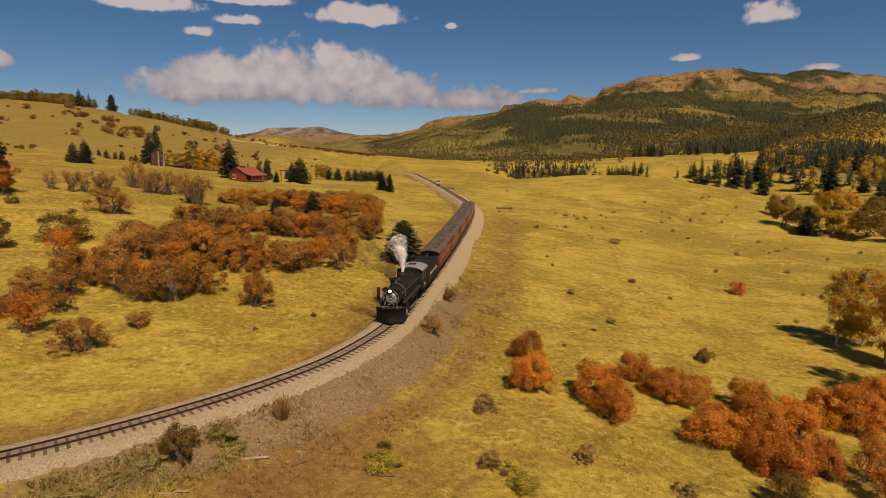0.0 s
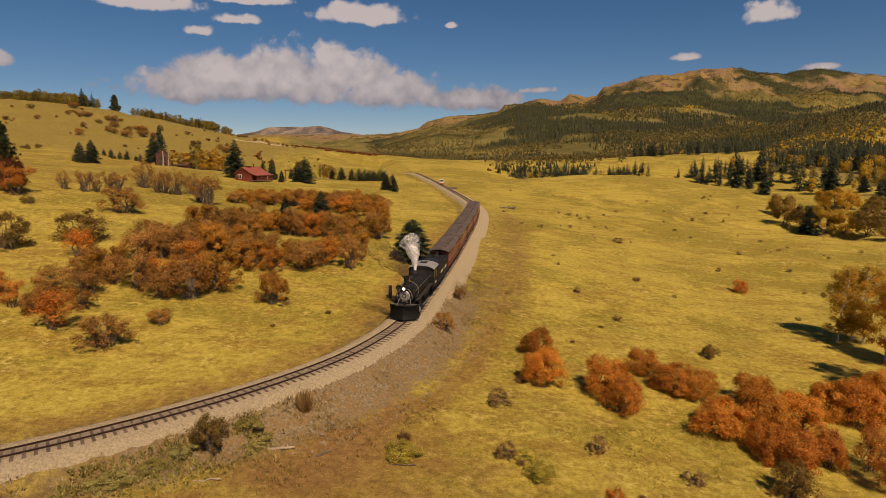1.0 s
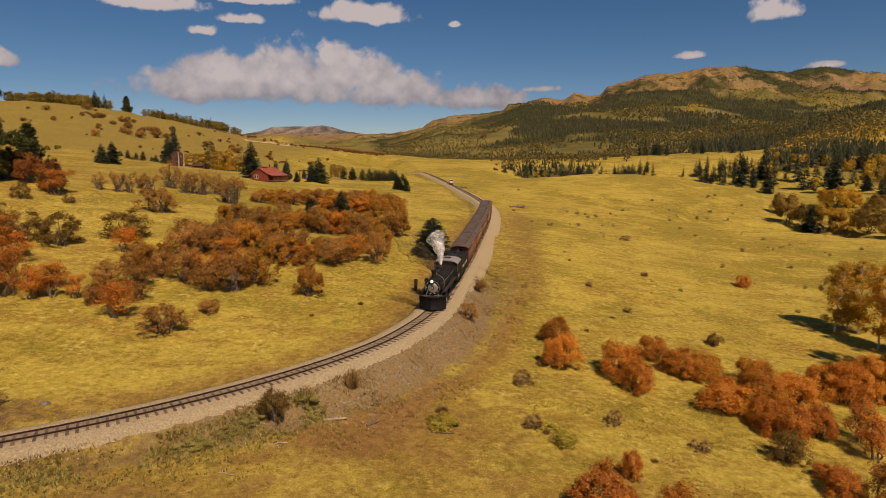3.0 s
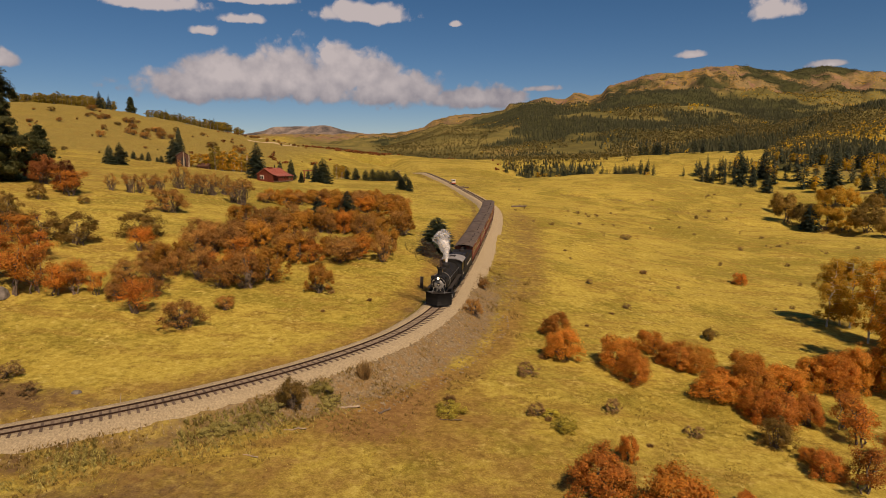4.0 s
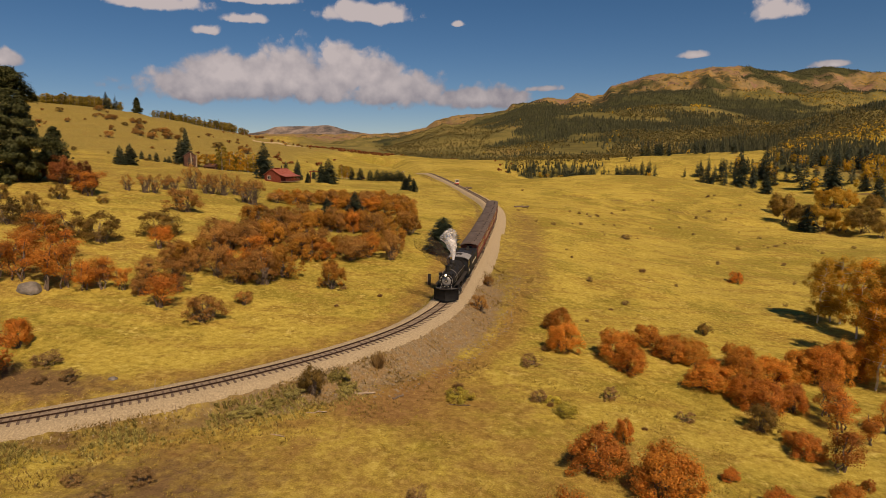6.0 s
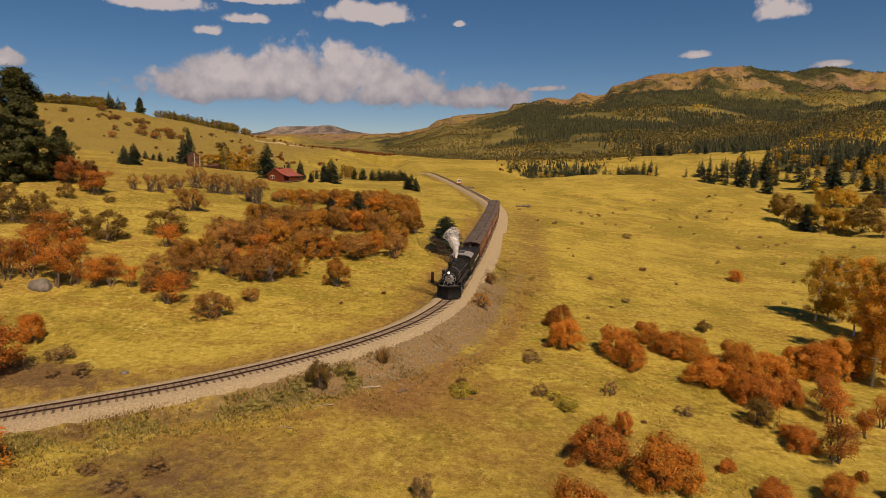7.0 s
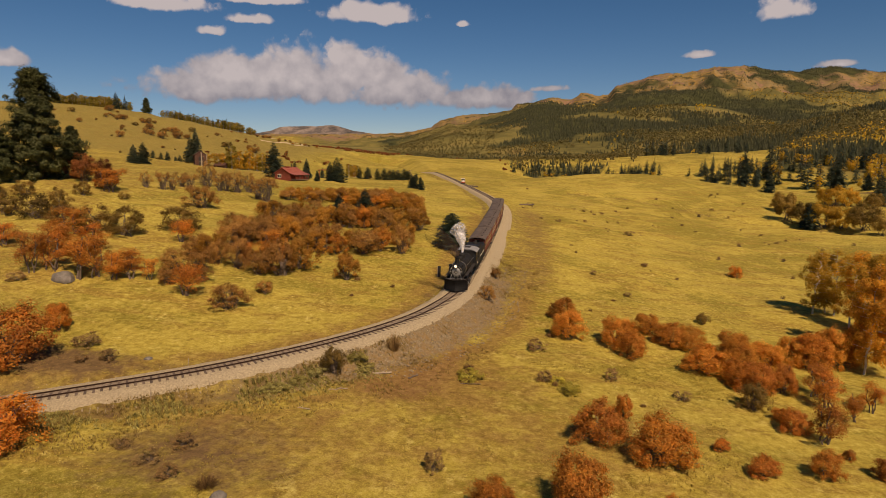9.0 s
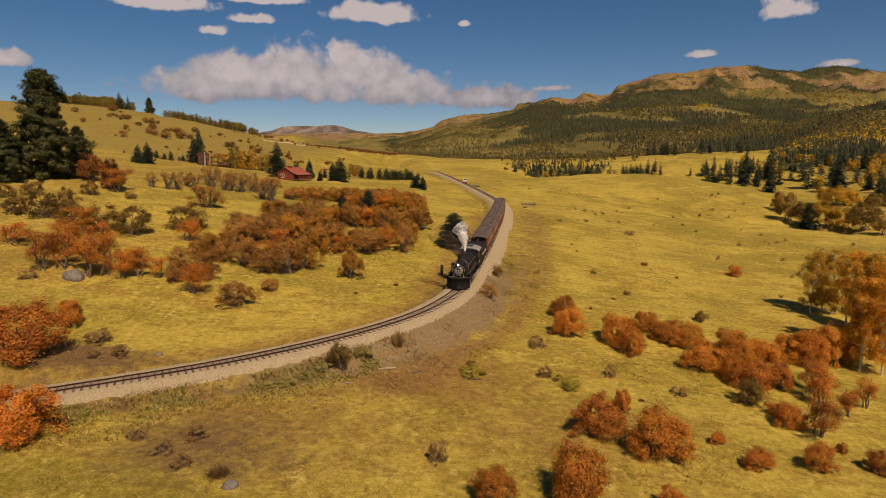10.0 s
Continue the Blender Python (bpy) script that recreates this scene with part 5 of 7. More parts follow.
def leaves(centres, radii, per, long, wide, up=0.3, shell=0.45):
    """Loose leaf blades about a number of clump centres: three corners each."""
    n = len(centres) * per
    c, r = np.repeat(centres, per, 0), np.repeat(radii, per)[:, None]
    way = rng.normal(size=(n, 3))
    way /= np.linalg.norm(way, axis=1, keepdims=True)
    p = c + way * r * rng.random((n, 1)) ** shell
    out = c - np.asarray(centres).mean(0)
    out /= np.linalg.norm(out, axis=1, keepdims=True) + 1e-6
    nrm = way * 0.8 + out * 0.7 + rng.normal(size=(n, 3)) * 0.4 + (0, 0, up)
    nrm /= np.linalg.norm(nrm, axis=1, keepdims=True)
    a = np.cross(nrm, rng.normal(size=(n, 3)))
    a /= np.linalg.norm(a, axis=1, keepdims=True)
    b = np.cross(nrm, a)
    s = rng.uniform(0.6, 1.25, (n, 1))
    foot = p - a * long * 0.8 * s
    v = np.stack([foot - b * wide * 1.1 * s, foot + b * wide * 1.1 * s, p + a * long * s], 1).reshape(-1, 3)
    return v, np.arange(3 * n).reshape(n, 3)


def limbs(paths, sides=5):
    """Tapered round limbs: each a list of (place, radius)."""
    vs, fs, base = [], [], 0
    for path in paths:
        pts = np.array([p for p, _ in path], float)
        rad = np.array([r for _, r in path])
        way = np.gradient(pts, axis=0)
        way /= np.linalg.norm(way, axis=1, keepdims=True) + 1e-9
        ref = np.where(np.abs(way[:, 2:]) > 0.9, [[1.0, 0, 0]], [[0, 0, 1.0]])
        a = np.cross(way, ref)
        a /= np.linalg.norm(a, axis=1, keepdims=True)
        b = np.cross(way, a)
        t = np.linspace(0, 2 * np.pi, sides, endpoint=False)
        ring = pts[:, None] + rad[:, None, None] * (a[:, None] * np.cos(t)[None, :, None] + b[:, None] * np.sin(t)[None, :, None])
        vs.append(ring.reshape(-1, 3))
        for k in range(len(pts) - 1):
            for j in range(sides):
                q = (j + 1) % sides
                fs.append([base + k * sides + j, base + k * sides + q, base + (k + 1) * sides + q, base + (k + 1) * sides + j])
        base += len(pts) * sides
    return np.vstack(vs), fs


def curl(start, end, n, wob):
    t = np.linspace(0, 1, n)[:, None]
    p = np.array(start) * (1 - t) + np.array(end) * t
    return p + rng.normal(size=(n, 3)) * wob * np.sin(t * np.pi) * (1, 1, 0.4)


def build_shrub(name, leafy, low=0.08, clumps=34, per=62, leaf=0.10, stems=9, puff=(0.24, 0.58)):
    """A rounded oak thicket about 4 m wide and 3.5 m high; low: where its leaves begin."""
    ob = new(name)
    ends, rad = [], []
    for k in range(clumps):
        a, h = rng.uniform(0, 2 * np.pi), low + (0.92 - low) * rng.random() ** 0.75
        reach = math.sqrt(max(0.05, 1 - ((h - 0.36) / 0.66) ** 2)) * (0.55 + 0.45 * rng.random() ** 0.5)
        lump = 0.82 + 0.22 * math.sin(3 * a + clumps) + 0.1 * math.sin(5 * a + 1.7 * clumps)
        ends.append((1.75 * reach * lump * math.cos(a), 1.75 * reach * lump * math.sin(a), 3.4 * h * (0.92 + 0.1 * math.sin(2 * a))))
        rad.append(rng.uniform(*puff))
    ends = np.array(ends)
    paths = []
    for k in range(stems):
        e = ends[rng.integers(clumps)] * (0.8, 0.8, 0.95)
        e[2] = max(e[2], 1.0)
        s = (rng.normal() * 0.25, rng.normal() * 0.25, -0.25)
        p = curl(s, e, 6, 0.12)
        paths.append([(q, 0.055 * (1 - 0.75 * t)) for q, t in zip(p, np.linspace(0, 1, 6))])
        for _ in range(3):
            j = rng.integers(2, 5)
            tip = p[j] + rng.normal(size=3) * (0.5, 0.5, 0.35) + (0, 0, 0.3)
            paths.append([(q, 0.025 * (1 - 0.7 * t)) for q, t in zip(curl(p[j], tip, 4, 0.05), np.linspace(0, 1, 4))])
    v, f = limbs(paths, 3)
    mesh_thing("branchwork", v, f, BARK, ob)
    v, f = leaves(ends, np.array(rad), per, leaf, leaf * 0.62)
    blades = v.reshape(-1, 3, 3)
    v = blades[blades[:, :, 2].min(1) > 0.03].reshape(-1, 3)
    mesh_thing("crown", v, np.arange(len(v)).reshape(-1, 3), leafy, ob)
    return ob


def build_oak_tree(name, leafy, per=120, leaf=0.08):
    """A small oak with bare leaning trunks, about 4 m wide and 5 m high."""
    ob = new(name)
    paths, ends = [], []
    for k in range(4):
        a = rng.uniform(0, 2 * np.pi)
        base = (0.35 * math.cos(a), 0.35 * math.sin(a), -0.3)
        top = (0.9 * math.cos(a), 0.9 * math.sin(a), rng.uniform(3.0, 4.0))
        p = curl(base, top, 7, 0.18)
        paths.append([(q, 0.10 * (1 - 0.75 * t)) for q, t in zip(p, np.linspace(0, 1, 7))])
        for _ in range(7):
            j = rng.integers(2, 6)
            b = rng.uniform(0, 2 * np.pi)
            e = p[j] + (1.15 * math.cos(b) * rng.random(), 1.15 * math.sin(b) * rng.random(), rng.uniform(0.2, 1.0))
            paths.append([(q, 0.035 * (1 - 0.7 * t)) for q, t in zip(curl(p[j], e, 4, 0.08), np.linspace(0, 1, 4))])
            ends.append(e)
    v, f = limbs(paths, 5)
    mesh_thing("trunk", v, f, BARK, ob)
    v, f = leaves(np.array(ends), rng.uniform(0.4, 0.75, len(ends)), per, leaf, leaf * 0.62)
    mesh_thing("crown", v, f, leafy, ob)
    return ob


def build_tuft(name, leafy, n=150, blade=0.5):
    """A low brush of upright twigs, about 1 m wide and 0.7 m high."""
    ob = new(name)
    a, r = rng.uniform(0, 2 * np.pi, n), rng.random(n) ** 0.6 * 0.3
    foot = np.stack([r * np.cos(a), r * np.sin(a), np.full(n, -0.04)], 1)
    lean = np.stack([np.cos(a) * r * 0.9, np.sin(a) * r * 0.9, 0.40 + 0.22 * rng.random(n) - r * 0.8], 1) + rng.normal(size=(n, 3)) * 0.11
    tip = foot + lean * blade / 0.5
    side = np.stack([-np.sin(a + 1), np.cos(a + 1), 0 * a], 1) * rng.uniform(0.005, 0.016, (n, 1))
    v = np.stack([foot - side, foot + side, tip + side * 0.6, tip - side * 0.6], 1).reshape(-1, 3)
    mesh_thing("brush", v, np.arange(4 * n).reshape(n, 4), leafy, ob)
    return ob


def build_conifer(name, needles, levels=34, around=10, sprays=5, girth=0.24, ragged=0.25, first=0.05, taper=0.8, spray=1.0):
    """A spruce 10 m high: whorls of drooping boughs, each of several flat sprays."""
    ob = new(name)
    v, f = limbs([[((0, 0, -0.3), 0.19), ((0, 0, 4), 0.12), ((0.03, 0, 9.7), 0.015)]], 7)
    mesh_thing("trunk", v, f, BARK, ob)
    vs = []
    for k in range(levels):
        t = k / (levels - 1)
        z = 10 * (first + (0.985 - first) * t ** 0.92)
        full = 10 * girth * (1 - t) ** taper * min(1.0, 0.72 + 2.2 * t) + 0.12
        for j in range(around if t < 0.8 else around - 4):
            a = rng.uniform(0, 2 * np.pi)
            reach = full * rng.uniform(1 - ragged * 1.6, 1 + ragged * 0.6)
            droop = rng.uniform(0.15, 0.45) - 0.5 * t
            out = np.array((math.cos(a), math.sin(a), 0))
            for s in range(sprays):
                u = (s + rng.random()) / sprays
                q = out * reach * (0.12 + 0.85 * u) + (0, 0, z - droop * reach * u * u)
                b = a + rng.uniform(-0.9, 0.9)
                go = np.array((math.cos(b), math.sin(b), -0.25 - 0.3 * rng.random()))
                size = (reach * rng.uniform(0.26, 0.44) + 0.08) * spray
                side = np.array((-math.sin(b), math.cos(b), rng.uniform(-0.5, 0.5))) * size * 0.38
                vs += [q - go * size * 0.3, q + side, q + go * size, q - side]
    mesh_thing("crown", np.array(vs), np.arange(len(vs)).reshape(-1, 4), needles, ob)
    return ob


def build_pine(name, needles, boughs=130, per=58):
    """A broad old pine 10 m high: uneven boughs that carry needle clumps towards their ends, with gaps between."""
    ob = new(name)
    trunk = curl((0, 0, -0.3), (0.15, 0.1, 9.6), 9, 0.08)
    paths, ends, rad = [[(q, 0.24 * (1 - 0.9 * t)) for q, t in zip(trunk, np.linspace(0, 1, 9))]], [], []
    for k in range(boughs):
        t = (k + rng.random()) / boughs
        z = 0.2 + 9.5 * t
        a = k * 2.4 + rng.uniform(-0.5, 0.5)
        full = (2.9 * (1 - t) ** 0.62 * min(1.0, 0.62 + 2.0 * t) + 0.25) * (0.88 + 0.20 * math.sin(2 * a + z * 1.1)) * rng.uniform(0.72, 1.12)
        rise = rng.uniform(-0.18, 0.12) + 0.35 * t
        tip = np.array((full * math.cos(a), full * math.sin(a), z + rise * full))
        arm = curl((0.05, 0.04, z), tip, 5, 0.08)
        paths.append([(q, 0.06 * (1 - 0.8 * u)) for q, u in zip(arm, np.linspace(0, 1, 5))])
        for j in range(int(3 + full * 3.2)):
            u = 0.25 + 0.75 * rng.random() ** 0.7
            spot = np.array((0.05, 0.04, z)) * (1 - u) + tip * u + rng.normal(size=3) * (0.20, 0.20, 0.10) * (0.5 + full * 0.35) + (0, 0, 0.08)
            ends.append(spot), rad.append(rng.uniform(0.20, 0.42))
    v, f = limbs(paths, 6)
    mesh_thing("trunk", v, f, BARK, ob)
    v, f = leaves(np.array(ends), np.array(rad), per, 0.17, 0.040, 0.6)
    mesh_thing("crown", v, f, needles, ob)
    return ob


def build_aspen(name, leafy, clumps=46, per=46, leaf=0.11, trunks=1):
    """An aspen 10 m high: pale straight trunk, loose trembling crown."""
    ob = new(name)
    paths, ends, rad = [], [], []
    for n in range(trunks):
        x0, y0 = rng.normal(size=2) * 0.5 * (trunks > 1)
        top = (x0 + rng.normal() * 0.4, y0 + rng.normal() * 0.4, 9.4)
        p = curl((x0, y0, -0.3), top, 10, 0.15)
        paths.append([(q, 0.12 * (1 - 0.85 * t)) for q, t in zip(p, np.linspace(0, 1, 10))])
        for k in range(clumps // trunks):
            t = rng.uniform(0.15, 0.99)
            at = p[0] * (1 - t) + p[-1] * t
            a = rng.uniform(0, 2 * np.pi)
            reach = 2.3 * math.sqrt(max(0.06, 1 - ((t - 0.54) / 0.47) ** 2)) * rng.uniform(0.3, 1.0)
            e = at + (reach * math.cos(a), reach * math.sin(a), 0.25 * reach)
            if k % 2 == 0:
                paths.append([(q, 0.03 * (1 - 0.7 * u)) for q, u in zip(curl(at, e, 4, 0.06), np.linspace(0, 1, 4))])
            ends.append(e), rad.append(rng.uniform(0.4, 0.75))
    v, f = limbs(paths, 5 if leaf < 0.15 else 3)
    mesh_thing("trunk", v, f, ASPENBARK, ob)
    v, f = leaves(np.array(ends), np.array(rad), per, leaf, leaf * 0.75)
    mesh_thing("crown", v, f, leafy, ob)
    return ob


MADE = {}


def plant(key, builder, size, x, y, width, height, label, category, group, sink=0.05):
    """Stands a plant of that kind at a place; the first is built, the others are copies. size: the built width and height."""
    z = float(ground_z(np.array([x]), np.array([y]))[0]) - sink
    s = (width / size[0], width / size[0], height / size[1])
    if key not in MADE:
        MADE[key] = builder()
        have = (1, 1, 1)
    else:
        have = MADE[key].scale
    m = pose(x, y, z, 0, 0, random.uniform(0, 360)) @ Matrix.Diagonal((s[0] / have[0], s[1] / have[1], s[2] / have[2], 1))
    if MADE[key].get("placed"):
        ob = copy_thing(MADE[key], m)
    else:
        ob = MADE[key]
        ob.matrix_world = m
        ob["placed"] = 1
    return tagged(ob, label, category, group)


def variants(name, builder, count, *args, **kw):
    """n differing plants of one kind, as (key, builder) pairs."""
    return [((name, str(args), str(sorted(kw.items())), k), lambda: builder(name, *args, **kw)) for k in range(count)]


def grow(places, kinds, size, label, category, group, split=9.0):
    """Plants at all the places, the kinds by turns; a stand too wide for one plant becomes four."""
    for k, (x, y, w, h) in enumerate(places):
        spots = [(x, y, w, h)]
        if w > split:
            spots = [(x + w * 0.34 * math.cos(a), y + w * 0.34 * math.sin(a), w * random.uniform(0.50, 0.64), h * random.uniform(0.62, 0.95)) for a in (0.3 + k, 1.9 + k, 3.4 + k, 5.0 + k)]
        for n, spot in enumerate(spots):
            key, make = kinds[(k + n) % len(kinds)]
            plant(key, make, size, *spot, label, category, group)


BUSH, TREE = (4.0, 3.7), (4.0, 5.0)
near_orange = variants("oak_shrub", build_shrub, 3, OAK_ORANGE, clumps=84, per=118, leaf=0.068, puff=(0.30, 0.58))
near_rust = variants("oak_shrub", build_shrub, 3, OAK_RUST, clumps=80, per=112, leaf=0.068, puff=(0.28, 0.56))
far_orange = variants("oak_shrub", build_shrub, 3, OAK_ORANGE, low=0.14, clumps=52, per=96, leaf=0.085, stems=14)
far_brown = variants("oak_shrub", build_shrub, 3, OAK_BROWN, low=0.20, clumps=44, per=84, leaf=0.078, stems=22)
far_olive = variants("oak_shrub", build_shrub, 3, OAK_OLIVE, low=0.1, clumps=46, per=92, leaf=0.080, stems=14)
oak_trees = variants("oak_tree", build_oak_tree, 3, OAK_RUST)
for k in range(3):
    far_orange[k] = (("far_orange", k), far_orange[k][1])
far_gold = variants("oak_shrub", build_shrub, 2, OAK_GOLD, low=0.15, clumps=52, per=92, leaf=0.085, stems=14)
grow(BIG_ORANGE, near_orange, BUSH, "rounded scrub oak with bright orange autumn leaves", "shrub", "orange scrub oaks", 99)
grow(BIG_RUST, near_rust, BUSH, "dense scrub oak with rust-red autumn leaves", "shrub", "rust-red scrub oaks", 99)
grow(TREE_RIGHT, oak_trees, TREE, "small red oak standing clear of the thicket", "tree", "small red oaks", 99)
grow(TREE_LEFT, oak_trees, TREE, "small oak tree with leaning trunks and red leaves", "tree", "small red oaks", 99)
grow(MAROON_LEFT, variants("oak_shrub", build_shrub, 2, OAK_MAROON, low=0.14, clumps=60, per=96, leaf=0.078, stems=14), BUSH, "dense maroon-brown scrub oak beneath a pine", "shrub", "maroon scrub oaks", 99)
grow([(x, y, w * 1.12, h * 0.80) for x, y, w, h in BROWN_LEFT], [far_brown[0], far_brown[1], far_brown[2], far_gold[0]], BUSH, "half-bare brown scrub oak with grey stems", "shrub", "brown scrub oaks", 8.6)
grow([(x, y, w * 1.05, h * 0.92) for x, y, w, h in ORANGE_LEFT], [far_gold[0], far_brown[1], far_gold[1], far_orange[1], far_brown[2], far_gold[0], far_gold[1], far_brown[0]], BUSH, "orange scrub oak in a hillside thicket", "shrub", "orange hillside thicket", 8)
grow(RUST_STAND, oak_trees, TREE, "small rust-red oak with pale forked stems", "tree", "small red oaks", 99)
grow([(x, y, w * 1.1, h * 0.82) for x, y, w, h in BROWN_STAND], far_brown, BUSH, "half-bare brown scrub oak with grey stems", "shrub", "brown scrub oaks", 99)
bare_bush = variants("oak_shrub", build_shrub, 3, OAK_BROWN, low=0.35, clumps=26, per=60, leaf=0.07, stems=30)
grow([(x, y, w * 1.5, h * 1.15) for x, y, w, h in BARE_ROW], bare_bush, BUSH, "nearly bare tan bush with thin upright stems", "shrub", "row of bare bushes", 99)
grow(OLIVE_LEFT, far_olive, BUSH, "olive-brown hillside bush with bare twigs", "shrub", "olive hillside bushes", 99)
grow(BANK_BUSH, far_brown, BUSH, "small orange-brown bush on the embankment", "shrub", "embankment bushes", 99)
grow(RED_SMALL, near_rust, BUSH, "lone red bush in the open meadow", "shrub", "rust-red scrub oaks", 99)
sage = variants("sagebrush", build_tuft, 3, SAGE, n=620)
sage_big = variants("sagebrush", build_shrub, 3, SAGE, low=0.02, clumps=40, per=70, leaf=0.085, stems=10)
grow([p for p in SAGE_PLACES if p[2] >= 1.5], sage_big, (4.0, 3.7), "rounded grey-brown sagebrush in dry grass", "shrub", "sagebrush", 99)
grow([p for p in SAGE_PLACES if p[2] < 1.5], sage, (1.0, 0.65), "low grey-brown sagebrush in dry grass", "shrub", "sagebrush", 99)
rabbit = variants("rabbitbrush", build_shrub, 2, RABBIT, low=0.0, clumps=46, per=60, leaf=0.10, stems=8, puff=(0.35, 0.6))
weedy = variants("weed_clump", build_shrub, 2, HERB, low=0.0, clumps=50, per=60, leaf=0.09, stems=6, puff=(0.3, 0.6))
olive_near = variants("oak_shrub", build_shrub, 2, OAK_OLIVE, low=0.0, clumps=64, per=92, leaf=0.075, stems=22, puff=(0.3, 0.55))
grow(OLIVE_NEAR, olive_near, BUSH, "dark olive bush with thin grey twigs", "shrub", "olive bushes", 99)
grow([(x, y, w * 1.2, h * 0.8) for x, y, w, h in RABBIT_PLACES if x < -12], weedy, (4.0, 3.7), "low pale green weeds beside the ballast", "weeds", "trackside weeds", 99)
grow([(x, y, w * 1.25, h * 1.1) for x, y, w, h in RABBIT_PLACES if x >= -12], rabbit, (4.0, 3.7), "low yellow-green rabbitbrush in dry grass", "shrub", "rabbitbrush", 99)
aspen_near = variants("aspen", build_aspen, 3, ASPEN_RUST, clumps=76, per=135, leaf=0.085)
aspen_pale = variants("aspen", build_aspen, 2, ASPEN_GREEN, clumps=70, per=125, leaf=0.085)
aspen_mid = variants("aspen", build_aspen, 3, ASPEN_GREEN, trunks=2, clumps=44, per=60, leaf=0.20)
grove = variants("aspen", build_aspen, 3, GROVE, trunks=2, clumps=36, per=36, leaf=0.28)
cottonwood = variants("cottonwood", build_shrub, 2, GROVE_DULL, low=0.16, clumps=56, per=110, leaf=0.085)
cottonwood += variants("cottonwood", build_shrub, 2, ASPEN_GREEN, low=0.14, clumps=56, per=110, leaf=0.085)
aspen_far = variants("aspen", build_aspen, 3, ASPEN_GOLD, clumps=32, per=32, leaf=0.30)
grow(ASPEN_NEAR, [aspen_pale[0], aspen_pale[1], aspen_pale[0], aspen_near[0], aspen_near[1], aspen_pale[1], aspen_near[2], aspen_near[0], aspen_near[1], aspen_near[2]], (4.6, 10), "tall aspen with white trunk and orange leaves", "tree", "aspens at the meadow's edge", 99)
grow(ASPEN_CABIN, [grove[0], aspen_mid[0], grove[1], aspen_mid[1], grove[2], aspen_mid[2]], (4.6, 10), "green-gold aspen near the red cabin", "tree", "aspens by the cabin", 5.5)
grow(MID_RIGHT, cottonwood, (4.0, 3.7), "broad cottonwood with fading green-gold leaves", "tree", "cottonwoods at the meadow's end", 99)
spruce = variants("spruce", build_conifer, 3, SPRUCE, levels=44, around=14, sprays=6, spray=0.75)
spruce_far = variants("spruce", build_conifer, 3, SPRUCE, levels=24, around=9, sprays=4, girth=0.2)
for k in range(3):
    spruce_far[k] = (("spruce_far", k), spruce_far[k][1])
spruce_round = variants("spruce", build_conifer, 2, SPRUCE, levels=36, around=14, sprays=7, girth=0.25, taper=0.6, spray=0.6)
pines = variants("pine", build_pine, 2, PINE)
bushy = variants("spruce", build_conifer, 1, SPRUCE, levels=58, around=22, sprays=12, ragged=0.22, girth=0.25, first=0.03, taper=0.58, spray=0.42)
grow([p for p in SPRUCE_NEAR if p[2] > 0.85 * p[3]], bushy, (4.6, 10), "broad dense dark spruce beside the track", "tree", "spruces", 99)
grow([p for p in SPRUCE_NEAR if p[2] <= 0.85 * p[3]], spruce, (4.6, 10), "dark blue-green spruce standing in dry grass", "tree", "spruces", 99)
grow([(x, y, w * 1.35, h * 1.05) for x, y, w, h in SPRUCE_ROW], spruce_round, (5.0, 10), "small dark spruce in a loose row", "tree", "row of small spruces", 99)
grow(SPRUCE_RIGHT, spruce, (4.6, 10), "dark spruce among autumn trees", "tree", "spruces at the meadow's end", 99)
grow(PINE_PLACES, pines, (5.6, 10), "tall shaggy pine on the hillside", "tree", "hillside pines", 99)


def scatter(n, xs, ys, kinds, size, tall, broad, label, category, group, seed, herd=0.0):
    """Trees strewn over a stretch of the plan; herd: how often the next one stands close to the one before."""
    r = random.Random(seed)
    spots = []
    while len(spots) < n:
        x, y = r.uniform(*xs), r.uniform(*ys)
        if spots and r.random() < herd:
            x, y = spots[-1][0] + r.gauss(0, 3.2), spots[-1][1] + r.gauss(0, 3.2)
        if abs(float(to_track(np.array([x]), np.array([y]))[0][0])) < 6:
            continue
        h = tall[0] + (tall[1] - tall[0]) * r.random() ** (2.0 if herd else 1.0)
        spots.append((x, y, h * r.uniform(*broad), h))
    grow(spots, kinds, size, label, category, group, 99)


scatter(80, (84, 152), (424, 447), spruce_far, (4.0, 10), (6, 10.5), (0.38, 0.5), "dark spruce in the hollow behind the meadow", "tree", "spruces in the hollow", 21)
scatter(26, (44, 86), (438, 460), spruce_far, (4.0, 10), (4.5, 9), (0.36, 0.5), "dark spruce in the hollow behind the meadow", "tree", "spruces in the hollow", 1)
scatter(48, (168, 218), (388, 430), spruce_far, (4.0, 10), (6, 13), (0.34, 0.46), "dark spruce in the hollow behind the meadow", "tree", "spruces in the hollow", 7)
scatter(62, (204, 330), (345, 440), spruce_far, (4.0, 10), (9, 20), (0.34, 0.46), "dark spruce on the valley side", "tree", "spruces on the valley side", 2)
scatter(110, (205, 345), (330, 430), aspen_far, (4.6, 10), (5, 9.5), (0.5, 0.7), "golden aspen on the valley side", "tree", "golden aspens on the valley side", 3)
grow([(141.0, 420.0, 4.2, 9.0), (69.0, 440.0, 5.0, 4.4), (74.0, 441.0, 4.0, 3.6), (83.0, 438.0, 5.5, 3.6), (62.0, 443.0, 4.0, 3.2)], aspen_far, (4.6, 10), "golden aspen at the meadow's far edge", "tree", "golden aspens past the meadow", 99)
scatter(16, (175, 262), (525, 560), spruce_far, (4.0, 10), (10, 16), (0.36, 0.46), "dark spruce beyond the far pasture", "tree", "spruces beyond the pasture", 4)
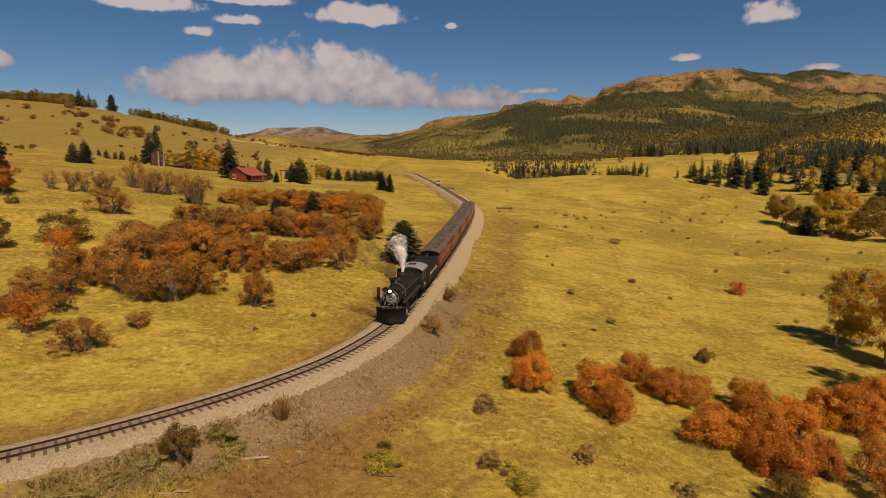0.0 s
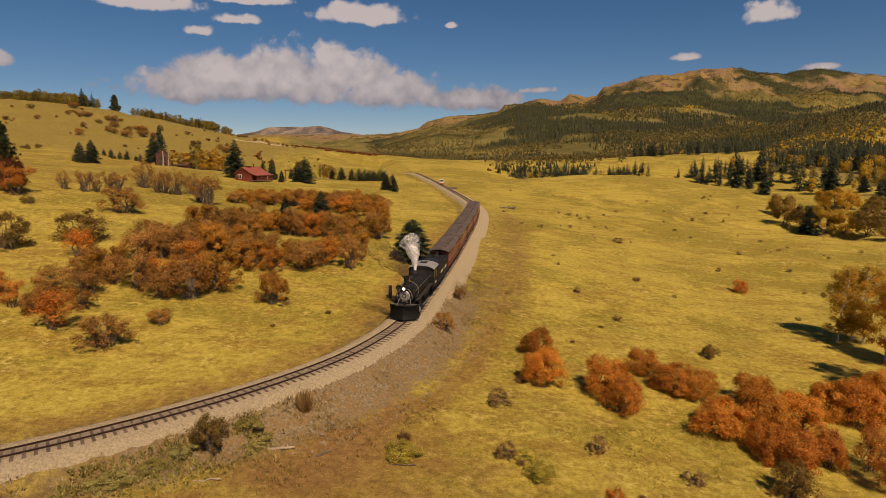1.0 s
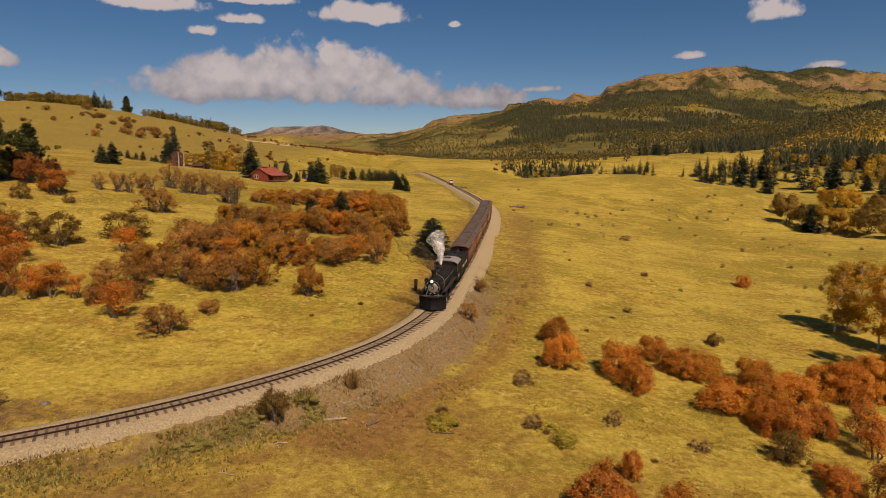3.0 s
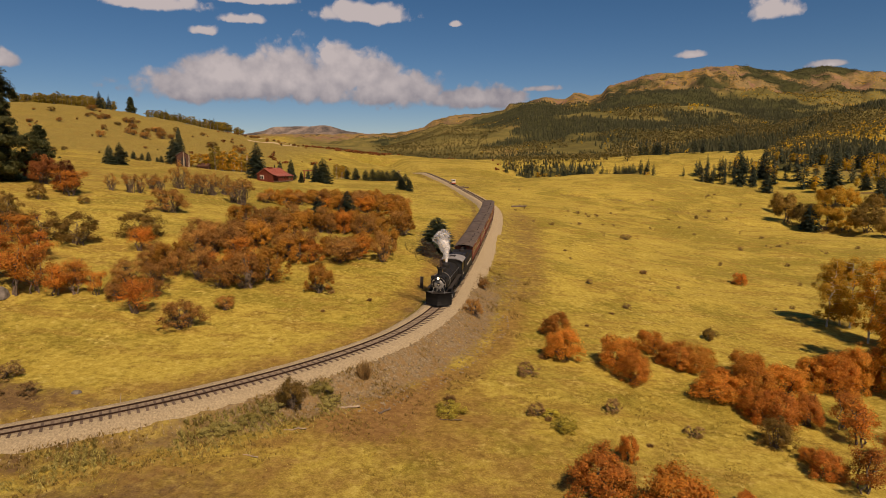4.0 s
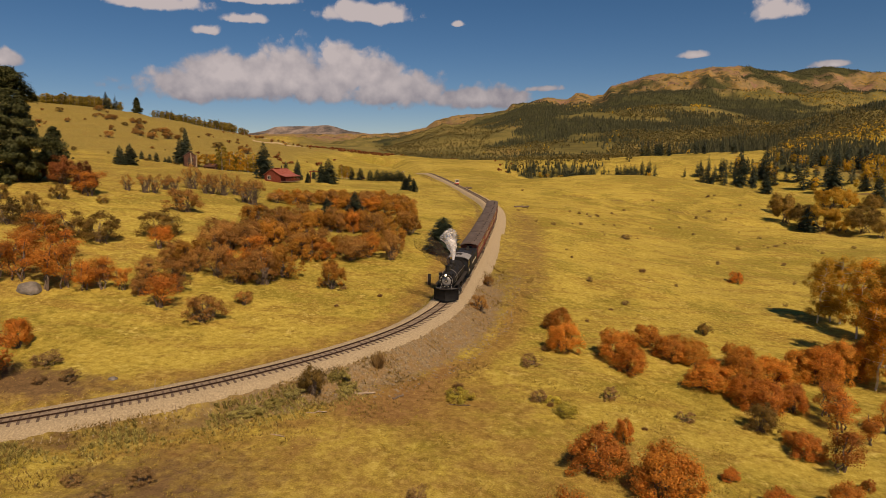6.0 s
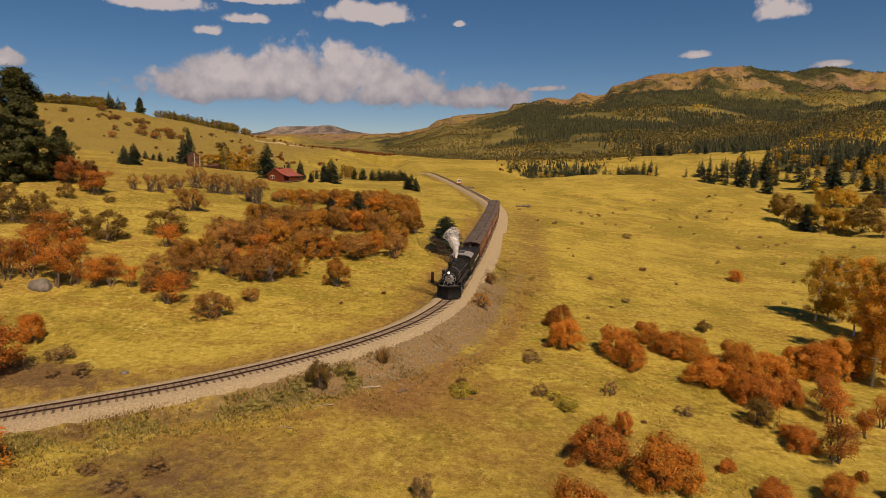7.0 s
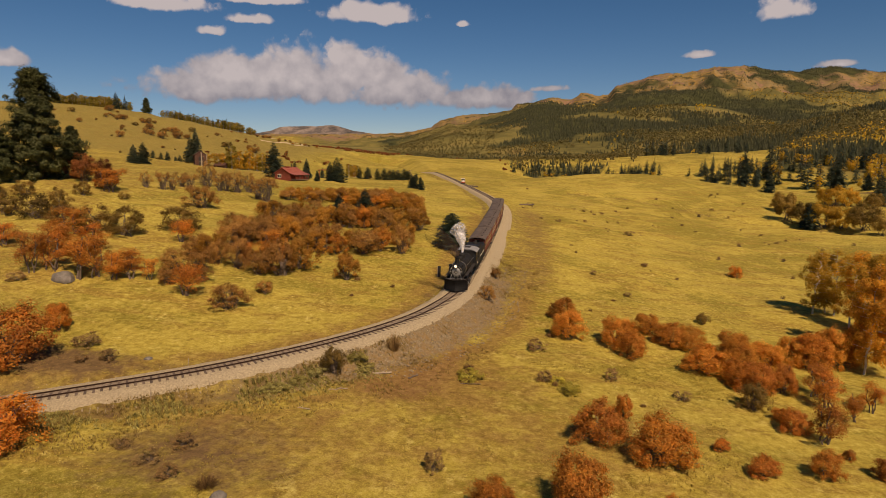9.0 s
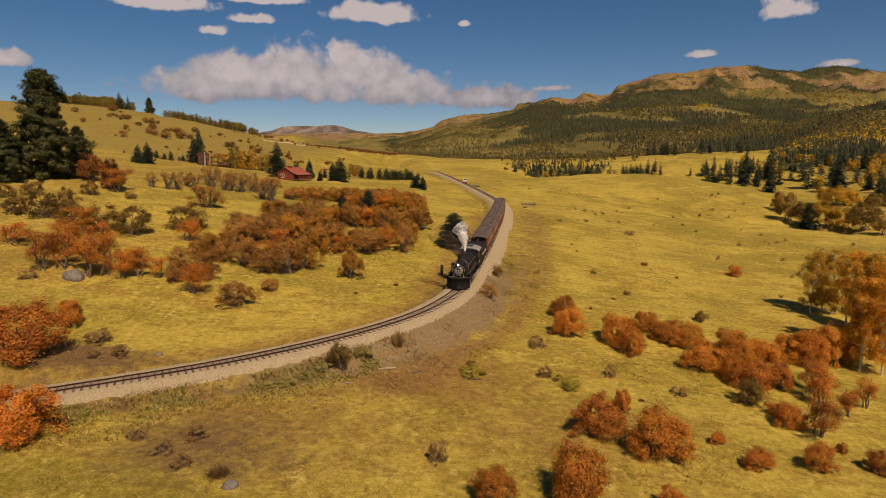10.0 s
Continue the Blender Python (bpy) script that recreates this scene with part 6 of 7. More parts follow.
scatter(130, (-292, -236), (408, 440), grove, (4.6, 10), (6.0, 9.5), (0.55, 0.75), "green-gold aspen on the hill's crest", "tree", "aspens on the crest", 5)
scatter(3, (-236, -230), (405, 425), spruce_far, (4.0, 10), (10, 14), (0.38, 0.48), "dark spruce on the hill's crest", "tree", "spruces on the crest", 6)
scatter(64, (-225, -95), (285, 385), far_brown + far_olive[:1], BUSH, (0.9, 4.4), (1.2, 2.1), "small brown bush on the grassy hillside", "shrub", "hillside bushes", 8, 0.45)
scatter(16, (-215, -180), (345, 372), far_brown, BUSH, (1.8, 4.6), (1.2, 2.0), "russet bush on the upper hillside", "shrub", "hillside bushes", 18, 0.5)
scatter(14, (-170, -75), (235, 262), far_olive, BUSH, (1.2, 2.4), (1.1, 1.6), "small olive bush on the terrace", "shrub", "terrace bushes", 9)
scatter(130, (18, 125), (72, 235), sage_big, (4.0, 3.7), (0.25, 0.95), (1.3, 2.4), "tiny sagebrush dotting the open meadow", "shrub", "meadow sagebrush", 10, 0.35)
scatter(12, (-20, 20), (30, 75), sage, (1.0, 0.65), (0.3, 0.6), (1.2, 1.8), "low grey-brown sagebrush in dry grass", "shrub", "sagebrush", 11)
scatter(85, (-225, -160), (456, 500), grove, (4.6, 10), (4.5, 7.5), (0.7, 0.95), "green-gold aspen on the second ridge", "tree", "aspens on the second ridge", 12)
scatter(8, (-222, -180), (455, 490), spruce_far, (4.0, 10), (7, 10), (0.38, 0.48), "dark spruce on the second ridge", "tree", "spruces on the second ridge", 13)
scatter(30, (-160, -100), (430, 520), far_brown, BUSH, (1.4, 2.8), (1.2, 1.7), "small brown bush on the grassy hillside", "shrub", "hillside bushes", 14)


def far_wood(name, n, pick, tall, material, label, seed, conifer):
    """A far wood, too thick to count: ragged cones for spruces, loose leaf clusters for aspens."""
    r = np.random.default_rng(seed)
    u, d = r.uniform(-0.42, 0.82, n * 6), 402 + 2298 * r.random(n * 6) ** 0.85
    x, y = u * d, d
    keep = pick(x, y, u, d, r.random(n * 6))
    x, y = x[keep][:n], y[keep][:n]
    n = len(x)
    z, h = ground_z(x, y), (tall[0] + (tall[1] - tall[0]) * r.random(n) ** 1.4) * np.interp(y, [430, 700, 1000, 1500, 2000, 2700], [0.62, 0.80, 0.92, 0.85, 0.75, 0.62]) * np.interp(x / y, [0.05, 0.2], [0.6, 1.0])
    root = np.stack([x, y, z], 1)
    if conifer:
        ring = np.linspace(0, 2 * np.pi, 5, endpoint=False)
        vs, fs = [], []
        for low, top, wide in ((0.02, 0.62, 0.22), (0.32, 1.0, 0.15)):
            a = ring[None] + r.uniform(0, 6.28, (n, 1))
            w = h[:, None] * wide * r.uniform(0.7, 1.3, (n, 5))
            base = root[:, None] + np.stack([w * np.cos(a), w * np.sin(a), h[:, None] * (low + r.uniform(-0.05, 0.05, (n, 5)))], -1)
            tip = root + np.stack([r.normal(size=n) * 0.2, r.normal(size=n) * 0.2, h * top], -1)
            start = sum(len(q) for q in vs)
            vs.append(np.concatenate([base, tip[:, None]], 1).reshape(-1, 3))
            k = start + np.arange(n)[:, None] * 6
            fs.append(np.stack([np.stack([k[:, 0] + j, k[:, 0] + (j + 1) % 5, k[:, 0] + 5], -1) for j in range(5)], 1).reshape(-1, 3))
        v, f = np.vstack(vs), np.vstack(fs)
    else:
        m = 8
        at = r.normal(size=(n, m, 3))
        at /= np.linalg.norm(at, axis=-1, keepdims=True)
        p = root[:, None] + at * h[:, None, None] * (0.32, 0.32, 0.36) * r.random((n, m, 1)) ** 0.4 + np.stack([0 * h, 0 * h, h * 0.58], -1)[:, None]
        nrm = at + r.normal(size=at.shape) * 0.4 + (0, 0, 0.3)
        a = np.cross(nrm, r.normal(size=at.shape))
        a /= np.linalg.norm(a, axis=-1, keepdims=True)
        b = np.cross(nrm / np.linalg.norm(nrm, axis=-1, keepdims=True), a)
        s = h[:, None, None] * r.uniform(0.12, 0.20, (n, m, 1))
        v = np.stack([p - a * s, p - b * s, p + a * s, p + b * s], 2).reshape(-1, 3)
        f = np.arange(len(v)).reshape(-1, 4)
    return tagged(mesh_thing(name, v, f, material, None, label), category="woodland", kind="stuff")


def spruce_here(x, y, u, d, chance):
    return chance < spruce_share(x, y, u, d)


def aspen_here(x, y, u, d, chance):
    low = np.interp(d, [430, 900, 1300, 1600, 2000, 2100, 2700], [0.35, 0.6, 0.5, 0.1, 0.1, 0.05, -0.1])
    return ~open_land(x, y, u, d) & (chance < np.clip((0.6 - spruce_share(x, y, u, d)) * 1.2 + low - 0.3, 0.0, 1))


def gold_here(x, y, u, d, chance):
    bright = (patchy(x, y, 230, 47) > np.where((u > 0.4) & (d < 1100), 0.60, 0.55)) & ((d > 2050) | (u > 0.40) | (chance < 0.05))
    slope = (u > 0.55) & (d > 530) & (d < 790) & (patchy(x, y, 120, 47) > 0.36)
    return aspen_here(x, y, u, d, chance * 0.7) & (bright | slope)


def dull_here(x, y, u, d, chance):
    return aspen_here(x, y, u, d, chance) & (patchy(x, y, 190, 47) <= 0.62) & (d < 2080)


far_wood("spruce_forest", 46000, spruce_here, (4, 10), FAR_SPRUCE, "dark spruce forest covering the far mountain slopes", 51, True)
far_wood("golden_aspen_forest", 7000, gold_here, (5, 8.5), ASPEN_GOLD, "golden aspen groves on the far mountain slopes", 52, False)
far_wood("fading_aspen_forest", 20000, dull_here, (5, 9), FADED, "fading grey-green aspen woods on the far slopes", 53, False)


def scrub_spots(r, n):
    """Oak scrub and brush over the far valley floor and the hill's foot."""
    x, y = r.uniform(-190, 120, n * 5), r.uniform(262, 640, n * 5)
    off, _ = to_track(x, y)
    patch = fbm(x / 40, y / 40, 35, 3)
    oaks = (x > -125) & (x < -50) & (y > 520) & (y < 600)
    keep = (np.abs(off) > 8) & ((patch > 0.42) | oaks) & (r.random(n * 5) < np.where(oaks, 1.0, 0.35))
    return x[keep][:n], y[keep][:n]


def valley_scrub():
    r = np.random.default_rng(64)
    x, y = scrub_spots(r, 900)
    n, m = len(x), 16
    h = r.uniform(0.7, 2.4, n)
    at = r.normal(size=(n, m, 3))
    at /= np.linalg.norm(at, axis=-1, keepdims=True)
    p = np.stack([x, y, ground_z(x, y) + 0.4 * h], 1)[:, None] + at * h[:, None, None] * (0.7, 0.7, 0.45) * r.random((n, m, 1)) ** 0.4
    a = np.cross(at + (0, 0, 0.3), r.normal(size=at.shape))
    a /= np.linalg.norm(a, axis=-1, keepdims=True)
    b = np.cross(at, a)
    s = h[:, None, None] * r.uniform(0.18, 0.34, (n, m, 1))
    v = np.stack([p - a * s, p - b * s, p + a * s, p + b * s], 2).reshape(-1, 3)
    return tagged(mesh_thing("valley_scrub", v, np.arange(len(v)).reshape(-1, 4), OAK_MAROON, None, "low russet scrub scattered over the far valley"), category="scrub", kind="stuff")


valley_scrub()


def meadow_grass():
    """Short tufts of straw over the nearer meadow."""
    r = np.random.default_rng(61)
    n = 70000
    d = 26 + 95 * r.random(n) ** 1.3
    a = np.radians(r.uniform(-40, 42, n))
    x, y = -4 + d * np.sin(a), -14 + d * np.cos(a)
    off, _ = to_track(x, y)
    thick = fbm(x / 6, y / 6, 71, 3) + fbm(x / 1.5, y / 1.5, 72, 2) * 0.6
    bare = np.exp(-(((x + 13) / 14) ** 2 + ((y - 25) / 10) ** 2)) + np.exp(-(((x + 22) / 8) ** 2 + ((y - 22) / 6) ** 2)) + np.exp(-(((x - 4) / 16) ** 2 + ((y - 24) / 9) ** 2)) * 0.5
    keep = ((off > 3.4) | (off < -2.8)) & (thick > -0.12) & (r.random(n) > bare * 0.8)
    x, y, d = x[keep], y[keep], d[keep]
    n, m = len(x), 3
    root = np.stack([x, y, ground_z(x, y) - 0.03], 1)[:, None]
    turn = r.uniform(0, 2 * np.pi, (n, m))
    tall = r.uniform(0.03, 0.08, (n, m)) * (1 + 0.5 * np.clip(thick[keep], 0, 1))[:, None]
    lean = np.stack([np.cos(turn) * tall * 0.7, np.sin(turn) * tall * 0.7, tall], -1)
    foot = root + np.stack([r.normal(size=(n, m)) * 0.10, r.normal(size=(n, m)) * 0.10, 0 * turn], -1)
    wide = np.stack([-np.sin(turn), np.cos(turn), 0 * turn], -1) * r.uniform(0.03, 0.08, (n, m, 1))
    v = np.stack([foot - wide, foot + wide, foot + lean], 2).reshape(-1, 3)
    ob = mesh_thing("grass_tufts", v, np.arange(len(v)).reshape(-1, 3), STRAW, None, "short straw-yellow tufts of dry meadow grass")
    return tagged(ob, category="grass", kind="stuff")


meadow_grass()


def foreground_tussocks():
    """Loose tussocks of pale grass on the bare ground below the embankment."""
    r = np.random.default_rng(67)
    n = 26000
    x, y = r.uniform(-42, 30, n), r.uniform(8, 44, n)
    off, _ = to_track(x, y)
    thick = fbm(x / 2.2, y / 2.2, 75, 3) + 0.5 * fbm(x / 7, y / 7, 76, 2)
    keep = (off > 4.5) & (thick > 0.14)
    x, y, thick = x[keep], y[keep], thick[keep]
    n, m = len(x), 5
    turn = r.uniform(0, 2 * np.pi, (n, m))
    tall = r.uniform(0.05, 0.15, (n, m)) * (0.6 + thick)[:, None]
    foot = np.stack([x, y, ground_z(x, y) - 0.02], 1)[:, None] + np.stack([r.normal(size=(n, m)) * 0.10, r.normal(size=(n, m)) * 0.10, 0 * turn], -1)
    lean = np.stack([np.cos(turn) * tall, np.sin(turn) * tall, tall], -1)
    wide = np.stack([-np.sin(turn), np.cos(turn), 0 * turn], -1) * r.uniform(0.02, 0.06, (n, m, 1))
    v = np.stack([foot - wide, foot + wide, foot + lean], 2).reshape(-1, 3)
    ob = mesh_thing("grass_tussocks", v, np.arange(len(v)).reshape(-1, 3), TUSSOCK, None, "loose yellow-green tussocks on thin bare soil")
    return tagged(ob, category="grass", kind="stuff")


foreground_tussocks()


def strewn(name, n, place, size, material, label, category, seed):
    """Small broken stones lying about, joined, past counting."""
    r = np.random.default_rng(seed)
    x, y = place(r, n)
    n = len(x)
    s = size[0] + (size[1] - size[0]) * r.random(n) ** 2.5
    base = np.array([(1, 0, 0), (-1, 0, 0), (0, 1, 0), (0, -1, 0), (0, 0, 0.8), (0, 0, -0.6)], float)
    v = base[None] * r.uniform(0.55, 1.3, (n, 6, 1)) * s[:, None, None] + r.normal(size=(n, 6, 3)) * 0.18 * s[:, None, None]
    v = v + np.stack([x, y, ground_z(x, y) + 0.15 * s], 1)[:, None]
    tri = np.array([(0, 2, 4), (2, 1, 4), (1, 3, 4), (3, 0, 4), (2, 0, 5), (1, 2, 5), (3, 1, 5), (0, 3, 5)])
    f = (np.arange(n)[:, None, None] * 6 + tri[None]).reshape(-1, 3)
    return tagged(mesh_thing(name, v.reshape(-1, 3), f, material, None, label), category=category, kind="stuff")


def on_bank(r, n):
    k = r.integers(0, len(LINE), n * 4)
    off = 2.3 + 5.6 * r.random(n * 4) ** 1.4
    x, y = LINE[k, 0] + LINE_WAY[k, 1] * off, LINE[k, 1] - LINE_WAY[k, 0] * off
    keep = (y > 36) & (y < 80) & (x > -16)
    return x[keep][:n], y[keep][:n]


def on_ballast_foot(r, n):
    k = r.integers(0, len(LINE), n * 4)
    off = r.uniform(1.7, 3.6, n * 4) * np.where(r.random(n * 4) < 0.25, -1, 1)
    x, y = LINE[k, 0] + LINE_WAY[k, 1] * off, LINE[k, 1] - LINE_WAY[k, 0] * off
    keep = (y > 10) & (y < 100) & (x > -62)
    return x[keep][:n], y[keep][:n]


strewn("rubble", 7500, on_bank, (0.04, 0.17), RUBBLE, "broken grey-brown rock strewn over the embankment", "rubble", 81)
strewn("loose_ballast", 5200, on_ballast_foot, (0.03, 0.09), BALLAST, "loose pale stones at the ballast's foot", "gravel", 82)


def bank_weeds():
    """Thin dry weeds and sprouts on the embankment and along the ballast."""
    r = np.random.default_rng(91)
    k = r.integers(0, 330, 20000)
    off = 2.2 + 7.5 * r.random(20000) ** 1.7
    x, y = LINE[k, 0] + LINE_WAY[k, 1] * off, LINE[k, 1] - LINE_WAY[k, 0] * off
    keep = (y > 5) & (y < 90) & (x > -62) & (fbm(x / 2.5, y / 2.5, 92, 3) > 0.02 + 0.15 * (y > 42))
    x, y = x[keep], y[keep]
    x, y = x + r.normal(size=len(x)) * 0.3, y + r.normal(size=len(x)) * 0.3
    n, m = len(x), 5
    turn = r.uniform(0, 2 * np.pi, (n, m))
    tall = r.uniform(0.08, 0.28, (n, m))
    foot = np.stack([x, y, ground_z(x, y) - 0.03], 1)[:, None] + np.stack([r.normal(size=(n, m)) * 0.08, r.normal(size=(n, m)) * 0.08, 0 * turn], -1)
    lean = np.stack([np.cos(turn) * tall * 0.6, np.sin(turn) * tall * 0.6, tall], -1)
    wide = np.stack([-np.sin(turn), np.cos(turn), 0 * turn], -1) * r.uniform(0.015, 0.05, (n, m, 1))
    v = np.stack([foot - wide, foot + wide, foot + lean], 2).reshape(-1, 3)
    ob = mesh_thing("bank_weeds", v, np.arange(len(v)).reshape(-1, 3), WEED, None, "thin dry weeds on the gravel embankment")
    return tagged(ob, category="weeds", kind="stuff")


bank_weeds()


def ballast_herbs():
    """Pale green herbs in a loose belt below the ballast."""
    r = np.random.default_rng(95)
    k = r.integers(60, 230, 15000)
    off = 3.6 + 1.4 * r.normal(size=15000)
    x, y = LINE[k, 0] + LINE_WAY[k, 1] * off, LINE[k, 1] - LINE_WAY[k, 0] * off
    keep = (off > 2.7) & (y > 12) & (y < 46) & (x > -62) & (fbm(x / 3.0, y / 3.0, 96, 3) > -0.08)
    x, y = x[keep], y[keep]
    n, m = len(x), 6
    turn = r.uniform(0, 2 * np.pi, (n, m))
    tall = r.uniform(0.06, 0.26, (n, m))
    foot = np.stack([x, y, ground_z(x, y) - 0.02], 1)[:, None] + np.stack([r.normal(size=(n, m)) * 0.10, r.normal(size=(n, m)) * 0.10, 0 * turn], -1)
    lean = np.stack([np.cos(turn) * tall * 0.9, np.sin(turn) * tall * 0.9, tall], -1)
    wide = np.stack([-np.sin(turn), np.cos(turn), 0 * turn], -1) * r.uniform(0.03, 0.07, (n, m, 1))
    v = np.stack([foot - wide, foot + wide, foot + lean], 2).reshape(-1, 3)
    ob = mesh_thing("trackside_herbs", v, np.arange(len(v)).reshape(-1, 3), HERB, None, "pale green herbs below the railway ballast")
    return tagged(ob, category="weeds", kind="stuff")


ballast_herbs()


# ---- cabin, sheds and small things ----
def stand(x, y, sink=0.0):
    """The ground's height at a place."""
    return float(ground_z(np.array([x]), np.array([y]))[0]) - sink


def gable_wall(bm, width, eave, ridge, thick, m):
    """A pentagonal end wall in y and z, its thickness along x."""
    outline = [(-width / 2, 0), (width / 2, 0), (width / 2, eave), (0, ridge), (-width / 2, eave)]
    sweep(bm, outline, thick, m)


def build_cabin():
    """Red log cabin: gabled end towards the valley, porch along one long side."""
    x, y = -59.0, 194.0
    cabin = thing("log_cabin", "red-stained log cabin with red metal roof and porch", "house", m=pose(x, y, stand(x, y, 0.25), 0, 0, -115))
    long, wide, eave, ridge = 7.2, 6.4, 2.6, 4.4
    for e in (-1, 1):
        end = part("end_wall", solid(gable_wall, wide, eave, ridge, 0.22, pose(e * (long / 2 - 0.11), 0, 0)), REDWOOD, cabin)
        for k in range(13):
            z = 0.12 + 0.32 * k
            half = wide / 2 if z < eave else wide / 2 * (ridge - z) / (ridge - eave)
            part("log", rod((e * (long / 2 + 0.02), -half, z), (e * (long / 2 + 0.02), half, z), 0.15, 8), REDWOOD, end)
    for s in (-1, 1):
        wall = part("side_wall", solid(box, long - 0.44, 0.22, eave, pose(0, s * (wide / 2 - 0.11), 0)), REDWOOD, cabin)
        for k in range(8):
            part("log", rod((-long / 2, s * (wide / 2 + 0.02), 0.12 + 0.32 * k), (long / 2, s * (wide / 2 + 0.02), 0.12 + 0.32 * k), 0.15, 8), REDWOOD, wall)
    slope = math.degrees(math.atan2(ridge - eave, wide / 2))
    run = math.hypot(ridge - eave, wide / 2)
    for s, extra in ((1, 2.6), (-1, 0.5)):
        pitch = part("roof_slope", solid(box, long + 0.9, run + 0.05, 0.10, pose(0, 0, ridge + 0.06, -s * slope, 0, 0) @ Matrix.Translation((0, s * (run / 2), 0)), 0.01), REDROOF, cabin)
        low = part("roof_apron", solid(box, long + 0.9, extra, 0.09, pose(0, s * wide / 2, eave + 0.07, -s * slope * 0.55, 0, 0) @ Matrix.Translation((0, s * extra / 2, 0)), 0.01), REDROOF, cabin)
        for k in range(15):
            part("roof_seam", solid(box, 0.05, run, 0.04, pose(-long / 2 - 0.3 + 0.55 * k, 0, ridge + 0.16, -s * slope, 0, 0) @ Matrix.Translation((0, s * (run / 2), 0))), REDROOF, pitch)
    part("ridge_cap", solid(box, long + 0.9, 0.3, 0.10, pose(0, 0, ridge + 0.12), 0.02), REDROOF, cabin)
    part("porch_deck", solid(box, long, 2.3, 0.25, pose(0, wide / 2 + 1.2, 0.25), 0.02), PLANKS, cabin)
    for k in range(5):
        part("porch_post", solid(box, 0.16, 0.16, 1.75, pose(-long / 2 + 0.2 + k * (long - 0.4) / 4, wide / 2 + 2.2, 0.5), 0.01), REDWOOD, cabin)
    for z in (0.85, 1.25):
        part("porch_rail", solid(box, long - 0.3, 0.08, 0.09, pose(0, wide / 2 + 2.2, z), 0.01), REDWOOD, cabin)
    for k in range(22):
        part("baluster", solid(box, 0.05, 0.05, 0.72, pose(-long / 2 + 0.35 + k * 0.31, wide / 2 + 2.2, 0.5)), REDWOOD, cabin)
    part("porch_door", solid(box, 0.9, 0.08, 2.0, pose(-1.2, wide / 2 + 0.2, 0.3), 0.01), PLANKS, cabin)
    for e, yy in ((1, -1.2), (-1, -1.2), (-1, 1.4)):
        w = part("window", solid(box, 0.10, 1.5, 1.25, pose(e * (long / 2 + 0.17), yy, 1.05), 0.01), CREAM, cabin, "white-framed window")
        for dy in (-0.36, 0.36):
            part("pane", solid(box, 0.04, 0.56, 0.98, pose(e * (long / 2 + 0.215), yy + dy, 1.18)), WINDOW, w)
    vent = part("ridge_vent", solid(box, 1.6, 1.0, 0.45, pose(1.2, 0, ridge - 0.05), 0.03), REDWOOD, cabin)
    part("vent_roof", solid(box, 1.9, 1.3, 0.10, pose(1.2, 0, ridge + 0.40), 0.03), REDROOF, vent)
    stove = part("chimney", solid(drum, 0.16, 1.6, pose(-2.2, -0.9, 3.9), 12), DARK, cabin)
    part("cap", solid(drum, 0.26, 0.12, pose(-2.2, -0.9, 5.5), 12, 0.05), DARK, stove)


def build_shed(name, x, y, sx, sy, h, turn, wall, label):
    shed = thing(name, label, "shed", m=pose(x, y, stand(x, y, 0.3), 0, 0, turn))
    for e in (-1, 1):
        part("end_wall", solid(gable_wall, sy, h, h + sy * 0.35, 0.15, pose(e * (sx / 2 - 0.08), 0, 0)), wall, shed)
        part("side_wall", solid(box, sx - 0.3, 0.15, h, pose(0, e * (sy / 2 - 0.08), 0)), wall, shed)
        tilt = math.degrees(math.atan2(sy * 0.35, sy / 2))
        run = math.hypot(sy * 0.35, sy / 2) + 0.35
        part("roof_slope", solid(box, sx + 0.5, run, 0.09, pose(0, 0, h + sy * 0.35 + 0.04, -e * tilt, 0, 0) @ Matrix.Translation((0, e * run / 2, 0)), 0.01), BARNWOOD, shed)
    part("door", solid(box, 0.08, sy * 0.4, h * 0.85, pose(sx / 2 + 0.04, 0, 0.05), 0.01), DARK, shed)


def build_snag(x, y):
    """Two bleached dead trunks with broken boughs."""
    snag = thing("dead_tree", "bleached dead tree with two bare trunks", "tree", m=pose(x, y, stand(x, y)))
    for k, dx in enumerate((-0.9, 0.9)):
        p = curl((dx, 0, -0.4), (dx * 1.3, 0.2, 7.4 - k), 8, 0.12)
        paths = [[(q, 0.42 * (1 - 0.55 * t)) for q, t in zip(p, np.linspace(0, 1, 8))]]
        for j in (3, 5, 6):
            e = p[j] + rng.normal(size=3) * (0.8, 0.8, 0.3) + (0, 0, 0.4)
            paths.append([(q, 0.10 * (1 - 0.6 * t)) for q, t in zip(curl(p[j], e, 4, 0.05), np.linspace(0, 1, 4))])
        v, f = limbs(paths, 7)
        mesh_thing("trunk", v, f, DEADWOOD, snag)


def build_gate(x, y):
    gate = thing("ranch_gateway", "tall brown timber gateway near the cabin", "gate", m=pose(x, y, stand(x, y, 0.2), 0, 0, 20))
    for s in (-1, 1):
        part("post", rod((1.9 * s, 0, 0), (1.9 * s, 0, 4.2), 0.17, 10), REDWOOD, gate)
    part("lintel", rod((-2.4, 0, 4.2), (2.4, 0, 4.2), 0.17, 10), REDWOOD, gate)


def build_pole(x, y):
    pole = thing("utility_pole", "leaning weathered utility pole with a crossarm", "pole", m=pose(x, y, stand(x, y, 0.3), 0, -24, 0))
    part("shaft", solid(drum, 0.13, 6.0, None, 10, 0.09), PLANKS, pole)
    part("crossarm", solid(box, 1.7, 0.10, 0.12, pose(0, 0.12, 5.5), 0.01), PLANKS, pole)
    for k in (-0.7, -0.3, 0.3, 0.7):
        part("insulator", solid(drum, 0.06, 0.16, pose(k, 0.12, 5.62), 8, 0.03), CREAM, pole)


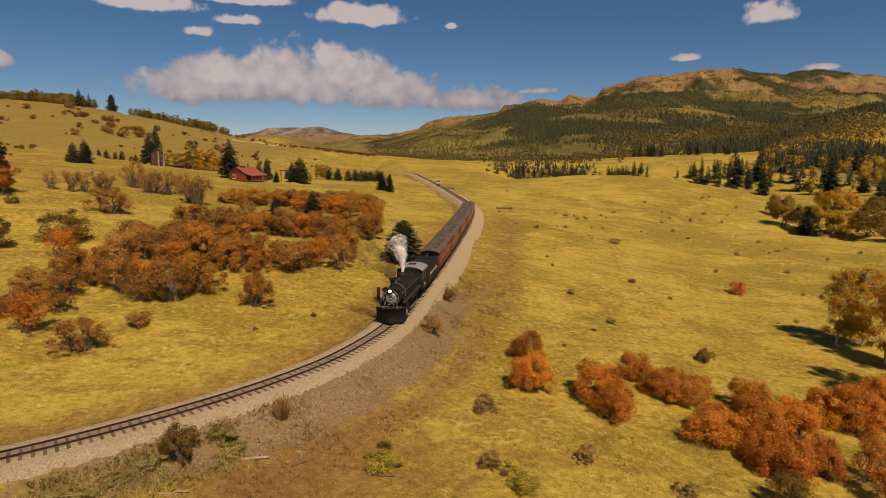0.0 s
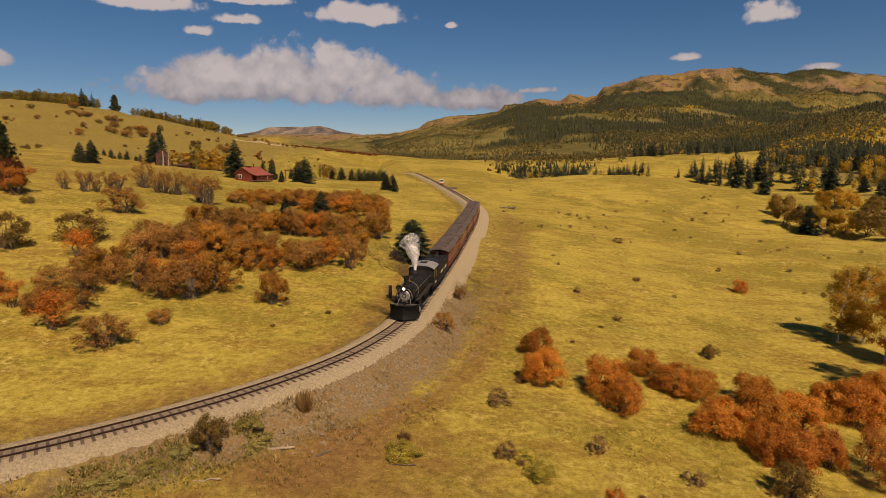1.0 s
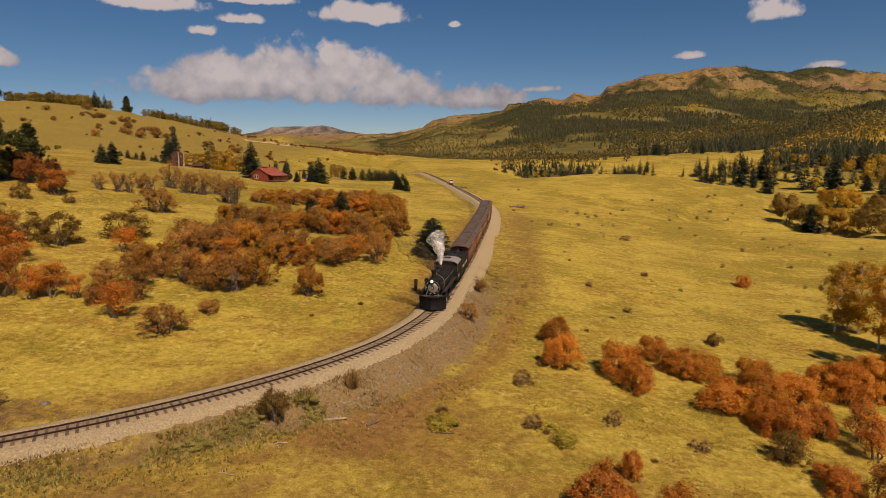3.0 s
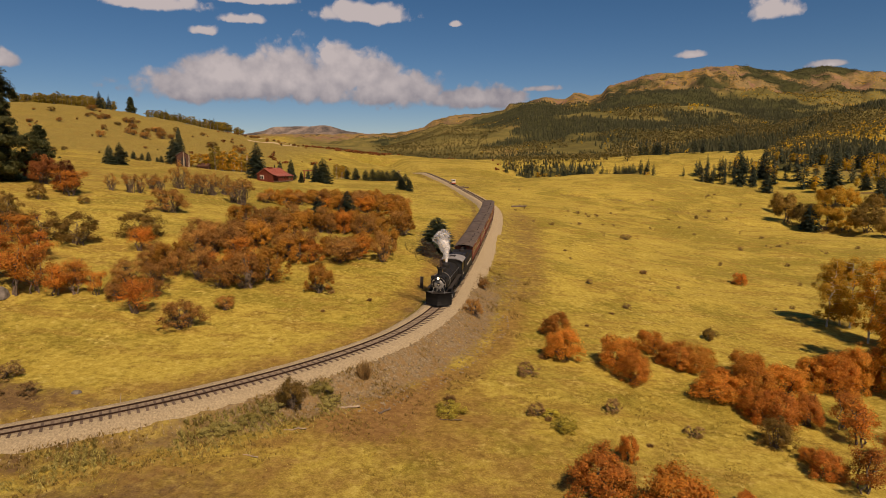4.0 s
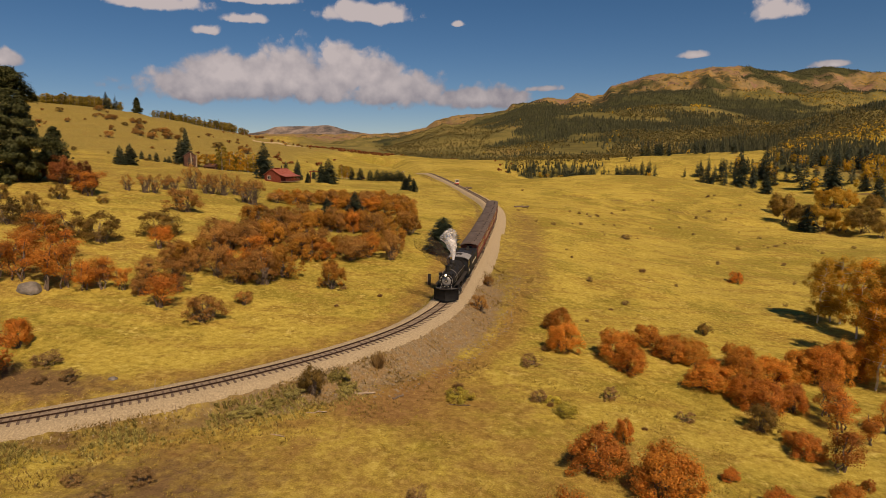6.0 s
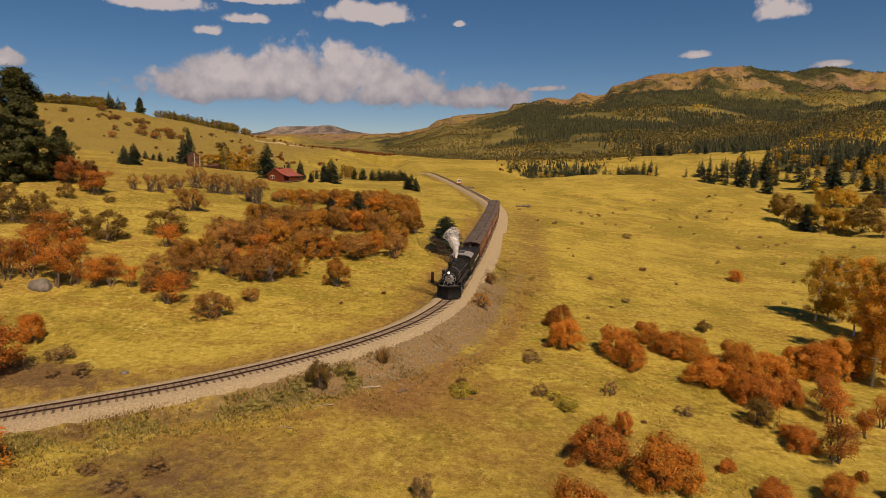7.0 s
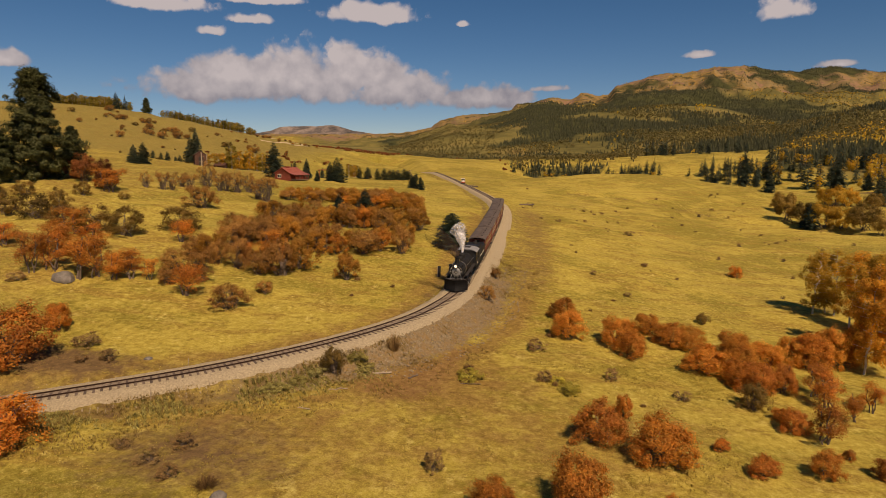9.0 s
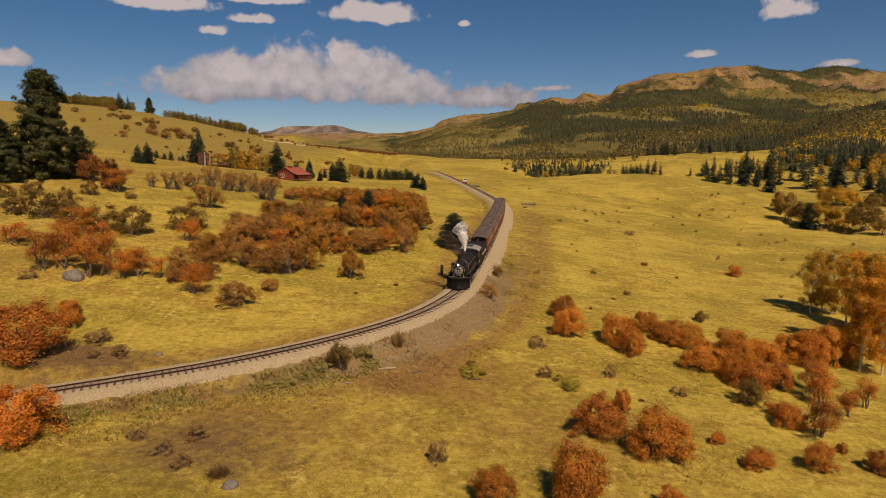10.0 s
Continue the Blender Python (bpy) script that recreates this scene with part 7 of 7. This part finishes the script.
def build_mile_post(x, y):
    post = thing("whistle_post", "dark wooden whistle post beside the track", "post", m=pose(x, y, stand(x, y, 0.15), 0, 2, -20))
    part("plank", solid(box, 0.42, 0.10, 1.75, None, 0.015), DARK, post)
    # added pale strip: the sunlit left face done as a lighter colour
    part("edge_board", solid(box, 0.05, 0.12, 1.72, pose(-0.235, 0, 0.01), 0.008), DEADWOOD, post, "pale strip coloured as the sunlit left edge")


def build_log(x, y, length, r, turn, material, label, bend=0.05):
    """A fallen log with a broken stub, half sunk in the grass."""
    log = thing("fallen_log", label, "log", m=pose(x, y, stand(x, y, -r * 0.6), 0, 0, turn))
    p = curl((-length / 2, 0, 0), (length / 2, 0, 0.05), 7, bend)
    paths = [[(q, r * (1 - 0.3 * t)) for q, t in zip(p, np.linspace(0, 1, 7))]]
    paths.append([(q, r * 0.45 * (1 - 0.5 * t)) for q, t in zip(curl(p[3], p[3] + (length * 0.15, length * 0.1, r * 2), 4, 0.02), np.linspace(0, 1, 4))])
    v, f = limbs(paths, 8)
    base = len(v)
    cap = [list(range(7, -1, -1)), list(range(48, 56))]
    mesh_thing("trunk", v, f + cap, material, log)


def build_boulder(x, y, sx, sy, sz, turn, seed):
    bm = bmesh.new()
    bmesh.ops.create_icosphere(bm, subdivisions=3, radius=1.0)
    for v in bm.verts:
        c = v.co.copy()
        k = 1 + 0.22 * noise.noise(c * 1.3 + Vector((seed, 0, 0))) + 0.10 * noise.noise(c * 3.1 + Vector((0, seed, 0)))
        v.co = Vector((c.x * sx * k, c.y * sy * k, max(c.z, -0.35) * sz * k))
    ob = part("boulder", bm, ROCK, None)
    ob.matrix_world = pose(x, y, stand(x, y, -0.12 * sz), 0, 0, turn)
    return tagged(ob, "grey weathered boulder lying in the grass", "rock", "boulders")


build_cabin()
build_shed("old_shed", -116.6, 262.0, 4.6, 5.2, 5.2, -60, BARNWOOD, "tall dark brown plank shed among spruces")
build_shed("lean_shed", -108.5, 266.0, 6.0, 3.6, 1.9, -20, BARNWOOD, "low dark plank shed behind the terrace")
build_snag(-113.0, 257.0)
build_gate(-51.0, 214.0)
build_pole(-18.0, 238.0)
build_mile_post(-6.3, 70.2)
build_log(-11.1, 37.4, 1.7, 0.11, 8, DEADWOOD, "short pale log on bare red soil")
build_log(-8.3, 37.2, 1.1, 0.10, 38, BARK, "short dark log on bare red soil")
build_log(-14.4, 33.2, 1.6, 0.06, 5, DEADWOOD, "thin bleached branch lying in dry grass")
build_log(-3.2, 36.2, 2.0, 0.05, -4, BARK, "thin dark stick under yellow brush")
build_log(20.7, 179.3, 4.8, 0.35, 12, BARK, "heavy dark log lying in the meadow", 0.25)
build_log(4.7, 220.5, 5.0, 0.4, -10, BARK, "dark dead trunk near the far track", 0.25)
build_log(61.4, 219.4, 6.0, 0.3, 3, BARK, "dark driftwood along the meadow gully", 0.2)
build_log(-16.5, 29.5, 1.2, 0.05, -20, DEADWOOD, "thin bleached branch lying in dry grass")
build_boulder(-50.1, 53.8, 1.5, 1.0, 0.95, -25, 3)
build_boulder(-32.2, 36.9, 0.35, 0.28, 0.2, 10, 5)
build_boulder(-18.7, 17.2, 0.5, 0.4, 0.35, 40, 8)
for k, (sx, sy, sh) in enumerate(((-27.8, 34.9, 1.1), (-28.3, 29.2, 0.9), (-30.5, 33.2, 0.6), (-24.5, 31.4, 0.7))):
    stake = thing("wooden_stake", "thin pale stake leaning beside the track", "stake", "stakes along the track", m=pose(sx, sy, stand(sx, sy, 0.1), 4 * k - 6, 5 - 3 * k, 0))
    part("shaft", solid(drum, 0.035, sh, None, 7, 0.02), DEADWOOD, stake)
